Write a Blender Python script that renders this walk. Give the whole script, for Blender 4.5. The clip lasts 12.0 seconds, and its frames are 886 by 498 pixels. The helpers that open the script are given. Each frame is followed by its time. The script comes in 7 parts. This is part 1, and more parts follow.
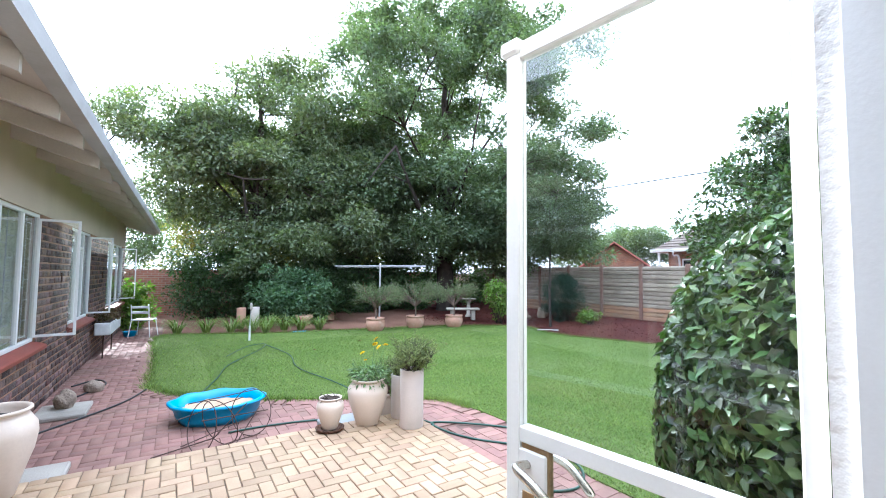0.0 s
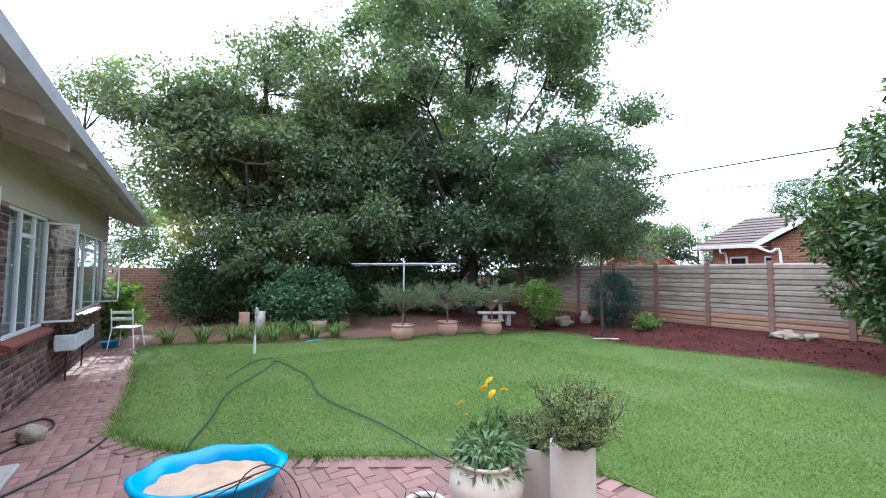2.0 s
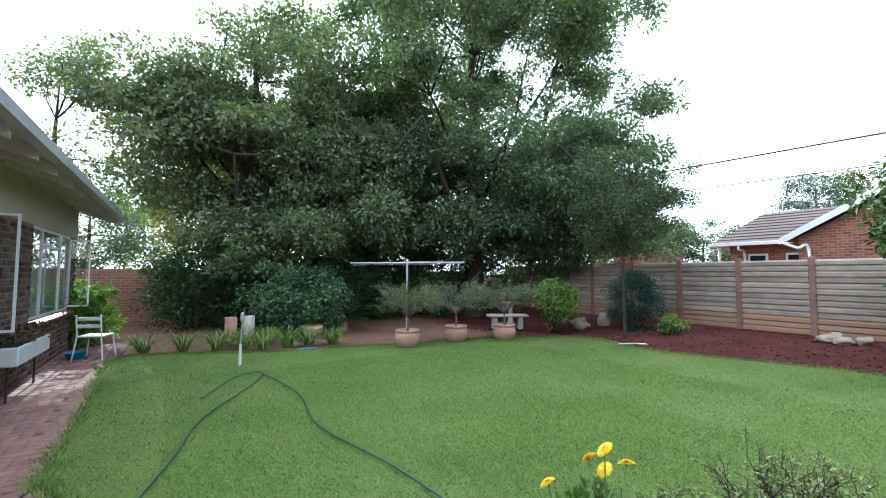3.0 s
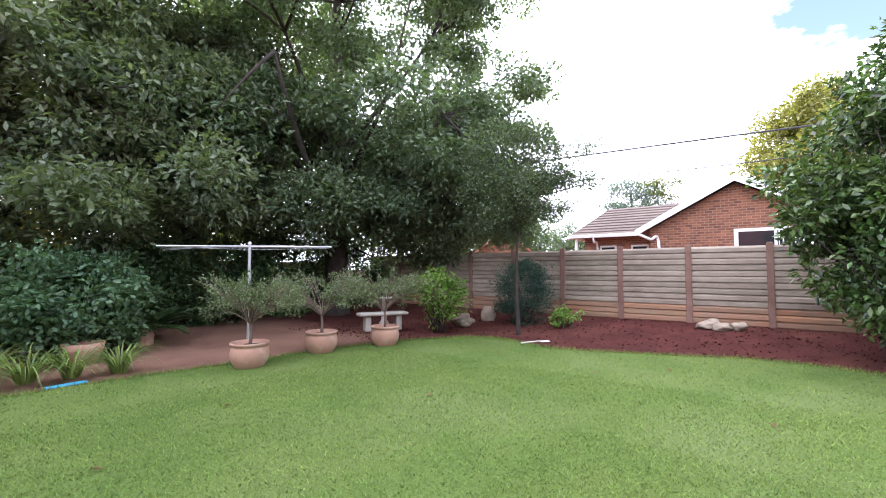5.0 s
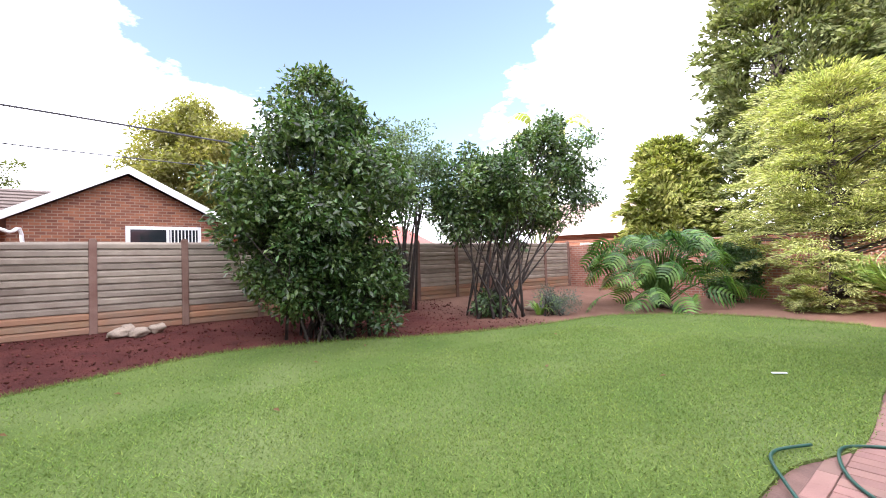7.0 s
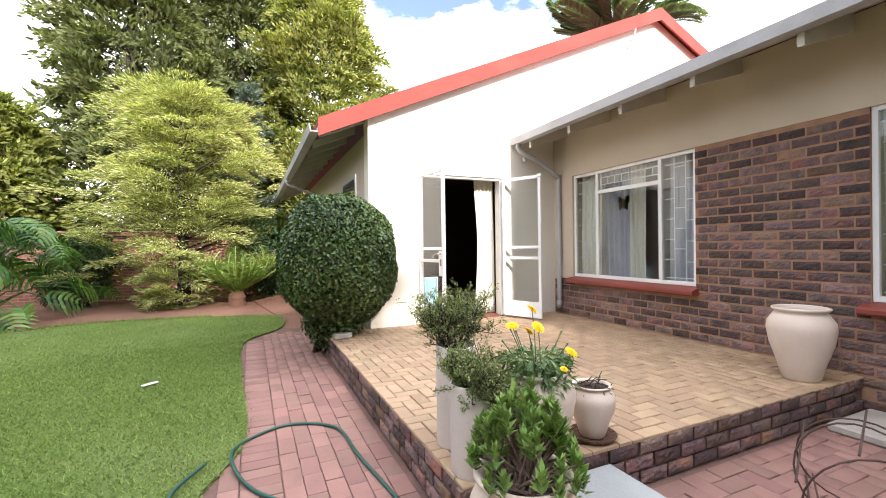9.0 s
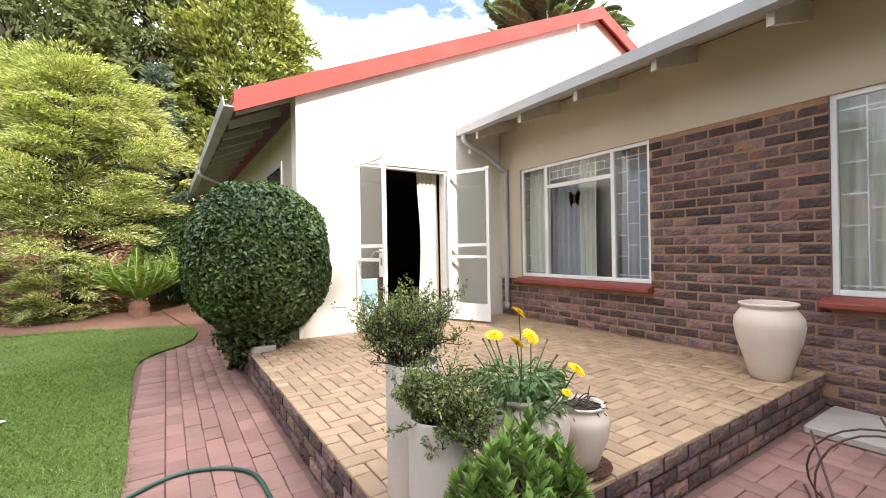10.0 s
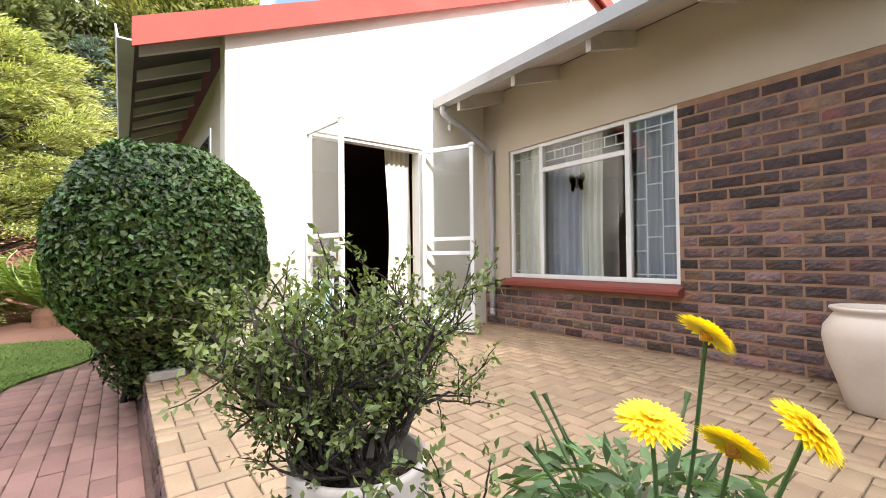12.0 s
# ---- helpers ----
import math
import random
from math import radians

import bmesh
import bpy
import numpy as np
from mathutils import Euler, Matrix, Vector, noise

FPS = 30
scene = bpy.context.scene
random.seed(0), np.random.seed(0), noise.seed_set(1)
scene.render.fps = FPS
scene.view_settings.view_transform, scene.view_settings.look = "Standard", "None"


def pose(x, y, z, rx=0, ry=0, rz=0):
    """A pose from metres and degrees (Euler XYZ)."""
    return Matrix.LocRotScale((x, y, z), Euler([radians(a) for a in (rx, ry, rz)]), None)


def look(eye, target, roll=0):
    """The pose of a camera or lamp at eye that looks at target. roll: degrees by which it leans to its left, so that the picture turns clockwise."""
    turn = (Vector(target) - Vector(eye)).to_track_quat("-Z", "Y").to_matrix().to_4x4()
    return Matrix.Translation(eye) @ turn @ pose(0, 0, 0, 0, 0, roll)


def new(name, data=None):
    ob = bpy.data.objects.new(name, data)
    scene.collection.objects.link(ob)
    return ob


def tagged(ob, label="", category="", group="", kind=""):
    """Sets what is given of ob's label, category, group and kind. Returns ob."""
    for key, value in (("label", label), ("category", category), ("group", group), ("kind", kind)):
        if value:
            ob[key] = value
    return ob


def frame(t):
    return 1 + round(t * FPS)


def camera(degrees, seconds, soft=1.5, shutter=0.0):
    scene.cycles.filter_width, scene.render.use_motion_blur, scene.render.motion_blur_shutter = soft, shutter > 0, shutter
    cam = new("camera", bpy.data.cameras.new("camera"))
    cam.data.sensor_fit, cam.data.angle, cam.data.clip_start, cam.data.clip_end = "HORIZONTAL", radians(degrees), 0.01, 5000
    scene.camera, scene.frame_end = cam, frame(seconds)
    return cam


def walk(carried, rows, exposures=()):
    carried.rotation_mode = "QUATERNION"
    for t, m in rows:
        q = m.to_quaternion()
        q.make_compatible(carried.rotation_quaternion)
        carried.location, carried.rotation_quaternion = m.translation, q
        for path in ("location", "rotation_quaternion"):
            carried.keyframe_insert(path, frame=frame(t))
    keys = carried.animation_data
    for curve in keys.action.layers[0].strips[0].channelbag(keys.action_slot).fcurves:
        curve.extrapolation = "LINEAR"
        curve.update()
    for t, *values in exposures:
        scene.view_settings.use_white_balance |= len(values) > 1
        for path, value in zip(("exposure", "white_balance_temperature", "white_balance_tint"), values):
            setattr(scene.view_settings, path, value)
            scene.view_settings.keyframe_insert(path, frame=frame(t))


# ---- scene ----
cam = camera(92.4, 12.0, soft=1.0)
PATH = [
    (0, (0.433, 0.045, 1.465), (1.504, 1.730, 1.577), 0.5),
    (0.5, (0.563, 0.500, 1.423), (1.625, 2.191, 1.537), 0.6),
    (1, (0.545, 1.032, 1.389), (1.608, 2.722, 1.504), 0.5),
    (1.5, (0.613, 1.609, 1.407), (1.678, 3.298, 1.526), 0.6),
    (2, (0.663, 2.186, 1.394), (1.73, 3.874, 1.51), 0.5),
    (2.5, (0.737, 2.776, 1.408), (1.811, 4.46, 1.517), 0.4),
    (2.7, (0.835, 2.976, 1.387), (1.91, 4.659, 1.503), 0.3),
    (4.3, (1.7, 4.395, 1.313), (3.021, 5.893, 1.409), -0.2),
    (4.5, (1.814, 4.679, 1.298), (3.219, 6.099, 1.389), -0.1),
    (5, (2.1, 5.454, 1.231), (3.693, 6.66, 1.325), -0.1),
    (5.5, (2.247, 5.981, 1.143), (4.07, 6.798, 1.248), -0.7),
    (6, (2.415, 6.412, 1.096), (4.398, 6.649, 1.2), -0.9),
    (6.5, (2.618, 6.606, 1.085), (4.53, 6.023, 1.16), -1.7),
    (7, (2.947, 6.702, 1.135), (4.51, 5.456, 1.194), -1.9),
    (7.3, (3.058, 6.755, 1.132), (4.266, 5.161, 1.163), -2.0),
    (7.5, (3.203, 6.695, 1.094), (4.12, 4.918, 1.112), -1.7),
    (7.6, (3.239, 6.688, 1.108), (3.968, 4.826, 1.104), -1.6),
    (9.3, (3.453, 5.616, 1.061), (2.499, 3.859, 1.055), -0.8),
    (9.5, (3.43, 5.507, 1.035), (2.404, 3.791, 1.036), -0.8),
    (10, (3.277, 5.276, 1.005), (2.186, 3.599, 1.006), -1.0),
    (10.5, (3.131, 5.06, 0.945), (2.016, 3.4, 0.959), -0.7),
    (11, (2.995, 4.81, 0.914), (1.853, 3.169, 0.933), -0.7),
    (11.5, (2.847, 4.614, 0.874), (1.668, 2.998, 0.9), -0.7),
    (12, (2.732, 4.353, 0.863), (1.524, 2.759, 0.896), -0.6),
]
walk(cam, [(t, look(eye, target, roll)) for t, eye, target, roll in PATH],
     exposures=[(0.0, 2.05, 5300, 10), (1.2, 1.85, 5200, 14), (2.0, 1.65, 5300, 12), (2.6, 1.35, 5300, 6), (4.3, 1.75, 5650, 16), (5.5, 1.82, 5950, 22), (7.5, 1.68, 6150, 19), (9.3, 1.45, 6300, 16), (12.0, 1.5, 6300, 14)])

# ---- world and sun ----
SUN_UP, SUN_TURN = 26.0, 1.0
world = bpy.data.worlds.new("world")
scene.world = world
world.use_nodes = True
wn, wl = world.node_tree.nodes, world.node_tree.links
wn.clear()
w_out, w_bg = wn.new("ShaderNodeOutputWorld"), wn.new("ShaderNodeBackground")
sky = wn.new("ShaderNodeTexSky")
sky.sky_type, sky.sun_disc = "NISHITA", False
sky.sun_elevation, sky.sun_rotation = radians(SUN_UP), radians(SUN_TURN)
sky.air_density, sky.dust_density = 1.0, 1.5
def sky_opening(az, up, far, near):
    """How much of the sky round one direction is free of cloud, with an edge frayed by noise."""
    dot, add_, ramp_ = wn.new("ShaderNodeVectorMath"), wn.new("ShaderNodeMath"), wn.new("ShaderNodeMapRange")
    dot.operation = "DOT_PRODUCT"
    az, up = radians(az), radians(up)
    dot.inputs[1].default_value = (math.sin(az) * math.cos(up), math.cos(az) * math.cos(up), math.sin(up))
    wl.new(w_tc.outputs["Generated"], dot.inputs[0])
    add_.operation, add_.inputs[1].default_value = "MULTIPLY_ADD", 0.42
    wl.new(w_noise.outputs["Fac"], add_.inputs[0])
    wl.new(dot.outputs["Value"], add_.inputs[2])
    ramp_.inputs["From Min"].default_value, ramp_.inputs["From Max"].default_value = far + 0.21, near + 0.21
    wl.new(add_.outputs[0], ramp_.inputs["Value"])
    return ramp_.outputs["Result"]


w_tc, w_noise, w_mix, w_map, w_dim, w_sum, w_inv = (wn.new("ShaderNodeTexCoord"), wn.new("ShaderNodeTexNoise"), wn.new("ShaderNodeMix"), wn.new("ShaderNodeMapping"),
                                                    wn.new("ShaderNodeMix"), wn.new("ShaderNodeMath"), wn.new("ShaderNodeMath"))
w_map.inputs["Scale"].default_value = (1.0, 1.0, 2.2)
w_map.inputs["Location"].default_value = (3.1, 0.4, 0.2)
w_noise.inputs["Scale"].default_value, w_noise.inputs["Detail"].default_value, w_noise.inputs["Roughness"].default_value = 2.4, 8.0, 0.6
wl.new(w_tc.outputs["Generated"], w_map.inputs["Vector"])
wl.new(w_map.outputs["Vector"], w_noise.inputs["Vector"])
w_sum.operation, w_sum.use_clamp = "ADD", True
wl.new(sky_opening(118, 30, 0.87, 0.93), w_sum.inputs[0])
wl.new(sky_opening(205, 42, 0.93, 0.985), w_sum.inputs[1])
w_inv.operation, w_inv.inputs[1].default_value, w_inv.inputs[2].default_value = "MULTIPLY_ADD", -0.975, 1.0
wl.new(w_sum.outputs[0], w_inv.inputs[0])
w_dim.data_type, w_dim.blend_type = "RGBA", "MULTIPLY"
w_dim.inputs[0].default_value = 1.0
w_dim.inputs[7].default_value = (0.76, 0.76, 0.68, 1)
wl.new(sky.outputs["Color"], w_dim.inputs[6])
w_mix.data_type = "RGBA"
w_mix.inputs[7].default_value = (10.6, 10.7, 11.0, 1)
wl.new(w_inv.outputs[0], w_mix.inputs[0])
wl.new(w_dim.outputs[2], w_mix.inputs[6])
wl.new(w_mix.outputs[2], w_bg.inputs["Color"])
w_bg.inputs["Strength"].default_value = 0.15
wl.new(w_bg.outputs["Background"], w_out.inputs["Surface"])
sun = new("sun", bpy.data.lights.new("sun", "SUN"))
sun.data.energy, sun.data.angle, sun.data.color = 3.1, radians(0.9), (1.0, 0.93, 0.82)
sun.matrix_world = look((0, 0, 20), (-math.sin(radians(SUN_TURN)) * math.cos(radians(SUN_UP)),
                                     -math.cos(radians(SUN_TURN)) * math.cos(radians(SUN_UP)), 20 - math.sin(radians(SUN_UP))))

# ---- materials ----
def material(name, color, rough=0.6, color2=None, scale=8.0, scale2=60.0, bump=0.15, bump_scale=None, metal=0.0,
             vary=0.0, island=False, transl=0.0, spec=0.5, depth=0.01, stain=None, stain_scale=1.2):
    """A procedural surface: two colours mixed by a coarse and a fine noise, variation from piece to piece, stains and fine relief."""
    m = bpy.data.materials.new(name)
    m.use_nodes = True
    nt = m.node_tree
    n, l = nt.nodes, nt.links
    p, out = n["Principled BSDF"], n["Material Output"]
    tc = n.new("ShaderNodeTexCoord")
    a, b = n.new("ShaderNodeTexNoise"), n.new("ShaderNodeTexNoise")
    a.inputs["Scale"].default_value, a.inputs["Detail"].default_value = scale, 5.0
    b.inputs["Scale"].default_value, b.inputs["Detail"].default_value = scale2, 3.0
    where = tc.outputs["Object"]
    if vary and not island:
        info, far, shift = n.new("ShaderNodeObjectInfo"), n.new("ShaderNodeMath"), n.new("ShaderNodeVectorMath")
        far.operation, far.inputs[1].default_value = "MULTIPLY", 47.0
        l.new(info.outputs["Random"], far.inputs[0])
        l.new(where, shift.inputs[0])
        l.new(far.outputs[0], shift.inputs[1])
        where = shift.outputs[0]
    l.new(where, a.inputs["Vector"])
    l.new(where, b.inputs["Vector"])
    add = n.new("ShaderNodeMath")
    add.operation = "MULTIPLY_ADD"
    l.new(b.outputs["Fac"], add.inputs[0])
    add.inputs[1].default_value = 0.45
    l.new(a.outputs["Fac"], add.inputs[2])
    ramp = n.new("ShaderNodeMapRange")
    ramp.inputs["From Min"].default_value, ramp.inputs["From Max"].default_value = 0.5, 0.95
    l.new(add.outputs[0], ramp.inputs["Value"])
    mix = n.new("ShaderNodeMix")
    mix.data_type = "RGBA"
    c2 = color2 or tuple(c * 0.78 for c in color)
    mix.inputs[6].default_value, mix.inputs[7].default_value = (*color, 1), (*c2, 1)
    l.new(ramp.outputs["Result"], mix.inputs[0])
    last = mix.outputs[2]
    if stain:
        s, sr, sm = n.new("ShaderNodeTexNoise"), n.new("ShaderNodeMapRange"), n.new("ShaderNodeMix")
        s.inputs["Scale"].default_value, s.inputs["Detail"].default_value = stain_scale, 6.0
        l.new(where, s.inputs["Vector"])
        sr.inputs["From Min"].default_value, sr.inputs["From Max"].default_value, sr.inputs["To Max"].default_value = 0.5, 0.72, 0.75
        l.new(s.outputs["Fac"], sr.inputs["Value"])
        sm.data_type = "RGBA"
        l.new(sr.outputs["Result"], sm.inputs[0])
        l.new(last, sm.inputs[6])
        sm.inputs[7].default_value = (*stain, 1)
        last = sm.outputs[2]
    if vary:
        hsv, rnd = n.new("ShaderNodeHueSaturation"), None
        if island:
            rnd = n.new("ShaderNodeNewGeometry").outputs["Random Per Island"]
        else:
            rnd = n.new("ShaderNodeObjectInfo").outputs["Random"]
        mr, mh = n.new("ShaderNodeMapRange"), n.new("ShaderNodeMapRange")
        mr.inputs["To Min"].default_value, mr.inputs["To Max"].default_value = 1 - vary, 1 + vary
        mh.inputs["To Min"].default_value, mh.inputs["To Max"].default_value = 0.5 + 0.04 * vary, 0.5 - 0.04 * vary
        wn_ = n.new("ShaderNodeTexWhiteNoise")
        wn_.noise_dimensions = "1D"
        l.new(rnd, mr.inputs["Value"])
        l.new(rnd, wn_.inputs["W"])
        l.new(wn_.outputs["Value"], mh.inputs["Value"])
        l.new(mr.outputs["Result"], hsv.inputs["Value"])
        l.new(mh.outputs["Result"], hsv.inputs["Hue"])
        l.new(last, hsv.inputs["Color"])
        last = hsv.outputs["Color"]
    l.new(last, p.inputs["Base Color"])
    p.inputs["Roughness"].default_value, p.inputs["Metallic"].default_value = rough, metal
    p.inputs["Specular IOR Level"].default_value = spec
    if bump:
        bm_, bt = n.new("ShaderNodeBump"), b
        if bump_scale:
            bt = n.new("ShaderNodeTexNoise")
            bt.inputs["Scale"].default_value, bt.inputs["Detail"].default_value = bump_scale, 4.0
            l.new(where, bt.inputs["Vector"])
        bm_.inputs["Strength"].default_value, bm_.inputs["Distance"].default_value = bump, depth
        l.new(bt.outputs["Fac"], bm_.inputs["Height"])
        l.new(bm_.outputs["Normal"], p.inputs["Normal"])
    if transl:
        tr, ms = n.new("ShaderNodeBsdfTranslucent"), n.new("ShaderNodeMixShader")
        tint = n.new("ShaderNodeMix")
        tint.data_type, tint.blend_type = "RGBA", "MULTIPLY"
        tint.inputs[0].default_value = 1.0
        l.new(last, tint.inputs[6])
        tint.inputs[7].default_value = (1.5, 1.7, 0.6, 1)
        l.new(tint.outputs[2], tr.inputs["Color"])
        ms.inputs[0].default_value = transl
        l.new(p.outputs["BSDF"], ms.inputs[1])
        l.new(tr.outputs["BSDF"], ms.inputs[2])
        l.new(ms.outputs["Shader"], out.inputs["Surface"])
    return m


def glass_material(name, tint=(1, 1, 1), rough=0.0):
    m = bpy.data.materials.new(name)
    m.use_nodes = True
    n, l = m.node_tree.nodes, m.node_tree.links
    n.clear()
    out, mix, tr, gl, fr = (n.new("ShaderNodeOutputMaterial"), n.new("ShaderNodeMixShader"), n.new("ShaderNodeBsdfTransparent"),
                            n.new("ShaderNodeBsdfGlossy"), n.new("ShaderNodeLayerWeight"))
    fr.inputs["Blend"].default_value = 0.35
    gain = n.new("ShaderNodeMapRange")
    gain.inputs["To Min"].default_value, gain.inputs["To Max"].default_value = 0.035, 0.85
    power = n.new("ShaderNodeMath")
    power.operation = "POWER"
    power.inputs[1].default_value = 2.6
    tr.inputs["Color"].default_value = (*tint, 1)
    gl.inputs["Roughness"].default_value = rough
    l.new(fr.outputs["Facing"], power.inputs[0])
    l.new(power.outputs[0], gain.inputs["Value"])
    l.new(gain.outputs["Result"], mix.inputs[0])
    l.new(tr.outputs["BSDF"], mix.inputs[1])
    l.new(gl.outputs["BSDF"], mix.inputs[2])
    l.new(mix.outputs["Shader"], out.inputs["Surface"])
    return m


def brick_wall_material(name, c1, c2, mortar, scale=1.0):
    """Brickwork for walls too far off to show single bricks."""
    m = material(name, c1, 0.85, bump=0.0)
    n, l = m.node_tree.nodes, m.node_tree.links
    br, tc, bp = n.new("ShaderNodeTexBrick"), n.new("ShaderNodeTexCoord"), n.new("ShaderNodeBump")
    br.inputs["Color1"].default_value, br.inputs["Color2"].default_value, br.inputs["Mortar"].default_value = (*c1, 1), (*c2, 1), (*mortar, 1)
    br.inputs["Scale"].default_value = 1.0
    br.inputs["Brick Width"].default_value, br.inputs["Row Height"].default_value, br.inputs["Mortar Size"].default_value = 0.23 * scale, 0.085 * scale, 0.011
    sep, com = n.new("ShaderNodeSeparateXYZ"), n.new("ShaderNodeCombineXYZ")
    l.new(tc.outputs["Object"], sep.inputs[0])
    l.new(sep.outputs["Y" if "x" in name.split("_") else "X"], com.inputs["X"])
    l.new(sep.outputs["Z"], com.inputs["Y"])
    l.new(com.outputs[0], br.inputs["Vector"])
    ns, hs, mr = n.new("ShaderNodeTexNoise"), n.new("ShaderNodeHueSaturation"), n.new("ShaderNodeMapRange")
    ns.inputs["Scale"].default_value = 2.5
    ns.inputs["Detail"].default_value = 6.0
    mr.inputs["To Min"].default_value, mr.inputs["To Max"].default_value = 0.6, 1.4
    l.new(tc.outputs["Object"], ns.inputs["Vector"])
    l.new(ns.outputs["Fac"], mr.inputs["Value"])
    l.new(mr.outputs["Result"], hs.inputs["Value"])
    l.new(br.outputs["Color"], hs.inputs["Color"])
    l.new(hs.outputs["Color"], n["Principled BSDF"].inputs["Base Color"])
    bp.inputs["Strength"].default_value, bp.inputs["Distance"].default_value, bp.invert = 0.6, 0.008, True
    l.new(br.outputs["Fac"], bp.inputs["Height"])
    l.new(bp.outputs["Normal"], n["Principled BSDF"].inputs["Normal"])
    return m


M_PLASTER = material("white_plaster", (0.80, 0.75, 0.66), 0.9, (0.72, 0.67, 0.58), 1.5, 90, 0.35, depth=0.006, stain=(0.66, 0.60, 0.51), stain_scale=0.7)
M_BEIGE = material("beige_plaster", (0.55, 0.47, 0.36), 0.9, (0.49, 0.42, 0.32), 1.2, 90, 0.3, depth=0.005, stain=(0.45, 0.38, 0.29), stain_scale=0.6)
M_REVEAL = material("rough_white_plaster", (0.78, 0.76, 0.73), 0.85, (0.70, 0.68, 0.65), 5, 40, 0.8, depth=0.012)
M_BRICK = material("brown_brick", (0.060, 0.043, 0.047), 0.72, (0.170, 0.108, 0.096), 9, 70, 1.0, vary=0.65, bump_scale=26, depth=0.02, stain=(0.23, 0.105, 0.055), stain_scale=5)
M_BRICK_J = material("brown_brick_joined", (0.060, 0.043, 0.047), 0.72, (0.170, 0.108, 0.096), 9, 70, 1.0, vary=0.65, bump_scale=26, island=True, depth=0.02, stain=(0.23, 0.105, 0.055), stain_scale=5)
M_MORTAR = material("mortar", (0.37, 0.215, 0.130), 0.95, (0.25, 0.145, 0.092), 9, 140, 0.6, depth=0.004)
M_TILE = material("tan_paving", (0.385, 0.275, 0.172), 0.66, (0.315, 0.215, 0.130), 7, 90, 0.35, vary=0.14, depth=0.003, stain=(0.30, 0.195, 0.115), stain_scale=1.6)
M_TILE_J = material("tan_paving_joined", (0.385, 0.275, 0.172), 0.66, (0.315, 0.215, 0.130), 7, 90, 0.35, vary=0.14, island=True, depth=0.003, stain=(0.30, 0.195, 0.115), stain_scale=1.6)
M_GROUT = material("grout", (0.21, 0.16, 0.11), 0.95, None, 6, 120, 0.5)
M_PAVER = material("red_paver", (0.262, 0.142, 0.116), 0.85, (0.205, 0.112, 0.092), 5, 110, 0.5, vary=0.15, depth=0.004, stain=(0.20, 0.125, 0.098), stain_scale=1.4)
M_PAVER_J = material("red_paver_joined", (0.262, 0.142, 0.116), 0.85, (0.205, 0.112, 0.092), 5, 110, 0.5, vary=0.15, island=True, depth=0.004, stain=(0.20, 0.125, 0.098), stain_scale=1.4)
M_SAND = material("joint_sand", (0.185, 0.105, 0.083), 0.97, (0.105, 0.062, 0.050), 5, 90, 0.5)
M_SOIL = material("red_soil", (0.105, 0.034, 0.028), 0.97, (0.060, 0.019, 0.017), 2.2, 34, 1.0, depth=0.05, stain=(0.15, 0.060, 0.044), stain_scale=0.5, spec=0.1)


def sandy_ground(m):
    """Undug, trodden sandy soil beside the dug bed: south of the shrubs and along the back of the lawn."""
    n, l = m.node_tree.nodes, m.node_tree.links
    base = n["Principled BSDF"].inputs["Base Color"]
    dug = base.links[0].from_socket
    tc, sep, ns = n.new("ShaderNodeTexCoord"), n.new("ShaderNodeSeparateXYZ"), n.new("ShaderNodeTexNoise")
    ns.inputs["Scale"].default_value, ns.inputs["Detail"].default_value = 0.9, 6.0
    l.new(tc.outputs["Object"], sep.inputs[0])
    l.new(tc.outputs["Object"], ns.inputs["Vector"])

    def step(axis, lo, hi):
        wob, mr = n.new("ShaderNodeMath"), n.new("ShaderNodeMapRange")
        wob.operation, wob.inputs[1].default_value = "MULTIPLY_ADD", 2.4
        l.new(ns.outputs["Fac"], wob.inputs[0])
        l.new(sep.outputs[axis], wob.inputs[2])
        mr.inputs["From Min"].default_value, mr.inputs["From Max"].default_value = lo + 1.2, hi + 1.2
        l.new(wob.outputs[0], mr.inputs["Value"])
        return mr.outputs["Result"]

    both, total, mix, tone = n.new("ShaderNodeMath"), n.new("ShaderNodeMath"), n.new("ShaderNodeMix"), n.new("ShaderNodeMix")
    both.operation = "MULTIPLY"
    l.new(step("Y", 11.4, 12.4), both.inputs[0])
    l.new(step("X", 9.6, 8.2), both.inputs[1])
    total.operation, total.use_clamp = "ADD", True
    l.new(step("Y", 0.6, -1.4), total.inputs[0])
    l.new(both.outputs[0], total.inputs[1])
    tone.data_type = mix.data_type = "RGBA"
    tone.inputs[6].default_value, tone.inputs[7].default_value = (0.15, 0.075, 0.055, 1), (0.30, 0.175, 0.125, 1)
    l.new(ns.outputs["Fac"], tone.inputs[0])
    l.new(total.outputs[0], mix.inputs[0])
    l.new(dug, mix.inputs[6])
    l.new(tone.outputs[2], mix.inputs[7])
    l.new(mix.outputs[2], base)


sandy_ground(M_SOIL)
M_LAWN = material("lawn", (0.080, 0.130, 0.028), 0.95, (0.128, 0.175, 0.044), 1.1, 55, 0.9, depth=0.03, stain=(0.135, 0.175, 0.062), stain_scale=0.55, spec=0.15)
M_GRASS = material("grass_blade", (0.108, 0.178, 0.038), 0.7, (0.162, 0.222, 0.054), 0.9, 30, 0, vary=0.55, island=True, transl=0.22, spec=0.25)
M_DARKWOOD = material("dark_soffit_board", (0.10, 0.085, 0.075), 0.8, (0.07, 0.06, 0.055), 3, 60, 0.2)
M_CLOD = material("soil_clod", (0.115, 0.040, 0.030), 0.98, (0.065, 0.022, 0.018), 4, 60, 0.6, vary=0.5, island=True, spec=0.1)
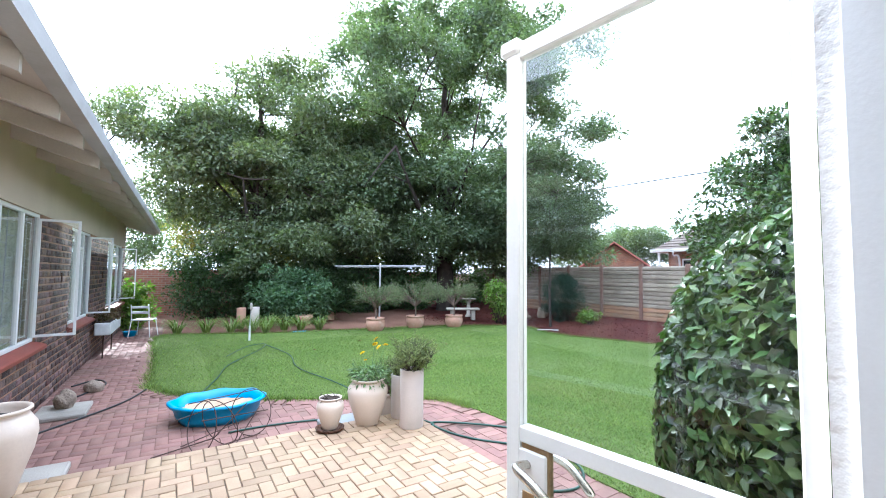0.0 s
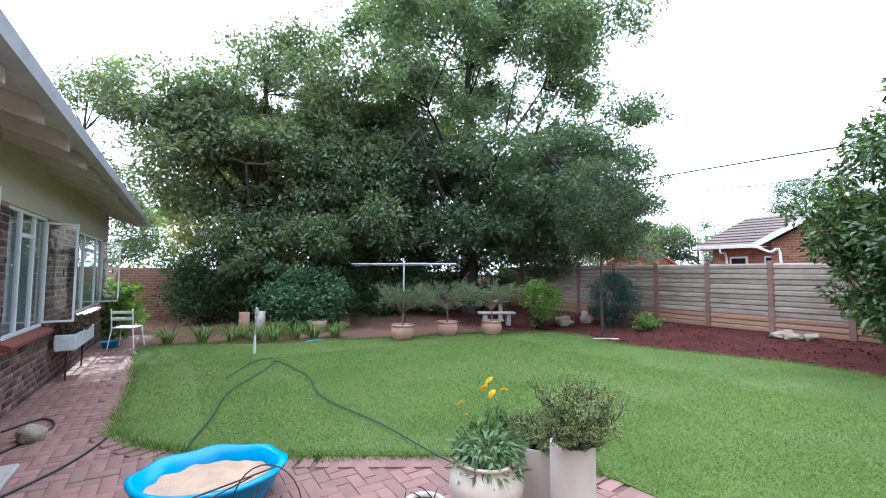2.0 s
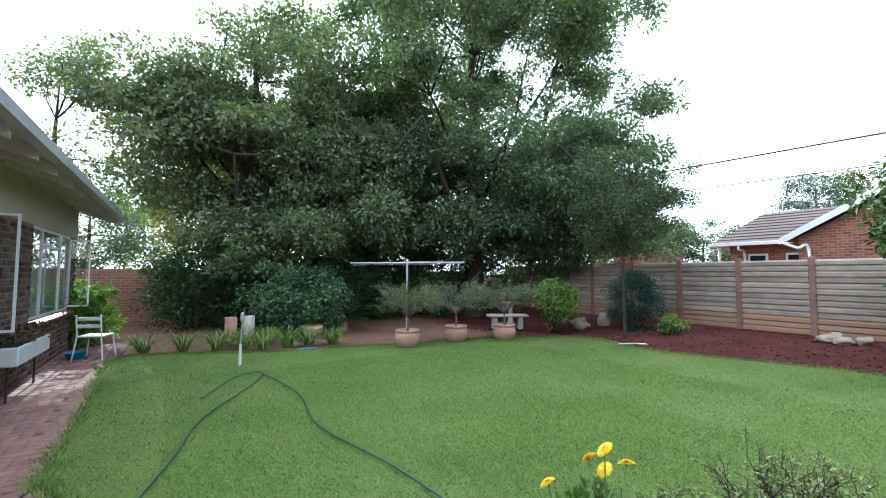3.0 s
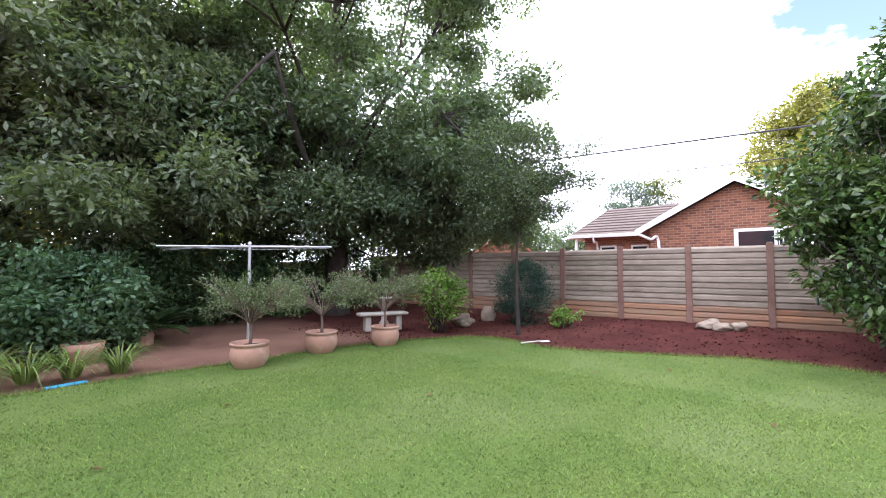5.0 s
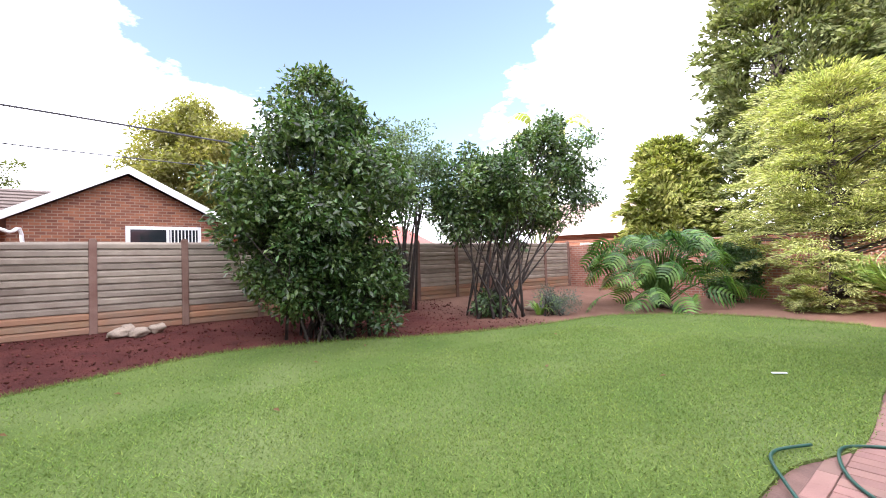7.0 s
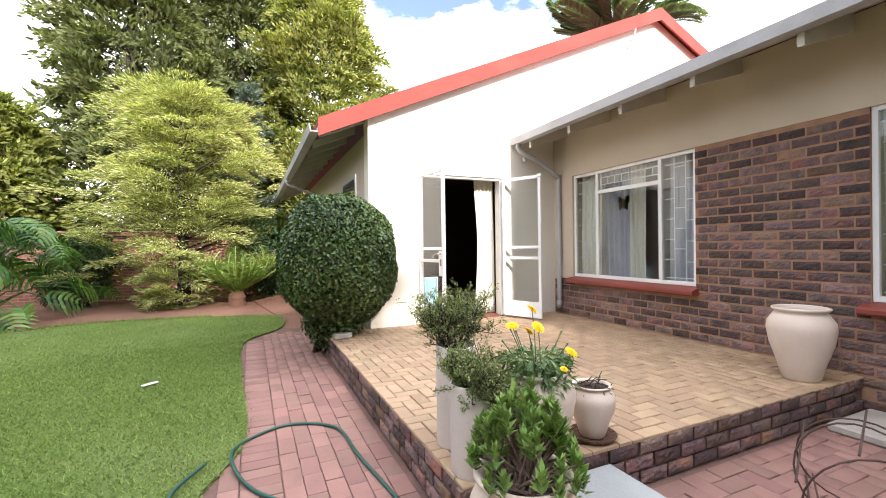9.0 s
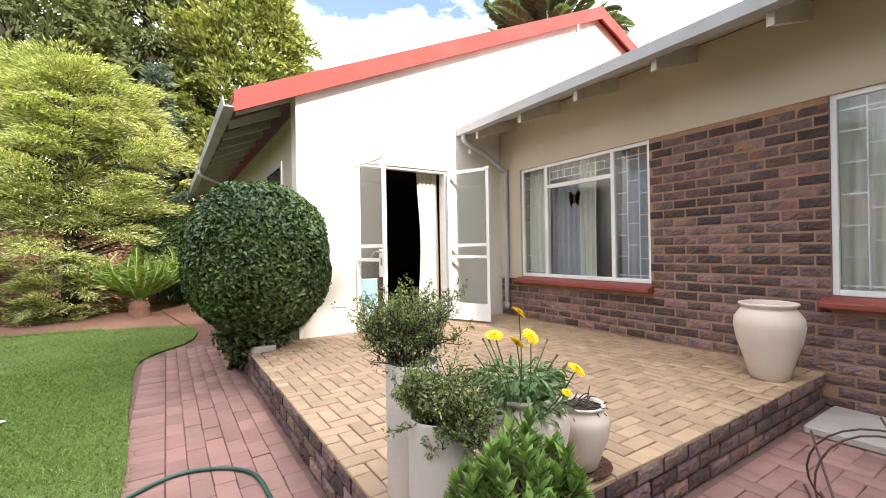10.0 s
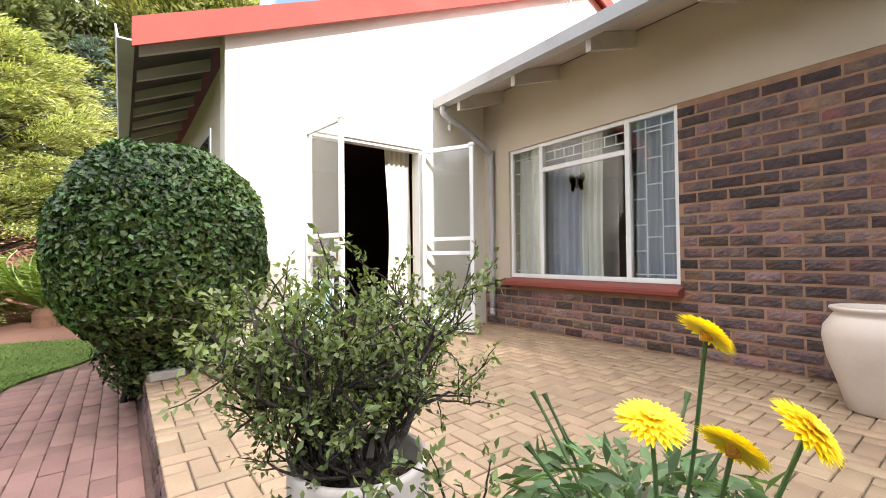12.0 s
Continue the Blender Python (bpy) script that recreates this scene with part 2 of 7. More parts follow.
M_SLAT = material("precast_concrete", (0.31, 0.26, 0.205), 0.92, (0.225, 0.185, 0.145), 3.5, 60, 0.5, vary=0.14, depth=0.006, stain=(0.17, 0.125, 0.095), stain_scale=1.1)
M_SLAT_LOW = material("soil_splashed_concrete", (0.30, 0.165, 0.095), 0.92, (0.24, 0.165, 0.115), 2.5, 50, 0.5, vary=0.15, depth=0.006, stain=(0.33, 0.15, 0.08), stain_scale=0.9)
M_POST = material("fence_post_concrete", (0.15, 0.080, 0.060), 0.92, (0.21, 0.13, 0.10), 4, 60, 0.5, vary=0.1, depth=0.006)
M_WHITE = material("white_paint", (0.80, 0.80, 0.79), 0.35, (0.74, 0.74, 0.72), 4, 120, 0.05)
M_GUTTER = material("gutter_paint", (0.46, 0.46, 0.47), 0.5, (0.38, 0.38, 0.39), 2, 60, 0.05, stain=(0.31, 0.29, 0.27), stain_scale=2.0)
M_ROOF_RED = material("red_roof_paint", (0.27, 0.056, 0.042), 0.7, (0.22, 0.047, 0.036), 2, 70, 0.1, stain=(0.27, 0.074, 0.056), stain_scale=1.5, spec=0.25)
M_ROOF_WHITE = material("painted_timber", (0.60, 0.56, 0.50), 0.6, (0.50, 0.46, 0.41), 3, 80, 0.15)
M_SILL = material("red_sill_paint", (0.25, 0.052, 0.036), 0.45, (0.20, 0.045, 0.032), 4, 90, 0.1)
M_POT = material("cream_ceramic", (0.66, 0.56, 0.47), 0.55, (0.58, 0.49, 0.41), 3, 70, 0.12, depth=0.003, stain=(0.50, 0.40, 0.31), stain_scale=2.5)
M_POT_GREY = material("pale_cement_pot", (0.62, 0.55, 0.50), 0.8, (0.53, 0.47, 0.43), 4, 90, 0.25, depth=0.003, stain=(0.46, 0.40, 0.35), stain_scale=3)
M_TERRA = material("terracotta", (0.47, 0.27, 0.19), 0.8, (0.38, 0.21, 0.15), 6, 80, 0.2, stain=(0.52, 0.38, 0.30), stain_scale=5)
M_POTSOIL = material("potting_soil", (0.035, 0.024, 0.018), 1.0, (0.06, 0.04, 0.03), 20, 90, 1.0, depth=0.02)
M_BARK = material("bark", (0.055, 0.042, 0.034), 0.95, (0.028, 0.022, 0.019), 6, 50, 1.0, depth=0.02)
M_STUMP = material("scaly_stump", (0.13, 0.06, 0.035), 0.95, (0.09, 0.05, 0.03), 14, 60, 1.0, depth=0.03)
M_TWIG = material("pale_twig", (0.19, 0.135, 0.105), 0.9, (0.13, 0.09, 0.07), 10, 80, 0.5)
M_DARKWIRE = material("rusty_wire", (0.035, 0.022, 0.018), 0.75, (0.075, 0.035, 0.022), 30, 120, 0.3)
M_HOSE = material("green_hose", (0.014, 0.072, 0.052), 0.4, (0.010, 0.052, 0.038), 8, 90, 0.05)
M_HOSE_DARK = material("black_hose", (0.015, 0.018, 0.02), 0.45, None, 8, 90, 0.05)
M_BLUE = material("blue_plastic", (0.012, 0.33, 0.62), 0.35, (0.01, 0.28, 0.55), 3, 90, 0.05)
M_SANDBOX = material("play_sand", (0.52, 0.36, 0.24), 0.95, (0.42, 0.28, 0.18), 6, 90, 0.6, depth=0.01)
M_CONC = material("concrete", (0.42, 0.39, 0.34), 0.9, (0.33, 0.30, 0.26), 3, 70, 0.4, stain=(0.25, 0.23, 0.20), stain_scale=2)
M_SLATE = material("grey_slab", (0.30, 0.32, 0.32), 0.85, (0.24, 0.26, 0.26), 4, 80, 0.4)
M_STONE = material("garden_rock", (0.36, 0.29, 0.22), 0.95, (0.24, 0.19, 0.15), 5, 40, 0.9, depth=0.02)
M_STEEL = material("galvanised_steel", (0.52, 0.53, 0.54), 0.45, (0.42, 0.43, 0.44), 8, 90, 0.05, metal=0.6)
M_CHROME = material("worn_chrome", (0.62, 0.60, 0.55), 0.25, (0.45, 0.42, 0.36), 20, 90, 0.05, metal=0.95)
M_BRASS = material("brass_plate", (0.45, 0.33, 0.18), 0.4, (0.30, 0.21, 0.12), 20, 90, 0.05, metal=0.9)
# Near-black colour puts the unlit room's shade into its walls and ceiling.
M_ROOM_SHADE = material("room_shade", (0.045, 0.03, 0.025), 0.8, (0.03, 0.02, 0.018), 2, 40, 0.1)
M_FLOORIN = material("room_carpet", (0.20, 0.07, 0.045), 0.95, (0.15, 0.05, 0.035), 6, 80, 0.4)
M_CURTAIN = material("white_curtain", (0.78, 0.75, 0.70), 0.9, (0.70, 0.67, 0.62), 3, 120, 0.1, transl=0.2)
M_CURTAIN_GREY = material("grey_curtain", (0.34, 0.35, 0.40), 0.9, (0.46, 0.46, 0.49), 2.5, 120, 0.1)
M_TOWEL = material("pale_blue_towel", (0.35, 0.60, 0.66), 0.95, (0.28, 0.52, 0.58), 20, 150, 0.6)
M_BUTTERFLY = material("yellow_green_film", (0.55, 0.60, 0.05), 0.4, (0.35, 0.50, 0.04), 20, 90, 0.0)
M_TERRACE_TILE = material("neighbour_roof_tile", (0.125, 0.095, 0.082), 0.9, (0.095, 0.072, 0.062), 3, 40, 0.4, stain=(0.15, 0.115, 0.098), stain_scale=0.8)
M_FAR_ROOF = material("far_red_roof", (0.42, 0.12, 0.09), 0.7, (0.34, 0.10, 0.075), 2, 40, 0.3)
M_PALE_ROOF = material("pale_roof_sheet", (0.34, 0.25, 0.215), 0.8, (0.28, 0.20, 0.17), 2, 40, 0.2)
M_NB_BRICK = brick_wall_material("red_face_brick_x", (0.33, 0.125, 0.062), (0.155, 0.055, 0.036), (0.30, 0.20, 0.14))
M_BACK_BRICK = brick_wall_material("garden_wall_brick", (0.36, 0.15, 0.10), (0.28, 0.11, 0.075), (0.35, 0.26, 0.20))
M_GLASS = glass_material("clear_glass", (0.93, 0.95, 0.95))
M_DARKGLASS = material("dark_window_glass", (0.02, 0.025, 0.03), 0.05, None, 3, 60, 0.0)
M_YELLOW = material("yellow_petal", (0.88, 0.70, 0.012), 0.55, (0.90, 0.62, 0.01), 30, 90, 0.0, vary=0.08, island=True, transl=0.25)
M_ORANGE = material("flower_heart", (0.70, 0.30, 0.01), 0.8, (0.40, 0.16, 0.01), 60, 150, 0.6)
M_STRAW = material("fallen_leaf", (0.24, 0.12, 0.05), 0.8, (0.15, 0.07, 0.03), 20, 90, 0.2)
M_WASTE = material("white_plastic", (0.75, 0.77, 0.78), 0.5, None, 8, 90, 0.1)
M_CABLE = material("overhead_cable", (0.05, 0.05, 0.055), 0.7, None, 8, 90, 0.0)


def leaf_material(name, a, b, rough=0.45, vary=0.4, transl=0.3, spec=0.4):
    return material(name, a, rough, b, 0.7, 14, 0.0, vary=vary, island=True, transl=transl, spec=spec)


L_TREE = leaf_material("tree_leaf", (0.092, 0.138, 0.088), (0.135, 0.178, 0.100), transl=0.34)
L_TREE2 = leaf_material("dark_tree_leaf", (0.092, 0.127, 0.082), (0.140, 0.172, 0.088), transl=0.34)
L_HEDGE = leaf_material("hedge_leaf", (0.045, 0.085, 0.040), (0.07, 0.115, 0.045))
L_CAMELLIA = leaf_material("glossy_leaf", (0.042, 0.086, 0.032), (0.098, 0.146, 0.042), 0.36, 0.75, 0.2, 0.55)
L_BALL = leaf_material("clipped_leaf", (0.030, 0.064, 0.019), (0.084, 0.128, 0.032), 0.4, 0.8, 0.15, 0.4)
L_JUNIPER = leaf_material("juniper_spray", (0.275, 0.300, 0.120), (0.39, 0.390, 0.170), 0.7, 0.6, 0.3, 0.2)
L_CYPRESS = leaf_material("cypress_spray", (0.105, 0.130, 0.055), (0.15, 0.165, 0.065), 0.7, 0.45, 0.25, 0.2)
L_CYPRESS2 = leaf_material("bright_cypress_spray", (0.18, 0.205, 0.060), (0.26, 0.265, 0.080), 0.7, 0.5, 0.3, 0.2)
L_YELLOW = leaf_material("yellow_green_leaf", (0.155, 0.160, 0.055), (0.235, 0.215, 0.075), 0.6, 0.35, 0.35, 0.3)
L_OLIVE = leaf_material("olive_leaf", (0.115, 0.155, 0.085), (0.16, 0.19, 0.10), 0.55, 0.35, 0.25, 0.3)
L_LIME = leaf_material("lime_leaf", (0.115, 0.205, 0.038), (0.175, 0.270, 0.055), 0.5, 0.35, 0.35, 0.4)
L_SHRUB = leaf_material("green_shrub_leaf", (0.070, 0.135, 0.075), (0.110, 0.180, 0.090), 0.5, 0.4, 0.3, 0.4)
L_HEATH = leaf_material("small_grey_green_leaf", (0.125, 0.168, 0.062), (0.215, 0.238, 0.088), 0.5, 0.5, 0.25, 0.4)
L_MARIGOLD = leaf_material("soft_grey_green_leaf", (0.10, 0.165, 0.070), (0.15, 0.215, 0.095), 0.6, 0.45, 0.25, 0.3)
L_SUCCULENT = leaf_material("succulent_leaf", (0.145, 0.245, 0.060), (0.225, 0.320, 0.090), 0.4, 0.35, 0.15, 0.5)
L_PHILO = leaf_material("broad_lobed_leaf", (0.040, 0.105, 0.022), (0.095, 0.18, 0.036), 0.42, 0.7, 0.25, 0.35)
L_CYCAD = leaf_material("cycad_leaflet", (0.17, 0.26, 0.065), (0.26, 0.33, 0.09), 0.4, 0.4, 0.25, 0.5)
L_STRAP = leaf_material("strap_leaf", (0.12, 0.19, 0.05), (0.20, 0.25, 0.08), 0.45, 0.35, 0.3, 0.4)
L_SLENDER = leaf_material("small_dark_leaf", (0.048, 0.072, 0.040), (0.080, 0.105, 0.050), 0.5, 0.5, 0.3)
L_BLUEGREEN = leaf_material("blue_green_leaf", (0.022, 0.052, 0.042), (0.042, 0.082, 0.052), 0.6, 0.5, 0.15, 0.3)
L_PADDLE = leaf_material("paddle_leaf", (0.24, 0.27, 0.10), (0.33, 0.33, 0.14), 0.45, 0.3, 0.35, 0.4)
L_SILVER = leaf_material("grey_blue_leaf", (0.090, 0.125, 0.110), (0.125, 0.165, 0.140), 0.6, 0.3, 0.2, 0.3)

# ---- helpers for shapes ----
rng = np.random.default_rng(7)


def thing(name, at=(0, 0, 0), label="", category="", group="", kind="", turn=0.0):
    ob = new(name)
    ob.empty_display_size = 0.1
    ob.matrix_basis = pose(*at, 0, 0, turn)
    return tagged(ob, label, category, group, kind)


def part(name, bm, mat, parent=None, label="", smooth=False, m=None):
    """Links a bmesh as one mesh object, under a thing or a part."""
    me = bpy.data.meshes.new(name)
    if smooth:
        for f in bm.faces:
            f.smooth = True
    bm.to_mesh(me)
    bm.free()
    me.materials.append(mat)
    ob = new(name, me)
    ob.parent = parent
    if m is not None:
        ob.matrix_basis = m
    return tagged(ob, label, kind="stuff" if name in ("branchwork", "midrib_fan") else "")


def setting(name, bm, mat, label="", category="", smooth=False):
    return tagged(part(name, bm, mat, None, label, smooth), category=category, kind="structure")


def fast(name, verts, faces, mat, parent=None, label=""):
    """One mesh object from arrays of corners and of equal-sided faces."""
    me = bpy.data.meshes.new(name)
    verts, faces = np.asarray(verts, dtype=np.float32), np.asarray(faces, dtype=np.int32)
    me.vertices.add(len(verts))
    me.vertices.foreach_set("co", verts.ravel())
    me.loops.add(faces.size)
    me.loops.foreach_set("vertex_index", faces.ravel())
    me.polygons.add(len(faces))
    me.polygons.foreach_set("loop_start", np.arange(0, faces.size, faces.shape[1], dtype=np.int32))
    me.update(calc_edges=True)
    me.validate()
    me.materials.append(mat)
    ob = new(name, me)
    ob.parent = parent
    return tagged(ob, label)


def box(x0, y0, z0, x1, y1, z1, bevel=0.0, bm=None):
    bm = bm or bmesh.new()
    made = bmesh.ops.create_cube(bm, size=1.0, matrix=Matrix.LocRotScale(((x0 + x1) / 2, (y0 + y1) / 2, (z0 + z1) / 2), None, (x1 - x0, y1 - y0, z1 - z0)))
    if bevel:
        edges = {e for v in made["verts"] for e in v.link_edges}
        bmesh.ops.bevel(bm, geom=list(edges), offset=bevel, segments=1, affect="EDGES")
    return bm


def poly(points, z0, z1, bm=None):
    """A prism over a plan outline."""
    bm = bm or bmesh.new()
    low, high = [bm.verts.new((x, y, z0)) for x, y in points], [bm.verts.new((x, y, z1)) for x, y in points]
    bm.faces.new(high)
    bm.faces.new(low[::-1])
    for i in range(len(points)):
        j = (i + 1) % len(points)
        bm.faces.new((low[i], low[j], high[j], high[i]))
    bmesh.ops.recalc_face_normals(bm, faces=bm.faces)
    return bm


def extrude_y(points, y0, y1, bm=None):
    """A prism along y over an outline in x and z."""
    bm = bm or bmesh.new()
    a, b = [bm.verts.new((x, y0, z)) for x, z in points], [bm.verts.new((x, y1, z)) for x, z in points]
    bm.faces.new(a)
    bm.faces.new(b[::-1])
    for i in range(len(points)):
        j = (i + 1) % len(points)
        bm.faces.new((a[i], b[i], b[j], a[j]))
    bmesh.ops.recalc_face_normals(bm, faces=bm.faces)
    return bm


def tube(points, radii, n=8, bm=None):
    """A round, tapered rod along points."""
    bm = bm or bmesh.new()
    points = [Vector(p) for p in points]
    if not hasattr(radii, "__len__"):
        radii = [radii] * len(points)
    rings, side = [], None
    for i, p in enumerate(points):
        d = (points[min(i + 1, len(points) - 1)] - points[max(i - 1, 0)]).normalized()
        if side is None:
            side = d.orthogonal().normalized()
        side = (side - d * side.dot(d)).normalized()
        up = d.cross(side)
        rings.append([bm.verts.new(p + (side * math.cos(2 * math.pi * k / n) + up * math.sin(2 * math.pi * k / n)) * radii[i]) for k in range(n)])
    for a, b in zip(rings, rings[1:]):
        for k in range(n):
            bm.faces.new((a[k], a[(k + 1) % n], b[(k + 1) % n], b[k]))
    bm.faces.new(rings[0][::-1])
    bm.faces.new(rings[-1])
    return bm


def lathe(profile, n=40, bm=None):
    """A turned shape: radii and heights, from the foot up and over the rim."""
    bm = bm or bmesh.new()
    rings = [[bm.verts.new((r * math.cos(2 * math.pi * k / n), r * math.sin(2 * math.pi * k / n), z)) for k in range(n)] for r, z in profile]
    for a, b in zip(rings, rings[1:]):
        for k in range(n):
            bm.faces.new((a[k], a[(k + 1) % n], b[(k + 1) % n], b[k]))
    bm.faces.new(rings[0][::-1])
    bm.faces.new(rings[-1])
    return bm


def smooth_line(points, steps=8):
    """Points of a smooth curve through the given ones."""
    p = [Vector(q) for q in points]
    p = [p[0]] + p + [p[-1]]
    out = []
    for i in range(1, len(p) - 2):
        for k in range(steps):
            t = k / steps
            out.append(0.5 * (2 * p[i] + (p[i + 1] - p[i - 1]) * t + (2 * p[i - 1] - 5 * p[i] + 4 * p[i + 1] - p[i + 2]) * t * t
                              + (3 * p[i] - p[i - 1] - 3 * p[i + 1] + p[i + 2]) * t ** 3))
    return out + [p[-2]]


def rock(size, seed):
    bm = bmesh.new()
    bmesh.ops.create_icosphere(bm, subdivisions=3, radius=1.0)
    for v in bm.verts:
        k = 1 + 0.45 * noise.noise(v.co * 1.3 + Vector((seed * 7.1, 0, 0))) + 0.12 * noise.noise(v.co * 4 + Vector((0, seed, 0)))
        v.co = Vector((v.co.x * size[0], v.co.y * size[1], v.co.z * size[2])) * k
    return bm


def unit(a):
    return a / np.maximum(np.linalg.norm(a, axis=1, keepdims=True), 1e-6)


def leaf_arrays(c, d, up, length, width, fold=0.25):
    """Folded four-cornered leaves at c that point along d, with their faces towards up."""
    n = len(c)
    d = unit(d)
    side = unit(np.cross(d, up))
    nrm = np.cross(side, d)
    length, width = np.broadcast_to(length, (n,))[:, None], np.broadcast_to(width, (n,))[:, None]
    v = np.empty((n, 4, 3))
    v[:, 0] = c
    v[:, 1] = c + d * length * 0.45 + side * width * 0.5 + nrm * width * fold
    v[:, 2] = c + d * length
    v[:, 3] = c + d * length * 0.45 - side * width * 0.5 + nrm * width * fold
    f = np.arange(n * 4).reshape(n, 4)
    tri = np.concatenate([f[:, [0, 1, 2]], f[:, [0, 2, 3]]])
    return v.reshape(-1, 3), tri


def leaf_mesh(name, c, d, up, length, width, mat, parent, fold=0.25, label=""):
    v, f = leaf_arrays(c, d, up, length, width, fold)
    return fast(name, v, f, mat, parent, label)


def ball_points(n, r):
    """Even points in a ball."""
    return unit(r.normal(size=(n, 3))) * r.random((n, 1)) ** (1 / 3)


def clump_leaves(r, centres, radii, per, flat=0.6, outward=None):
    """Leaf places round the clump centres, with directions that fan out and droop."""
    k = len(centres)
    off = ball_points(k * per, r) * np.array([1, 1, flat])
    c = np.repeat(centres, per, 0) + off * np.repeat(np.broadcast_to(radii, (k,)), per)[:, None]
    d = off + 0.5 * r.normal(size=off.shape) + np.array([0, 0, -0.15])
    up = np.array([0, 0, 1.0]) + 0.7 * r.normal(size=off.shape)
    return c, d, up


def shell_clumps(r, n, centre, radii, inner=0.45, low=-1.0, lumps=0.22, seed=0.0):
    """Clump centres in the outer part of a lumpy ellipsoid."""
    u = unit(r.normal(size=(n * 3, 3)))
    u = u[u[:, 2] > low][:n]
    k = inner + (1 - inner) * r.random(len(u)) ** 0.6
    lump = np.array([1 + lumps * 2 * noise.noise(Vector(q) * 1.9 + Vector((seed, 3.3, seed * 0.7))) for q in u])
    return np.array(centre) + u * (k * lump)[:, None] * np.array(radii)


def limbs(r, start, tips, r0, r1, sag=0.15, n=6, bm=None, steps=5):
    """Curved limbs from a fork to their tips."""
    bm = bm or bmesh.new()
    for t in tips:
        s, t = Vector(start), Vector(t)
        mid = s.lerp(t, 0.5) + Vector((0, 0, sag * (t - s).length)) + Vector(r.normal(size=3) * 0.06 * (t - s).length)
        pts = [s * (1 - a) ** 2 + mid * 2 * a * (1 - a) + t * a * a for a in np.linspace(0, 1, steps)]
        tube(pts, [r0 + (r1 - r0) * a for a in np.linspace(0, 1, steps)], n, bm)
    return bm


def thin_out(centres, gaps, seed, scale=0.5):
    """Leaves holes in a crown: drops the clumps where a slow noise runs low."""
    if gaps <= -1:
        return centres
    keep = [noise.noise(Vector(c) * scale + Vector((seed * 1.3, 0, seed * 0.4))) > gaps for c in centres]
    return centres[np.array(keep)] if sum(keep) > 5 else centres


def tree(at, height, crowns, leaf_mat, label, seed, trunk_r=0.22, fork=0.35, clumps=260, per=95, leaf=0.15, clump_r=0.62, lean=(0, 0),
         category="tree", name="tree", bark=None, inner=0.4, low=-1.0, limb_n=26, flat=0.6, group="", gaps=-1.0, boughs=0, pad=0.0):
    """A tapered trunk with boughs and limbs that reach into a crown of leaf clumps. crowns: (dx, dy, z, rx, ry, rz, share)."""
    r = np.random.default_rng(seed)
    ob = thing(name, at, label, category, group)
    bark = bark or M_BARK
    top = Vector((lean[0], lean[1], height * 0.82))
    pts = [Vector((0, 0, -0.15)), Vector((0.02, 0.01, 0.1))] + [top * k + Vector(r.normal(size=3) * [0.12, 0.12, 0]) * height * 0.03 for k in (0.2, 0.4, 0.6, 0.8, 1.0)]
    part("trunk", tube(pts, [trunk_r * 1.5, trunk_r * 1.15, trunk_r, trunk_r * 0.8, trunk_r * 0.6, trunk_r * 0.38, trunk_r * 0.12], 10), bark, ob, smooth=True)
    centres = np.concatenate([shell_clumps(r, max(4, int(clumps * s)), (cx, cy, cz), (rx, ry, rz), inner, low, seed=seed + i)
                              for i, (cx, cy, cz, rx, ry, rz, s) in enumerate(crowns)])
    centres = thin_out(centres, gaps, seed)
    if pad:
        tuft = ball_points(len(centres) * 7, r) * np.array([1.0, 1.0, 0.42]) * pad
        tuft[:, 2] -= 0.25 * (tuft[:, 0] ** 2 + tuft[:, 1] ** 2) / pad
        tuft *= np.repeat(0.6 + 0.7 * r.random(len(centres)), 7)[:, None]
        centres = np.repeat(centres, 7, 0) + tuft
    forks = [(top * k, trunk_r * 0.42 * (1.1 - k)) for k in np.linspace(fork * 0.7, 0.85, 8)]
    bm = bmesh.new()
    for q in range(boughs):
        a, k = 2 * math.pi * (q * 0.618 + 0.05 * r.normal()), fork * (0.75 + 0.9 * q / max(1, boughs))
        far = max(c[3] for c in crowns) * (0.75 - 0.3 * q / max(1, boughs))
        end = top * k + Vector((math.cos(a) * far, math.sin(a) * far, height * (0.16 + 0.10 * r.random())))
        mid = (top * k).lerp(end, 0.5) + Vector((0, 0, -0.05 * far)) + Vector(r.normal(size=3) * 0.05 * far)
        way = [top * k * (1 - t) ** 2 + mid * 2 * t * (1 - t) + end * t * t for t in np.linspace(0, 1, 8)]
        tube(way, [trunk_r * (0.40 * (1.15 - k) * (1 - t) + 0.10 * t) for t in np.linspace(0, 1, 8)], 7, bm)
        forks += [(way[i], trunk_r * 0.17) for i in (3, 5, 7)]
    for t in centres[r.choice(len(centres), min(limb_n, len(centres)), replace=False)]:
        near = min(forks, key=lambda f: (Vector(t) - f[0]).length + (0.6 if Vector(t).z < f[0].z else 0.0))
        limbs(r, near[0], [t], min(near[1] * 0.8, 0.045), 0.012, 0.03, 6, bm)
    part("branchwork", bm, bark, ob, smooth=True)
    c, d, up = clump_leaves(r, centres, clump_r * (0.6 + 0.8 * r.random(len(centres))), per, flat)
    leaf_mesh("crown", c, d, up, leaf * (0.7 + 0.6 * r.random(len(c))), leaf * 0.5, leaf_mat, ob)
    return ob


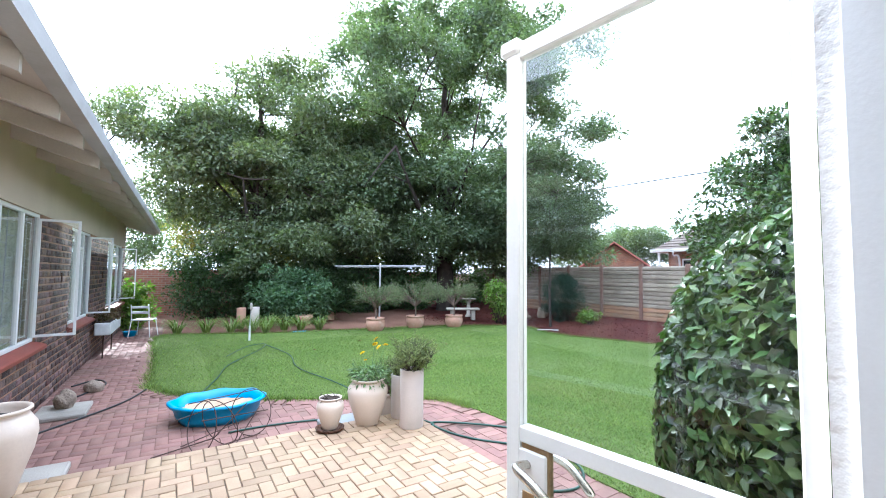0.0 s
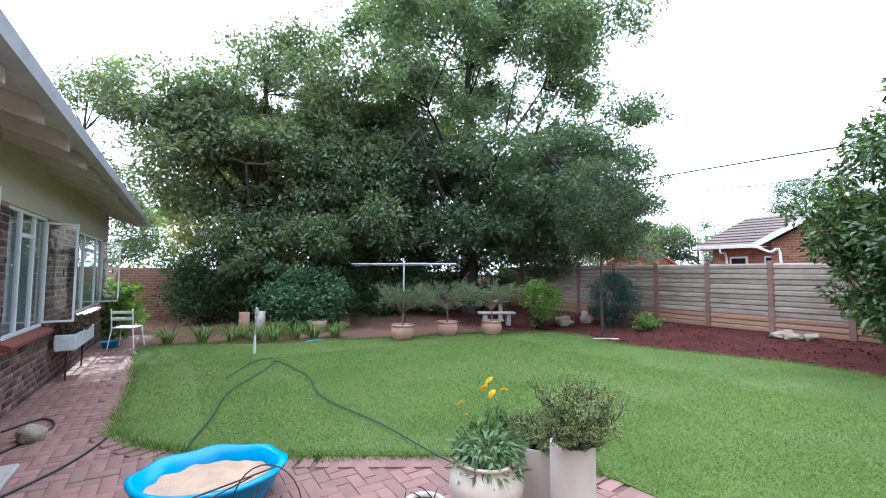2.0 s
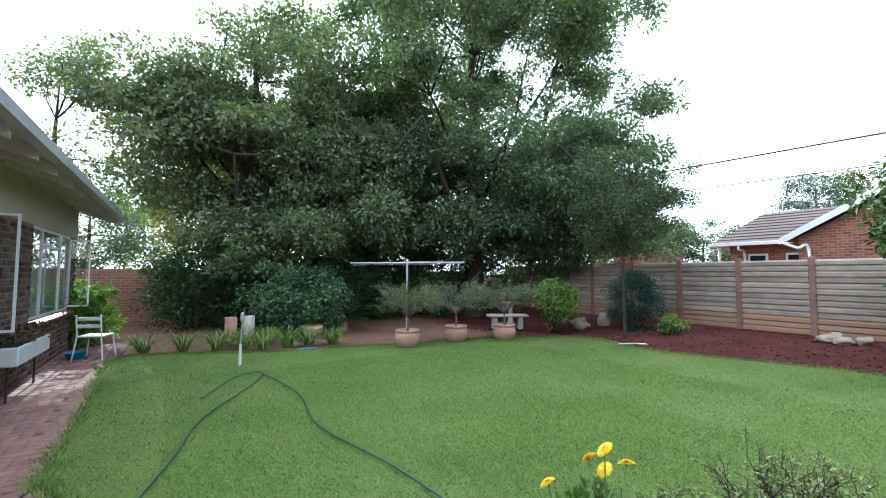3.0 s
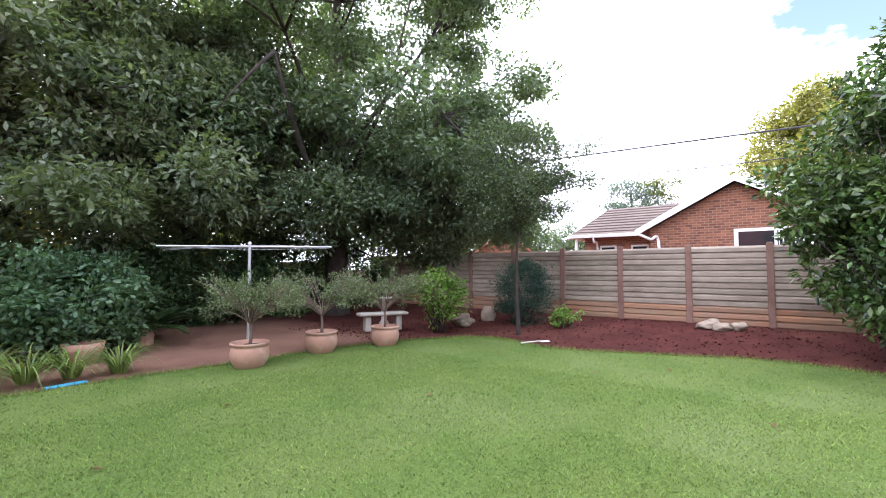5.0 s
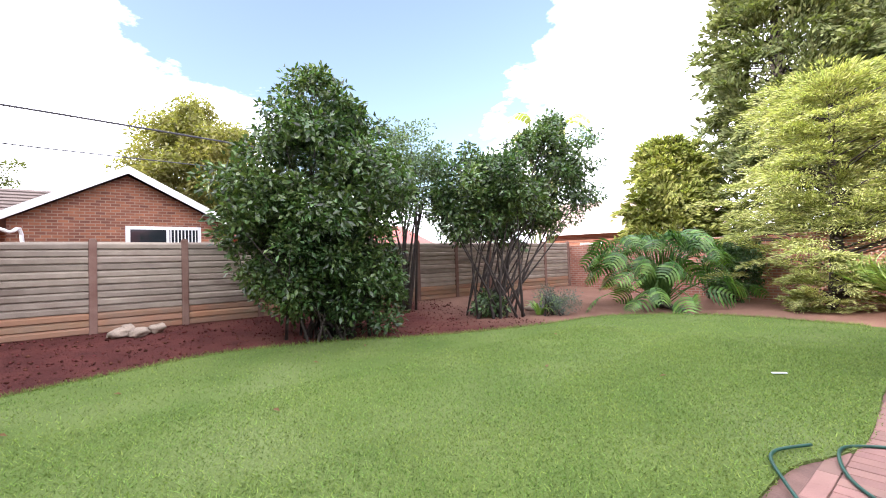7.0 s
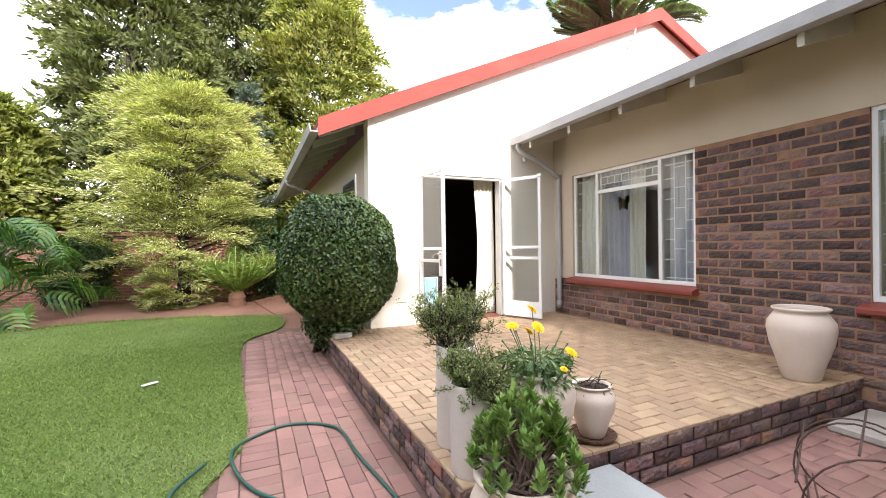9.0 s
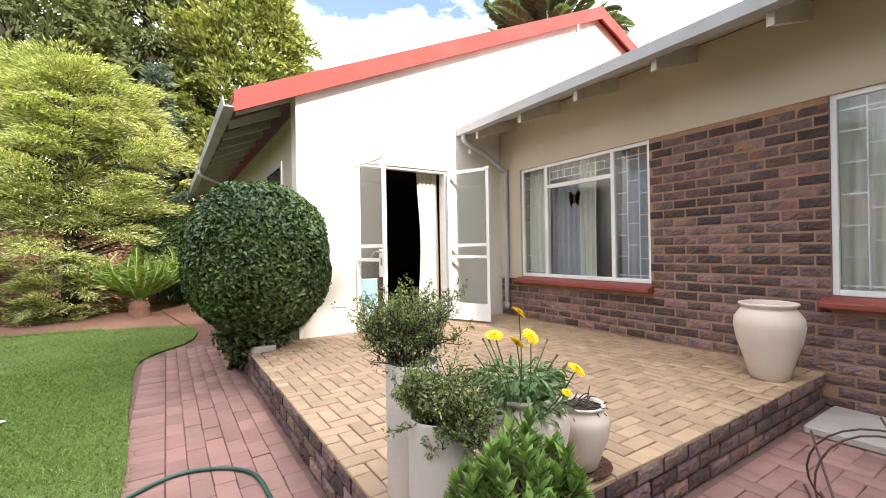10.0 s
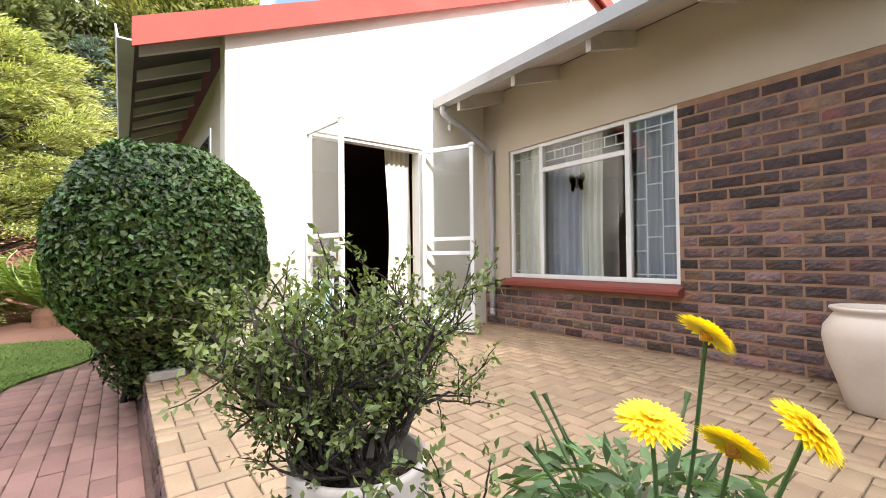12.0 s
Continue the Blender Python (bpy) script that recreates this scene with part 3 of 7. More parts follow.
def shrub(at, crowns, leaf_mat, label, seed, stems=10, clumps=120, per=60, leaf=0.09, wide=0.5, clump_r=0.3, category="shrub", name="shrub", bark=None,
          stem_r=0.02, inner=0.45, low=-1.0, flat=0.75, lumps=0.22, base=0.12, group="", gaps=-1.0):
    """Several stems from one base, and a crown of leaf clumps."""
    r = np.random.default_rng(seed)
    ob = thing(name, at, label, category, group)
    centres = np.concatenate([shell_clumps(r, max(3, int(clumps * s)), (cx, cy, cz), (rx, ry, rz), inner, low, lumps, seed + i)
                              for i, (cx, cy, cz, rx, ry, rz, s) in enumerate(crowns)])
    centres = thin_out(centres, gaps, seed, 1.1)
    centres[:, 2] = np.maximum(centres[:, 2], clump_r * 0.4)
    bm = bmesh.new()
    for t in centres[r.choice(len(centres), min(stems, len(centres)), replace=False)]:
        limbs(r, (r.normal() * base, r.normal() * base, -0.08), [t], stem_r * (0.7 + 0.6 * r.random()), 0.005, 0.10, 6, bm)
    part("branchwork", bm, bark or M_BARK, ob, smooth=True)
    c, d, up = clump_leaves(r, centres, clump_r * (0.6 + 0.8 * r.random(len(centres))), per, flat)
    c[:, 2] = np.maximum(c[:, 2], 0.02)
    leaf_mesh("foliage", c, d, up, leaf * (0.7 + 0.6 * r.random(len(c))), leaf * wide, leaf_mat, ob)
    return ob


# ---- ground, lawn and paving ----
GROUND = -0.26


def rise(x, y):
    """Height of the ground: level by the house, rising into the bed along the fence."""
    k = min(max((x - 10.5) / 3.0, 0.0), 1.0)
    k2 = min(max((y - 12.5) / 5.0, 0.0), 1.0)
    return GROUND + 0.27 * k * k * (3 - 2 * k) + 0.06 * k2


def lawn_outline():
    pts = [(0.2, 7.75), (0.19, 10.0), (0.2, 13.3), (1.6, 13.1), (2.8, 12.6), (4.2, 12.4), (5.6, 12.15), (7.0, 11.95), (8.6, 11.45), (9.7, 10.7), (10.0, 9.9),
           (9.65, 8.7), (10.1, 7.2), (10.7, 5.4), (10.3, 3.6), (9.3, 1.7), (8.7, -0.2), (8.3, -2.5), (6.6, -3.9), (5.0, -3.9), (3.8, -3.7), (2.95, -3.2), (3.0, -1.9),
           (3.55, -0.9), (3.56, 0.8), (3.5, 2.5), (3.75, 3.3), (3.74, 4.4), (3.55, 5.05), (2.9, 5.45), (1.9, 6.05), (1.2, 6.5), (0.55, 7.1)]
    loop = smooth_line([(x, y, 0) for x, y in pts + pts[:1]], 6)[:-1]
    return [(p.x, p.y) for p in loop]


LAWN = lawn_outline()


def in_lawn(x, y):
    """Which of the points lie inside the lawn's outline."""
    inside = np.zeros(len(x), bool)
    n = len(LAWN)
    for i in range(n):
        (xa, ya), (xb, yb) = LAWN[i], LAWN[(i + 1) % n]
        if ya != yb:
            inside ^= ((ya > y) != (yb > y)) & (x < (xb - xa) * (y - ya) / (yb - ya) + xa)
    return inside


def rise_array(x, y):
    k = np.clip((x - 10.5) / 3.0, 0, 1)
    k2 = np.clip((y - 12.5) / 5.0, 0, 1)
    return GROUND + 0.27 * k * k * (3 - 2 * k) + 0.06 * k2


def ground_sheet():
    """One sheet of soil out to the horizon, fine and clodded near by."""
    ax = np.concatenate([[-900, -300, -100, -40, -20], np.arange(-10, 26, 0.22), [40, 80, 200, 900]])
    ay = np.concatenate([[-900, -300, -100, -40, -25], np.arange(-16, 26, 0.22), [45, 80, 200, 900]])
    gx, gy = np.meshgrid(ax, ay)
    z = rise_array(gx, gy) - 0.035
    near = (gx > -10) & (gx < 26) & (gy > -16) & (gy < 26)
    rough = np.array([noise.noise(Vector((x * 1.7, y * 1.7, 0))) * 0.6 + noise.noise(Vector((x * 5, y * 5, 4))) * 0.5 for x, y in zip(gx.ravel(), gy.ravel())]).reshape(gx.shape)
    bed = np.clip((gx - 4.5) / 2, 0, 1)
    z = z + np.where(near, rough * 0.035 * bed, 0)
    house = (gx < 4.0) & (gy < 16.5) & near
    z = np.where(house, GROUND - 0.06, z)
    v = np.stack([gx, gy, z], -1).reshape(-1, 3)
    nx, ny = len(ax), len(ay)
    i = (np.arange(ny - 1)[:, None] * nx + np.arange(nx - 1)[None]).ravel()
    f = np.stack([i, i + 1, i + nx + 1, i + nx], 1)
    ob = fast("ground", v, f, M_SOIL)
    for p in ob.data.polygons:
        p.use_smooth = True
    return tagged(ob, "dug red-brown garden soil with clods and bare patches", "ground", kind="structure")


ground_sheet()


def lawn_sheet():
    bm = bmesh.new()
    top = [bm.verts.new((x, y, rise(x, y) + 0.012)) for x, y in LAWN]
    low = [bm.verts.new((x, y, rise(x, y) - 0.10)) for x, y in LAWN]
    bm.faces.new(top)
    for i in range(len(LAWN)):
        j = (i + 1) % len(LAWN)
        bm.faces.new((low[i], low[j], top[j], top[i]))
    bmesh.ops.triangulate(bm, faces=[f for f in bm.faces if len(f.verts) > 4])
    bmesh.ops.recalc_face_normals(bm, faces=bm.faces)
    return setting("lawn", bm, M_LAWN, "mown green lawn with paler dry patches", "lawn")


lawn = lawn_sheet()


def grass(n, x0, x1, y0, y1, height, width, seed):
    r = np.random.default_rng(seed)
    x, y = x0 + (x1 - x0) * r.random(n), y0 + (y1 - y0) * r.random(n)
    keep = in_lawn(x + r.normal(size=n) * 0.02, y + r.normal(size=n) * 0.02)
    x, y = x[keep], y[keep]
    n = len(x)
    z = rise_array(x, y) + 0.008
    a, h = 2 * np.pi * r.random(n), height * (0.5 + 0.9 * r.random(n))
    lean = 0.9 * r.normal(size=(n, 2)) * h[:, None]
    v = np.empty((n, 3, 3))
    v[:, 0] = np.stack([x - np.cos(a) * width, y - np.sin(a) * width, z], 1)
    v[:, 1] = np.stack([x + np.cos(a) * width, y + np.sin(a) * width, z], 1)
    v[:, 2] = np.stack([x + lean[:, 0], y + lean[:, 1], z + h], 1)
    return v.reshape(-1, 3)


grass_v = np.concatenate([grass(210000, 1.0, 8.0, -1.0, 11.0, 0.022, 0.0042, 1), grass(150000, 0.0, 11.0, -4.2, 13.5, 0.024, 0.006, 2),
                          grass(60000, 2.9, 6.0, -1.5, 7.0, 0.022, 0.004, 3)])


def edge_grass(per, height, width, seed):
    """Longer, untidy blades along the lawn's edge."""
    r = np.random.default_rng(seed)
    e = np.array(LAWN)
    f = np.roll(e, -1, 0)
    t = r.random((len(e), per, 1))
    p = (e[:, None] * (1 - t) + f[:, None] * t).reshape(-1, 2) + r.normal(size=(len(e) * per, 2)) * 0.045
    p = p[(p[:, 0] > 4.2) | (p[:, 1] > 4.5)]
    n = len(p)
    z = rise_array(p[:, 0], p[:, 1]) - 0.02
    a, h = 2 * np.pi * r.random(n), height * (0.4 + r.random(n))
    lean = 0.7 * r.normal(size=(n, 2)) * h[:, None]
    v = np.empty((n, 3, 3))
    v[:, 0] = np.stack([p[:, 0] - np.cos(a) * width, p[:, 1] - np.sin(a) * width, z], 1)
    v[:, 1] = np.stack([p[:, 0] + np.cos(a) * width, p[:, 1] + np.sin(a) * width, z], 1)
    v[:, 2] = np.stack([p[:, 0] + lean[:, 0], p[:, 1] + lean[:, 1], z + h], 1)
    return v.reshape(-1, 3)


grass_v = np.concatenate([grass_v, edge_grass(170, 0.075, 0.005, 4)])
tagged(fast("grass", grass_v, np.arange(len(grass_v)).reshape(-1, 3), M_GRASS), "short green lawn grass", "grass", kind="stuff")


def clods(n, seed):
    """Loose clods of soil over the dug beds."""
    r = np.random.default_rng(seed)
    x, y = 4.0 + 9.4 * r.random(n), -8.0 + 23.0 * r.random(n)
    keep = ~in_lawn(x, y) & (x > 8.3) & (y > -1.2)
    x, y = x[keep], y[keep]
    n = len(x)
    s = 0.007 + 0.026 * r.random(n) ** 4
    c = np.stack([x, y, rise_array(x, y) - 0.03 + s * 0.3], 1)
    base = np.array([[1, 0, 0], [-1, 0, 0], [0, 1, 0], [0, -1, 0], [0, 0, 0.8], [0, 0, -0.8]])
    v = c[:, None] + base[None] * s[:, None, None] * (0.6 + 0.8 * r.random((n, 6, 1)))
    tri = np.array([[0, 2, 4], [2, 1, 4], [1, 3, 4], [3, 0, 4], [2, 0, 5], [1, 2, 5], [3, 1, 5], [0, 3, 5]])
    f = (np.arange(n)[:, None, None] * 6 + tri[None]).reshape(-1, 3)
    return tagged(fast("soil_clods", v.reshape(-1, 3), f, M_CLOD), "loose red-brown clods on the dug bed", "soil", kind="stuff")


clods(26000, 5)

# ---- the house: gabled front ----
WALL_Y, WALL_X, SIDE_X = 0.27, -1.0, 2.01
DOOR_L, DOOR_R, DOOR_TOP = -0.08, 1.25, 2.11
RIDGE_X, RIDGE_Z, EAVE_X, EAVE_Z = -3.42, 5.30, 2.67, 2.62
FAR_X, BACK_Y = -9.5, -9.0


def roof_z(x):
    return RIDGE_Z - abs(x - RIDGE_X) * (RIDGE_Z - EAVE_Z) / (EAVE_X - RIDGE_X)


def gable_wall():
    bm = bmesh.new()
    t = WALL_Y - 0.23
    top = lambda x: roof_z(x) - 0.06
    for x0, x1, z0, hole in ((FAR_X, RIDGE_X, -0.4, 0), (RIDGE_X, DOOR_L, -0.4, 0), (DOOR_L, DOOR_R, DOOR_TOP, 1), (DOOR_R, SIDE_X, -0.4, 0)):
        extrude_y([(x0, z0), (x1, z0), (x1, top(x1)), (x0, top(x0))], t, WALL_Y, bm)
    return setting("wall_gable", bm, M_PLASTER, "sunlit cream-white plastered gable wall", "wall")


gable_wall()
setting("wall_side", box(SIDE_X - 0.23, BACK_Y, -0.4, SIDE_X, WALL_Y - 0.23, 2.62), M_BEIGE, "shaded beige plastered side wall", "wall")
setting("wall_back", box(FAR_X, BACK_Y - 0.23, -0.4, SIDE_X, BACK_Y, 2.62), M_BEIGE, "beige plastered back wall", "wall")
setting("wall_room", box(-2.4, -4.2, -0.05, SIDE_X - 0.23, -4.0, 2.6), M_ROOM_SHADE, "inner wall of the room, near black to stand for shade", "wall")
setting("wall_room_side", box(-2.5, -4.2, -0.05, -2.4, 0.04, 2.6), M_ROOM_SHADE, "inner side wall, near black to stand for shade", "wall")
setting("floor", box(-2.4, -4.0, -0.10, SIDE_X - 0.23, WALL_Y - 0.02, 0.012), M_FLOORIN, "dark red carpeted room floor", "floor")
setting("ceiling", box(-2.5, -4.2, 2.6, SIDE_X - 0.23, 0.04, 2.66), M_ROOM_SHADE, "room ceiling, near black to stand for shade", "ceiling")
setting("door_reveal", box(DOOR_R - 0.003, WALL_Y - 0.235, 0.012, DOOR_R + 0.02, WALL_Y + 0.004, DOOR_TOP), M_REVEAL, "rough white plaster reveal beside the doorway", "trim")


def gable_roof():
    ob = thing("roof", (0, 0, 0), "gabled roof with red barge boards and exposed rafters", "roof", kind="structure")
    for side in (1, -1):
        xe = RIDGE_X + side * (EAVE_X - RIDGE_X)
        a, b = (RIDGE_X, RIDGE_Z), (xe, EAVE_Z)
        part("roof_slope", extrude_y([(a[0], a[1]), (b[0], b[1]), (b[0], b[1] + 0.05), (a[0], a[1] + 0.05)], BACK_Y - 0.3, WALL_Y + 0.12), M_ROOF_RED, ob)
        part("barge_board", extrude_y([(a[0], a[1] - 0.15), (b[0] + side * 0.0, b[1] - 0.15), (b[0], b[1] + 0.075), (a[0], a[1] + 0.075)], WALL_Y + 0.124, WALL_Y + 0.155), M_ROOF_RED, ob, "red painted barge board")
        for k in range(14):
            y = WALL_Y - 0.15 - k * 0.62
            x1 = SIDE_X if side > 0 else 2 * RIDGE_X - SIDE_X
            part("rafter", extrude_y([(x1, roof_z(x1) - 0.005), (b[0] - side * 0.05, b[1] + 0.015), (b[0] - side * 0.05, b[1] - 0.10), (x1, roof_z(x1) - 0.13)], y - 0.025, y + 0.025), M_ROOF_WHITE, ob)
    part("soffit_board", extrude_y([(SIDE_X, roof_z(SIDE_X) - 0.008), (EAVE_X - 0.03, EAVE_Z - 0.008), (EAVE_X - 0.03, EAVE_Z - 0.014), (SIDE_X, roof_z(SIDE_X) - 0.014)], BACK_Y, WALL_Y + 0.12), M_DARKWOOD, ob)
    return ob


gable_roof()


def gutter(parent, x, z, y0, y1, side):
    """A box gutter with its lip."""
    s = side
    return part("gutter", extrude_y([(x, z), (x + s * 0.11, z + 0.0), (x + s * 0.125, z + 0.10), (x + s * 0.113, z + 0.10), (x + s * 0.10, z + 0.012), (x + s * 0.01, z + 0.012), (x + s * 0.01, z + 0.10), (x, z + 0.10)], y0, y1),
                M_GUTTER, parent, "white painted gutter")


east_gutter = thing("gutter_side", (0, 0, 0), "white gutter along the side eave with a bent downpipe", "gutter", kind="structure")
gutter(east_gutter, EAVE_X - 0.02, EAVE_Z - 0.09, BACK_Y, WALL_Y + 0.10, 1)
part("downpipe", tube(smooth_line([(2.72, -3.6, 2.55), (2.72, -3.6, 2.42), (2.35, -3.6, 2.28), (2.08, -3.6, 2.15), (2.06, -3.6, 1.9), (2.06, -3.6, 0.0)], 4), 0.035, 8), M_GUTTER, east_gutter, smooth=True)


def door_leaf(name, hinge, turn, label, handed):
    """A glazed steel door leaf, hinged at its origin and reaching along its own x."""
    ob = thing(name, hinge, label, "door", kind="structure", turn=turn)
    w, top, d = 0.64, 2.09, 0.018
    bm = box(0, -d, 0.03, 0.030, d, top, 0.004)
    box(w - 0.045, -d, 0.03, w, d, top, 0.004, bm)
    for z0, z1 in ((top - 0.045, top - 0.0005), (1.035, 1.075), (0.875, 0.915), (0.03, 0.055)):
        box(0.030, -d + 0.001, z0, w - 0.045, d - 0.001, z1, 0.003, bm)
    part("leaf_frame", bm, M_WHITE, ob)
    part("kick_panel", box(0.030, -0.008, 0.055, w - 0.045, 0.008, 0.26, 0.002), M_WHITE, ob)
    for z0, z1 in ((1.075, top - 0.045), (0.26, 0.875), (0.915, 1.035)):
        if z0 == 0.915 and handed > 0:
            part("lock_plate", box(w - 0.13, -0.010, 0.916, w - 0.046, 0.010, 1.034, 0.002), M_BRASS, ob, "brass lock plate")
            p = part("glass_pane", box(0.030, -0.002, z0, w - 0.13, 0.002, z1), M_GLASS, ob)
        else:
            p = part("glass_pane", box(0.030, -0.002, z0, w - 0.045, 0.002, z1), M_GLASS, ob)
        p.visible_shadow = False
    if handed > 0:
        part("lock_case", box(w - 0.125, -0.016, 0.70, w - 0.03, 0.016, 1.02, 0.004), M_WHITE, ob)
        for s in (1, -1):
            part("handle", tube(smooth_line([(w - 0.07, s * 0.015, 0.985), (w - 0.07, s * 0.06, 0.99), (w - 0.13, s * 0.075, 0.975), (w - 0.20, s * 0.068, 0.93)], 5), [0.011] * 15 + [0.008], 8), M_CHROME, ob, "worn chrome lever handle", True)
            part("keyhole_plate", box(w - 0.09, s * 0.017 - 0.001, 0.83, w - 0.055, s * 0.017 + 0.002, 0.92, 0.0008), M_BRASS, ob, "brass keyhole plate")
    for z in (0.3, 1.75):
        part("hinge", tube([(0.0, 0.0, z), (0.0, 0.0, z + 0.1)], 0.012, 8), M_WHITE, ob)
    part("top_catch", box(w - 0.05, -0.03, top - 0.03, w + 0.015, 0.03, top + 0.012, 0.008), M_WHITE, ob)
    return ob


door_leaf("door_1", (DOOR_R + 0.05, WALL_Y + 0.022, 0.0), 98.0, "white steel glazed door leaf standing open, with lever handle", 1)
door_leaf("door_2", (DOOR_L + 0.02, WALL_Y + 0.03, 0.0), 115.0, "white steel glazed door leaf standing open beside the downpipe", 0)
dfr = thing("door_frame", (0, 0, 0), "white steel door frame", "door frame", kind="structure")
part("jamb", box(DOOR_L, WALL_Y - 0.13, 0.012, DOOR_L + 0.035, WALL_Y - 0.03, DOOR_TOP, 0.003), M_WHITE, dfr)
part("jamb", box(DOOR_R - 0.022, WALL_Y - 0.13, 0.012, DOOR_R - 0.001, WALL_Y - 0.03, DOOR_TOP, 0.003), M_WHITE, dfr)
part("head", box(DOOR_L + 0.035, WALL_Y - 0.13, DOOR_TOP - 0.035, DOOR_R - 0.022, WALL_Y - 0.03, DOOR_TOP, 0.003), M_WHITE, dfr)


def drape(name, x0, x1, y, z0, z1, folds, amp, mat, label, gather=0.0, along="x"):
    """A hanging curtain in folds; gather draws it in towards one edge at mid height."""
    nx, nz = folds * 8, 24
    u, w = np.meshgrid(np.linspace(0, 1, nx), np.linspace(0, 1, nz))
    pull = gather * np.sin(np.pi * np.clip(1 - w, 0, 1)) ** 2
    a = x0 + (x1 - x0) * u * (1 - pull)
    b = y + amp * np.sin(2 * np.pi * folds * u + 0.6 * np.sin(5 * w)) * (0.6 + 0.4 * (1 - w))
    z = z0 + (z1 - z0) * w
    v = np.stack([a, b, z] if along == "x" else [b, a, z], -1).reshape(-1, 3)
    i = (np.arange(nz - 1)[:, None] * nx + np.arange(nx - 1)[None]).ravel()
    ob = fast(name, v, np.stack([i, i + 1, i + nx + 1, i + nx], 1), mat)
    for p in ob.data.polygons:
        p.use_smooth = True
    sol = ob.modifiers.new("thick", "SOLIDIFY")
    sol.thickness = 0.004
    return tagged(ob, label, "curtain")


drape("curtain", DOOR_L + 0.0, 0.26, WALL_Y - 0.30, 0.03, 2.3, 5, 0.03, M_CURTAIN, "white curtain drawn back at the open doorway", 0.14)
drape("curtain", DOOR_R + 0.10, DOOR_R + 0.34, WALL_Y - 0.30, 0.03, 2.3, 4, 0.03, M_CURTAIN, "white curtain drawn back at the open doorway", -0.1)
drape("towel", 0.98, 1.17, WALL_Y - 0.16, 0.13, 0.62, 2, 0.012, M_TOWEL, "pale blue towel hanging beside the doorway")
rail = thing("towel_rail", (0, 0, 0), "small white towel stand beside the doorway", "rail")
part("bar", tube([(0.96, WALL_Y - 0.16, 0.63), (1.19, WALL_Y - 0.16, 0.63)], 0.008, 8), M_WHITE, rail)
part("leg", tube([(0.965, WALL_Y - 0.16, 0.012), (0.965, WALL_Y - 0.16, 0.63)], 0.008, 8), M_WHITE, rail)
part("leg", tube([(1.185, WALL_Y - 0.16, 0.012), (1.185, WALL_Y - 0.16, 0.63)], 0.008, 8), M_WHITE, rail)
bracket = thing("aerial_bracket", (-2.75, WALL_Y, 4.55), "thin metal aerial bracket on the gable wall", "bracket")
part("arm", tube([(0, 0.0, 0.35), (0, 0.16, 0.30), (0.05, 0.16, -0.1)], 0.012, 6), M_STEEL, bracket)
part("stay", tube([(0.02, 0.0, 0.0), (0.02, 0.16, 0.22)], 0.009, 6), M_STEEL, bracket)
swin = thing("window_side", (0, 0, 0), "small window in the side wall under the eave", "window", kind="structure")
part("window_frame", box(SIDE_X - 0.02, -1.45, 1.25, SIDE_X + 0.012, -0.45, 2.18, 0.004), M_GUTTER, swin)
part("pane", box(SIDE_X + 0.0125, -1.38, 1.32, SIDE_X + 0.016, -0.52, 2.11), M_DARKGLASS, swin)

# ---- the house: long wing, in its own frame (wall face at x = 0, running along y) ----
WING = pose(-1.055, 0.0, 0.0, 0, 0, -1.05)
WING_END, WING_TOP = 15.75, 2.78
WINDOWS = [(0.72, 2.71), (4.17, 7.05), (8.7, 10.35), (12.4, 15.2)]
SILL_Z, HEAD_Z = 0.60, 2.13


def wing_thing(name, label, category, kind="structure", group=""):
    ob = new(name)
    ob.empty_display_size = 0.1
    ob.matrix_basis = WING.copy()
    return tagged(ob, label, category, group, kind)


wing = wing_thing("wall_wing", "long low wing, beige plaster above brown face brick", "wall")
edges = [WALL_Y] + [e for w in WINDOWS for e in w] + [WING_END]
bm = box(-0.23, WALL_Y, HEAD_Z, 0, WING_END, 2.895)
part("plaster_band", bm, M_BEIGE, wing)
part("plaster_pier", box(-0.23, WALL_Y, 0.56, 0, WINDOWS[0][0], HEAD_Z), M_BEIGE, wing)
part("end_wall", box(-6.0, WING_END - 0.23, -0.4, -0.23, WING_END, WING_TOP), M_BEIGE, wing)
bm = box(-0.23, WALL_Y, -0.4, -0.008, WING_END, SILL_Z - 0.06)
for a, b in zip([w[1] for w in WINDOWS], [w[0] for w in WINDOWS[1:]] + [WING_END]):
    box(-0.23, a, SILL_Z - 0.06, -0.008, b, HEAD_Z, 0, bm)
part("mortar_bed", bm, M_MORTAR, wing)


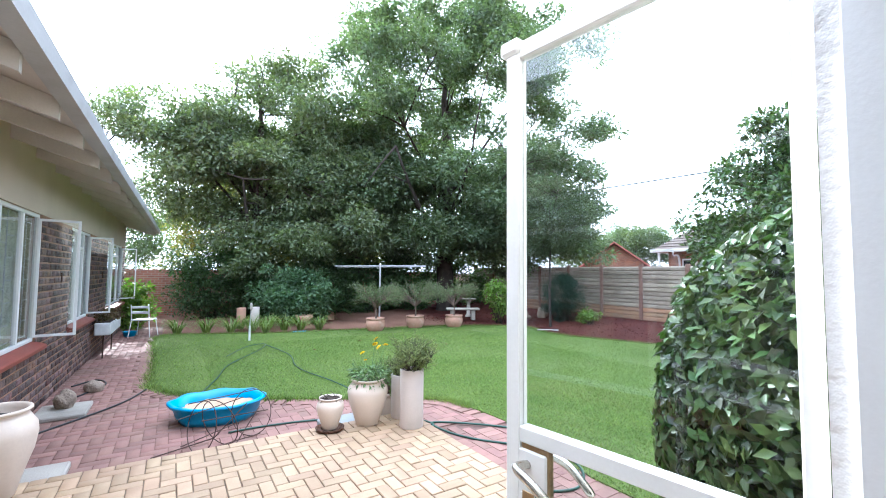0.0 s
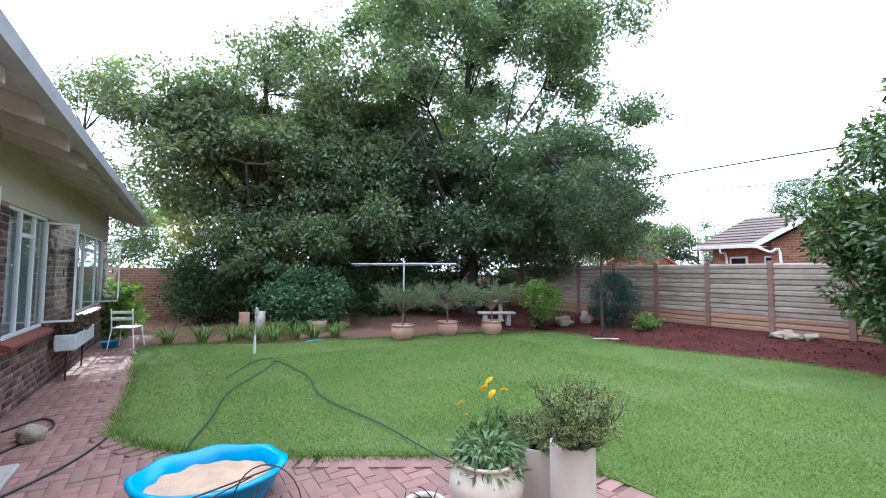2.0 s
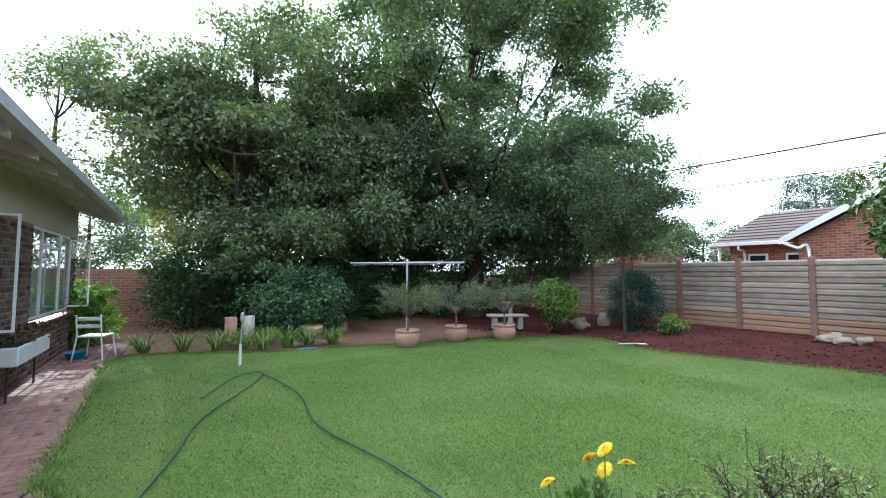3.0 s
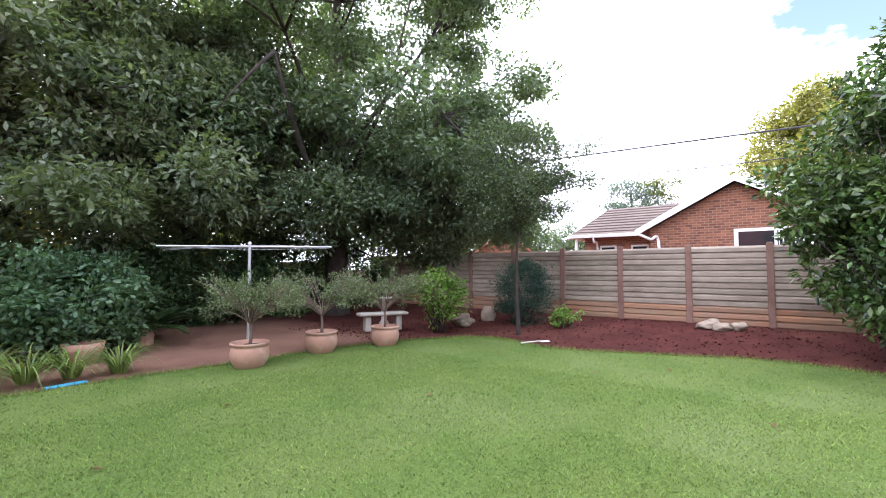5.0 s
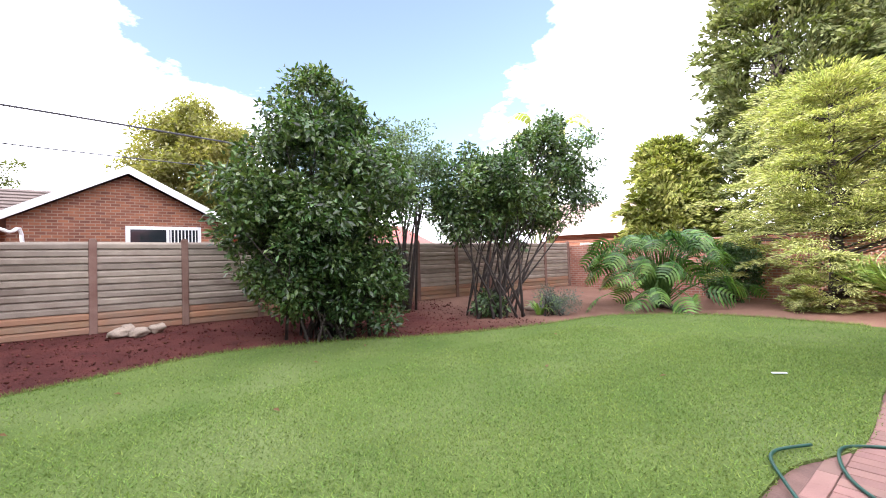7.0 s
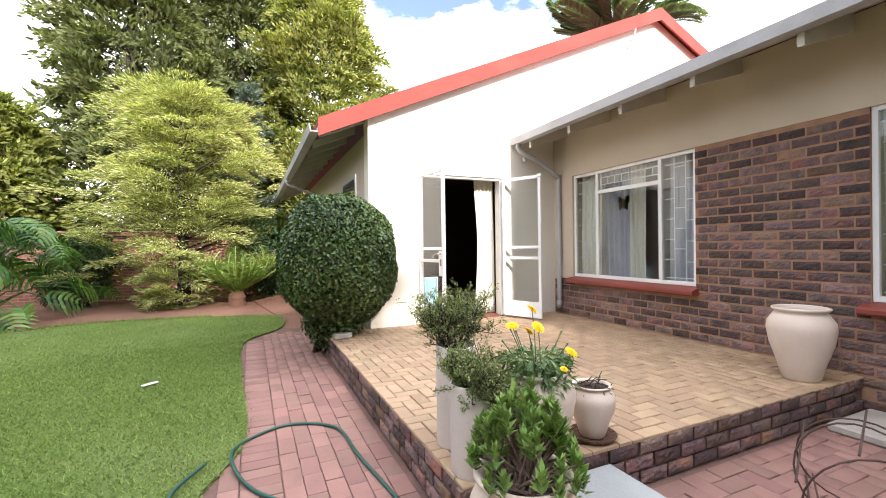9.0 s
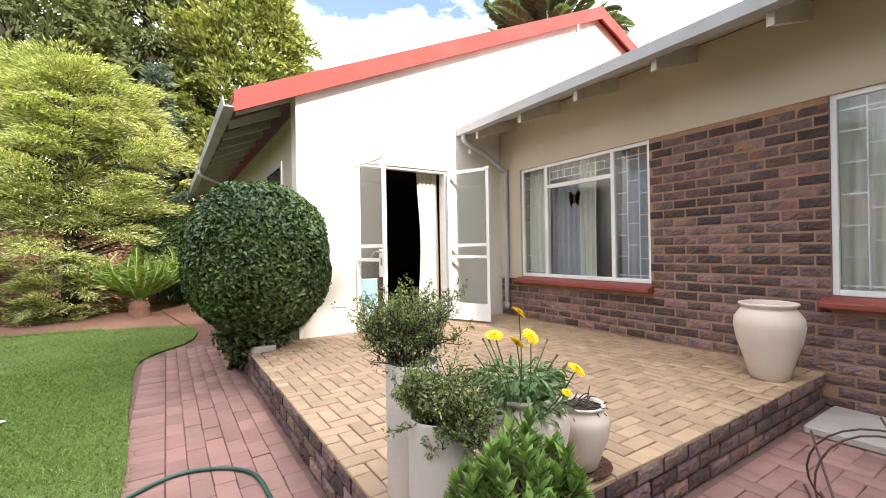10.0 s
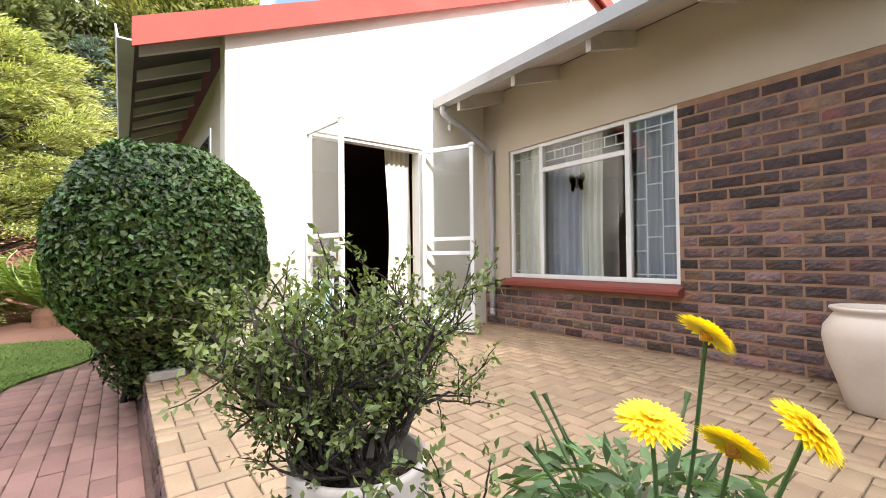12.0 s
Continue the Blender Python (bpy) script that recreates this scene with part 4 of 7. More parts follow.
def steel_window(name, y0, y1, mullions, label, transom=None):
    ob = wing_thing(name, label, "window")
    xf = -0.05
    bm = box(xf - 0.02, y0, SILL_Z, xf + 0.02, y0 + 0.04, HEAD_Z, 0.003)
    box(xf - 0.02, y1 - 0.04, SILL_Z, xf + 0.02, y1, HEAD_Z, 0.003, bm)
    box(xf - 0.0195, y0 + 0.04, SILL_Z, xf + 0.0195, y1 - 0.04, SILL_Z + 0.045, 0.003, bm)
    box(xf - 0.0195, y0 + 0.04, HEAD_Z - 0.04, xf + 0.0195, y1 - 0.04, HEAD_Z, 0.003, bm)
    part("window_frame", bm, M_WHITE, ob)
    for m in mullions:
        part("mullion", box(xf - 0.022, m - 0.025, SILL_Z + 0.045, xf + 0.022, m + 0.025, HEAD_Z - 0.04, 0.003), M_WHITE, ob)
    cuts = [y0 + 0.04] + [m for m in mullions] + [y1 - 0.04]
    for i, (a, b) in enumerate(zip(cuts, cuts[1:])):
        lo, hi = a + (0.025 if i else 0), b - (0.025 if i < len(cuts) - 2 else 0)
        p = part("pane", box(xf - 0.002, lo, SILL_Z + 0.045, xf + 0.002, hi, HEAD_Z - 0.04), M_GLASS, ob)
        p.visible_shadow = False
        if transom and i in transom:
            part("transom", box(xf - 0.022, lo, 1.80, xf + 0.022, hi, 1.85, 0.003), M_WHITE, ob)
        # burglar bars in a staggered pattern behind the glass
        xb = xf - 0.045
        bm = bmesh.new()
        z_lo, z_hi = (1.85, HEAD_Z - 0.04) if transom and i in transom else (SILL_Z + 0.05, HEAD_Z - 0.04)
        wide = hi - lo
        if transom and i in transom:
            for z in (1.93, 2.03):
                box(xb - 0.004, lo, z - 0.005, xb + 0.004, hi, z + 0.005, 0, bm)
            for k in range(1, 8):
                box(xb - 0.0035, lo + wide * k / 8 - 0.005, 1.93, xb + 0.0035, lo + wide * k / 8 + 0.005, 2.03, 0, bm)
        else:
            for y in (lo + wide * 0.30, lo + wide * 0.66):
                box(xb - 0.004, y - 0.005, z_lo, xb + 0.004, y + 0.005, z_hi, 0, bm)
            for k in range(1, 6):
                z = z_lo + (z_hi - z_lo) * k / 6
                box(xb - 0.0035, lo, z - 0.005, xb + 0.0035, lo + wide * 0.30, z + 0.005, 0, bm)
                box(xb - 0.0035, lo + wide * 0.30, z + 0.12, xb + 0.0035, lo + wide * 0.66, z + 0.13, 0, bm)
                box(xb - 0.0035, lo + wide * 0.66, z - 0.03, xb + 0.0035, hi, z - 0.02, 0, bm)
            box(xb - 0.0036, lo, z_lo + 0.02, xb + 0.0036, hi, z_lo + 0.03, 0, bm)
            box(xb - 0.0036, lo, z_hi - 0.08, xb + 0.0036, hi, z_hi - 0.07, 0, bm)
        part("burglar_bars", bm, M_WHITE, ob)
    part("sill", extrude_y([(-0.10, SILL_Z - 0.10), (0.085, SILL_Z - 0.10), (0.10, SILL_Z - 0.085), (0.10, SILL_Z - 0.055), (0.085, SILL_Z - 0.04), (-0.028, SILL_Z - 0.003), (-0.10, SILL_Z - 0.003)], y0 - 0.05, y1 + 0.03), M_SILL, ob, "dark red painted window sill")
    part("reveal", box(-0.23, y0 - 0.004, SILL_Z, -0.10, y0 + 0.004, HEAD_Z), M_BEIGE, ob)
    part("reveal", box(-0.23, y1 - 0.004, SILL_Z, -0.10, y1 + 0.004, HEAD_Z), M_BEIGE, ob)
    return ob


def open_sash(parent, y, width, z0, z1, angle):
    """A casement hinged at y, standing out from the wall."""
    s = part("open_sash", box(0, -0.012, z0, 0.03, 0.012, z1, 0.002), M_WHITE, parent, "white steel casement standing open", m=pose(-0.03, y, 0, 0, 0, angle))
    bm = box(width - 0.03, -0.012, z0, width, 0.012, z1, 0.002)
    box(0.03, -0.0115, z0, width - 0.03, 0.0115, z0 + 0.03, 0.002, bm)
    box(0.03, -0.0115, z1 - 0.03, width - 0.03, 0.0115, z1, 0.002, bm)
    part("sash_frame", bm, M_WHITE, s)
    p = part("sash_pane", box(0.03, -0.002, z0 + 0.03, width - 0.03, 0.002, z1 - 0.03), M_GLASS, s)
    p.visible_shadow = False
    part("sash_stay", tube([(width * 0.6, -0.03, (z0 + z1) / 2 - 0.06), (width * 0.6, -0.03, (z0 + z1) / 2 + 0.06)], 0.008, 6), M_DARKWIRE, s)


w1 = steel_window("window_1", *WINDOWS[0], (1.20, 2.24), "white steel window with burglar bars and red sill", (1,))
w2 = steel_window("window_2", *WINDOWS[1], (4.75, 5.75, 6.45), "white steel window with a casement standing open", (1,))
w3 = steel_window("window_3", *WINDOWS[2], (9.25, 9.8), "white steel window with a casement standing open", (1,))
w4 = steel_window("window_4", *WINDOWS[3], (13.1, 14.4), "white steel window with a casement standing open", (1,))
open_sash(w2, 7.0, 0.40, SILL_Z + 0.05, HEAD_Z - 0.05, 8)
open_sash(w3, 10.3, 0.36, SILL_Z + 0.05, HEAD_Z - 0.05, 8)
open_sash(w4, 15.15, 0.36, SILL_Z + 0.05, HEAD_Z - 0.05, 8)


def wing_curtain(y0, y1, folds, amp, mat, label, x=-0.2):
    ob = drape("curtain", y0, y1, x, 0.35, 2.3, folds, amp, mat, label, 0.0, "y")
    ob.matrix_basis = WING.copy()
    return ob


wing_curtain(0.62, 1.12, 5, 0.025, M_CURTAIN, "white net curtain hanging behind window glass", -0.19)
wing_curtain(0.95, 1.60, 7, 0.035, M_CURTAIN_GREY, "grey curtain drawn aside behind window glass", -0.33)
wing_curtain(1.55, 1.80, 3, 0.03, M_CURTAIN, "white curtain hanging behind window glass", -0.30)
wing_curtain(2.20, 2.85, 6, 0.03, M_CURTAIN_GREY, "grey curtain drawn aside behind window glass", -0.26)
wing_curtain(4.1, 7.1, 20, 0.03, M_CURTAIN, "white net curtain hanging behind window glass", -0.22)
wing_curtain(8.6, 10.4, 12, 0.03, M_CURTAIN_GREY, "grey curtain hanging behind window glass", -0.22)
wing_curtain(12.3, 15.3, 18, 0.03, M_CURTAIN, "white net curtain hanging behind window glass", -0.22)
wing_room = wing_thing("wall_wing_room", "pale inner walls of the wing rooms", "wall")
part("inner_wall", box(-3.2, WALL_Y, -0.1, -3.1, WING_END - 0.23, 2.7), M_BEIGE, wing_room)
part("inner_floor", box(-3.1, WALL_Y, -0.1, -0.23, WING_END - 0.23, 0.01), M_FLOORIN, wing_room)
part("inner_ceiling", box(-3.1, WALL_Y, 2.55, -0.23, WING_END - 0.23, 2.6), M_REVEAL, wing_room)
for y in (3.4, 7.8, 11.4):
    part("cross_wall", box(-3.1, y - 0.05, 0.01, -0.23, y + 0.05, 2.55), M_REVEAL, wing_room)


def butterfly():
    ob = thing("butterfly_ornament", tuple(WING @ Vector((-0.058, 1.66, 1.62))), "yellow-green butterfly ornament stuck on window glass", "ornament")
    for s, mat, k in ((1, M_BUTTERFLY, 1.0), (-1, M_BUTTERFLY, 1.0)):
        bm = bmesh.new()
        vs = [bm.verts.new((0.0, s * y * 0.1, z * 0.1)) for y, z in ((0.05, -0.1), (0.4, -0.9), (0.8, -0.8), (0.7, -0.1), (1.0, 0.3), (0.9, 1.0), (0.4, 0.9), (0.05, 0.25))]
        bm.faces.new(vs if s > 0 else vs[::-1])
        bmesh.ops.solidify(bm, geom=bm.faces[:], thickness=0.003)
        part("wing_sheet", bm, mat, ob)
    part("body", tube([(0.004, 0, -0.06), (0.004, 0, 0.06)], 0.012, 6), M_DARKWIRE, ob)


butterfly()


def wing_roof():
    ob = wing_thing("roof_wing", "low red roof over the wing, with white rafter tails and gutter", "roof")
    xe, ze, slope = 0.72, 2.70, math.tan(radians(17))
    zr = lambda x: ze + (xe - x) * slope
    y1 = WING_END + 0.55
    part("roof_slope", extrude_y([(xe, zr(xe)), (-4.4, zr(-4.4)), (-4.4, zr(-4.4) + 0.05), (xe, zr(xe) + 0.05)], WALL_Y + 0.004, y1), M_ROOF_RED, ob)
    part("roof_slope", extrude_y([(-4.4, zr(-4.4)), (-9.5, ze), (-9.5, ze + 0.05), (-4.4, zr(-4.4) + 0.05)], WALL_Y + 0.004, y1), M_ROOF_RED, ob)
    part("soffit_board", extrude_y([(xe - 0.02, zr(xe) - 0.002), (-0.0, zr(0) - 0.002), (-0.0, zr(0) - 0.016), (xe - 0.02, zr(xe) - 0.016)], WALL_Y + 0.006, y1 - 0.01), M_ROOF_WHITE, ob)
    y = 0.62
    while y < y1:
        part("rafter", extrude_y([(0.0, zr(0) - 0.018), (xe - 0.03, zr(xe) - 0.018), (xe - 0.03, zr(xe) - 0.17), (0.0, zr(0) - 0.17)], y - 0.025, y + 0.025), M_ROOF_WHITE, ob, "white painted rafter tail")
        y += 0.86
    gutter(ob, xe - 0.02, ze - 0.075, WALL_Y + 0.01, y1, 1)
    part("barge_board", extrude_y([(xe, zr(xe) - 0.13), (-4.4, zr(-4.4) - 0.13), (-4.4, zr(-4.4) + 0.07), (xe, zr(xe) + 0.07)], y1 + 0.002, y1 + 0.03), M_GUTTER, ob)
    part("gable_infill", extrude_y([(0, WING_TOP), (-6.0, WING_TOP), (-6.0, zr(-2.6)), (-4.4, zr(-4.4)), (0, zr(0) - 0.02)], WING_END - 0.23, WING_END), M_BEIGE, ob)
    pts = [(xe + 0.03, 0.42, ze - 0.07), (xe + 0.03, 0.42, ze - 0.17), (0.42, 0.44, ze - 0.32), (0.075, 0.46, ze - 0.55), (0.055, 0.46, ze - 0.68), (0.055, 0.46, 0.30), (0.055, 0.46, 0.2), (0.11, 0.52, 0.12)]
    part("downpipe", tube(smooth_line(pts, 4), 0.036, 10), M_GUTTER, ob, "white painted downpipe", True)
    return ob


wing_roof()
lamp = thing("wall_lamp", tuple(WING @ Vector((0.62, 0.36, 2.46))), "bare bulb lamp holder hanging under the gutter", "lamp")
part("holder", tube([(0, 0, 0.10), (0, 0, 0.0)], [0.012, 0.022], 10), M_WHITE, lamp)
part("bulb", lathe([(0.012, 0.0), (0.03, -0.035), (0.032, -0.055), (0.02, -0.08), (0.004, -0.09)], 14), M_WASTE, lamp, "unlit bulb", True)

# ---- patio ----
PX0, PX1, PY0, PY1 = -1.0, 2.6, 0.27, 4.13
patio = tagged(part("patio_bed", box(PX0, PY0, -0.4, PX1 - 0.025, PY1 - 0.025, -0.012), M_GROUT), "raised patio of tan brick-shaped paving with dark brick edge", "patio", kind="structure")
block = tagged(part("concrete_block", box(2.24, 0.30, 0.0, 2.60, 0.48, 0.055, 0.008), M_CONC), "pale concrete block lying on the patio edge", "block")

# ---- fence and garden walls ----
FENCE_X, FENCE_Y0, BAY = 13.52, -8.32, 1.52


def fence():
    ob = thing("fence", (0, 0, 0), "precast concrete slat fence, stained red by soil at its foot", "fence", kind="structure")
    n_bays = 17
    me_slat, me_low, me_post = None, None, None
    for k in range(n_bays + 1):
        y = FENCE_Y0 + k * BAY
        if me_post is None:
            bm = box(-0.065, -0.065, -0.3, 0.065, 0.065, 1.78, 0.012)
            box(-0.05, -0.05, 1.78, 0.05, 0.05, 1.80, 0.008, bm)
            p = part("post", bm, M_POST, ob)
            me_post = p.data
        else:
            p = new("post", me_post)
            p.parent = ob
        p.matrix_basis = pose(FENCE_X, y, 0, 0, 0.5 * math.sin(k * 3.1), 0)
        if k == n_bays:
            break
        for j in range(13):
            data = me_low if j < 3 else me_slat
            if data is None:
                h, w = 0.1345, BAY - 0.12
                bm = bmesh.new()
                prof = [(-0.012, 0.004), (-0.036, 0.022), (-0.036, h - 0.035), (-0.010, h - 0.006), (0.02, h + 0.012), (0.02, 0.012)]
                a, b = [bm.verts.new((x, -w / 2, z)) for x, z in prof], [bm.verts.new((x, w / 2, z)) for x, z in prof]
                bm.faces.new(a), bm.faces.new(b[::-1])
                for i in range(6):
                    bm.faces.new((a[i], b[i], b[(i + 1) % 6], a[(i + 1) % 6]))
                bmesh.ops.recalc_face_normals(bm, faces=bm.faces)
                s = part("slat", bm, M_SLAT_LOW if j < 3 else M_SLAT, ob)
                if j < 3:
                    me_low = s.data
                else:
                    me_slat = s.data
            else:
                s = new("slat", data)
                s.parent = ob
            s.matrix_basis = pose(FENCE_X + 0.008 * math.sin(k * 5 + j * 2.3), y + BAY / 2, -0.03 + j * 0.1345, 0.25 * math.sin(k * 1.7 + j), 0, 0)
    return ob


fence()
setting("wall_garden", box(2.5, FENCE_Y0 - 0.35, -0.4, FENCE_X + 0.1, FENCE_Y0 - 0.12, 1.62, 0.01), M_BACK_BRICK, "red-brown brick boundary wall", "wall")
setting("wall_garden_back", box(-8.0, 19.4, -0.4, FENCE_X + 0.1, 19.63, 1.5, 0.01), M_BACK_BRICK, "shaded red-brown brick boundary wall", "wall")


def wire_run(name, points, r, label):
    return tagged(part(name, tube(smooth_line(points, 6), r, 5), M_CABLE), label, "cable", kind="structure")


wire_run("cable", [(19.0, 34.0, 6.9), (19.0, 20.0, 6.1), (19.2, 8.0, 5.75), (20.5, -3.0, 5.8), (24.0, -22.0, 6.8)], 0.032, "overhead cable strung across the sky")
wire_run("cable", [(21.5, 36.0, 6.2), (21.5, 22.0, 5.7), (21.7, 8.0, 5.25), (23.0, -8.0, 5.5)], 0.022, "thin overhead cable strung across the sky")

# ---- neighbouring houses ----


def neighbour():
    ob = thing("house", (0, 0, 0), "neighbour's red face-brick house with brown tiled roof and white fascia", "house")
    gx, ya, za, ye, ze = 18.6, 6.15, 4.10, 9.05, 2.50
    yb = 2 * ya - ye
    bm = bmesh.new()
    prof = [(yb + 0.35, -0.3), (ye - 0.35, -0.3), (ye - 0.35, ze + 0.12), (ya, za - 0.10), (yb + 0.35, ze + 0.12)]
    a, b = [bm.verts.new((gx, y, z)) for y, z in prof], [bm.verts.new((gx + 6, y, z)) for y, z in prof]
    bm.faces.new(a), bm.faces.new(b[::-1])
    for i in range(5):
        bm.faces.new((a[i], b[i], b[(i + 1) % 5], a[(i + 1) % 5]))
    bmesh.ops.recalc_face_normals(bm, faces=bm.faces)
    part("wall", bm, M_NB_BRICK, ob)
    for s, yy in ((1, ye), (-1, yb)):
        bm = bmesh.new()
        q = [(gx - 0.35, ya, za), (gx - 0.35, yy, ze), (gx + 7, yy, ze), (gx + 7, ya, za)]
        lo, hi = [bm.verts.new(p) for p in q], [bm.verts.new((p[0], p[1], p[2] + 0.09)) for p in q]
        bm.faces.new(lo), bm.faces.new(hi[::-1])
        for i in range(4):
            bm.faces.new((lo[i], hi[i], hi[(i + 1) % 4], lo[(i + 1) % 4]))
        bmesh.ops.recalc_face_normals(bm, faces=bm.faces)
        part("roof", bm, M_TERRACE_TILE, ob)
        bm = bmesh.new()
        q = [(gx - 0.40, ya, za - 0.10), (gx - 0.40, yy + s * 0.05, ze - 0.12), (gx - 0.40, yy + s * 0.05, ze + 0.10), (gx - 0.40, ya, za + 0.13)]
        lo, hi = [bm.verts.new(p) for p in q], [bm.verts.new((p[0] + 0.04, p[1], p[2])) for p in q]
        bm.faces.new(lo), bm.faces.new(hi[::-1])
        for i in range(4):
            bm.faces.new((lo[i], hi[i], hi[(i + 1) % 4], lo[(i + 1) % 4]))
        bmesh.ops.recalc_face_normals(bm, faces=bm.faces)
        part("fascia", bm, M_WHITE, ob, "white painted fascia board")
    w = part("window", box(gx - 0.03, 4.25, 1.35, gx + 0.02, 6.22, 2.50, 0.01), M_WHITE, ob, "white framed window")
    part("pane", box(gx - 0.036, 5.2, 1.45, gx - 0.031, 6.10, 2.40), M_DARKGLASS, w)
    part("pane", box(gx - 0.036, 4.35, 1.45, gx - 0.031, 5.12, 2.40), M_DARKGLASS, w)
    bars = bmesh.new()
    for k in range(8):
        box(gx - 0.06, 4.40 + k * 0.095, 1.45, gx - 0.045, 4.43 + k * 0.095, 2.40, 0, bars)
    part("window_bars", bars, M_WHITE, w)
    # main roof, hipped at its far end
    part("wall", box(21.5, 8.0, -0.3, 27.5, 12.0, 2.72), M_NB_BRICK, ob)
    bm = bmesh.new()
    e = [(20.9, 7.0, 2.70), (20.9, 12.5, 2.70), (28.1, 12.5, 2.70), (28.1, 7.0, 2.70)]
    r1, r2 = (24.0, 11.6, 4.20), (24.0, 7.0, 4.20)
    v = [bm.verts.new(p) for p in e + [r1, r2]]
    for f in ((0, 1, 4, 5), (1, 2, 4), (2, 3, 5, 4), (0, 5, 3), (0, 3, 2, 1)):
        bm.faces.new([v[i] for i in f])
    bmesh.ops.recalc_face_normals(bm, faces=bm.faces)
    part("roof", bm, M_TERRACE_TILE, ob)
    for k in range(10):
        t0 = k / 10
        x, z = 20.9 + 3.1 * t0, 2.70 + 1.5 * t0
        part("tile_course", tube([(x, 7.2, z + 0.02), (x, 12.5 - 0.9 * t0, z + 0.02)], 0.022, 4), M_TERRACE_TILE, ob)
    part("gutter", box(20.78, 7.5, 2.58, 20.90, 12.55, 2.72, 0.01), M_WHITE, ob, "white gutter")
    part("gutter", box(20.9, 12.5, 2.58, 28.1, 12.6, 2.72, 0.01), M_WHITE, ob, "white gutter")
    part("veranda_post", tube([(21.0, 12.2, -0.3), (21.0, 12.2, 2.6)], 0.06, 8), M_WHITE, ob)
    for y in (9.3, 10.6):
        w = part("window", box(21.45, y, 1.2, 21.52, y + 0.7, 2.25, 0.01), M_WHITE, ob, "white framed window")
        part("pane", box(21.435, y + 0.08, 1.28, 21.449, y + 0.62, 2.17), M_DARKGLASS, w)
    part("gutter_bend", tube(smooth_line([(18.2, 9.0, 2.45), (18.2, 8.6, 2.25), (18.5, 8.4, 2.2), (18.5, 8.35, 0.0)], 4), 0.045, 8), M_WHITE, ob, "white downpipe")
    part("gutter_bend", tube(smooth_line([(20.84, 11.4, 2.58), (20.9, 11.4, 2.4), (21.4, 11.4, 2.2), (21.44, 11.4, 0.0)], 4), 0.045, 8), M_WHITE, ob, "white downpipe")
    return ob


neighbour()


def simple_house(at, turn, length, width, wall_h, roof_h, wall_mat, roof_mat, label, fascia=M_WHITE):
    ob = thing("house", at, label, "house", turn=turn)
    l, w = length / 2, width / 2
    bm = bmesh.new()
    prof = [(-w, -0.5), (w, -0.5), (w, wall_h), (0, wall_h + roof_h - 0.12), (-w, wall_h)]
    a, b = [bm.verts.new((-l, y, z)) for y, z in prof], [bm.verts.new((l, y, z)) for y, z in prof]
    bm.faces.new(a), bm.faces.new(b[::-1])
    for i in range(5):
        bm.faces.new((a[i], b[i], b[(i + 1) % 5], a[(i + 1) % 5]))
    bmesh.ops.recalc_face_normals(bm, faces=bm.faces)
    part("wall", bm, wall_mat, ob)
    for s in (1, -1):
        bm = bmesh.new()
        k = roof_h / w
        q = [(-l - 0.5, 0, wall_h + roof_h), (-l - 0.5, s * (w + 0.5), wall_h - 0.5 * k), (l + 0.5, s * (w + 0.5), wall_h - 0.5 * k), (l + 0.5, 0, wall_h + roof_h)]
        lo, hi = [bm.verts.new(p) for p in q], [bm.verts.new((p[0], p[1], p[2] + 0.12)) for p in q]
        bm.faces.new(lo), bm.faces.new(hi[::-1])
        for i in range(4):
            bm.faces.new((lo[i], hi[i], hi[(i + 1) % 4], lo[(i + 1) % 4]))
        bmesh.ops.recalc_face_normals(bm, faces=bm.faces)
        part("roof", bm, roof_mat, ob)
        part("gutter", box(-l - 0.5, s * (w + 0.52) - 0.06, wall_h - 0.5 * k - 0.1, l + 0.5, s * (w + 0.52) + 0.06, wall_h - 0.5 * k + 0.05), fascia, ob)
    for x in (-l * 0.5, l * 0.4):
        for s in (1, -1):
            win = part("window", box(x - 0.7, s * w - 0.04, 0.9, x + 0.7, s * w + 0.04, 2.0, 0.01), M_WHITE, ob)
            part("pane", box(x - 0.62, s * (w + 0.042) - 0.004, 0.98, x + 0.62, s * (w + 0.042) + 0.004, 1.92), M_DARKGLASS, win)
    return ob


simple_house((31.0, 21.8, 0), 34, 6, 4.0, 2.3, 1.5, M_NB_BRICK, M_FAR_ROOF, "distant brick house with a red roof behind the fence")
simple_house((17.8, -21.0, 0), 28, 9.5, 7, 2.9, 1.9, M_NB_BRICK, M_PALE_ROOF, "neighbouring house with a pale sunlit roof beyond the brick wall")
simple_house((27.0, -4.0, 0), 92, 9, 7, 2.2, 1.3, M_NB_BRICK, M_FAR_ROOF, "neighbouring house with a dull red roof behind the shrubs")

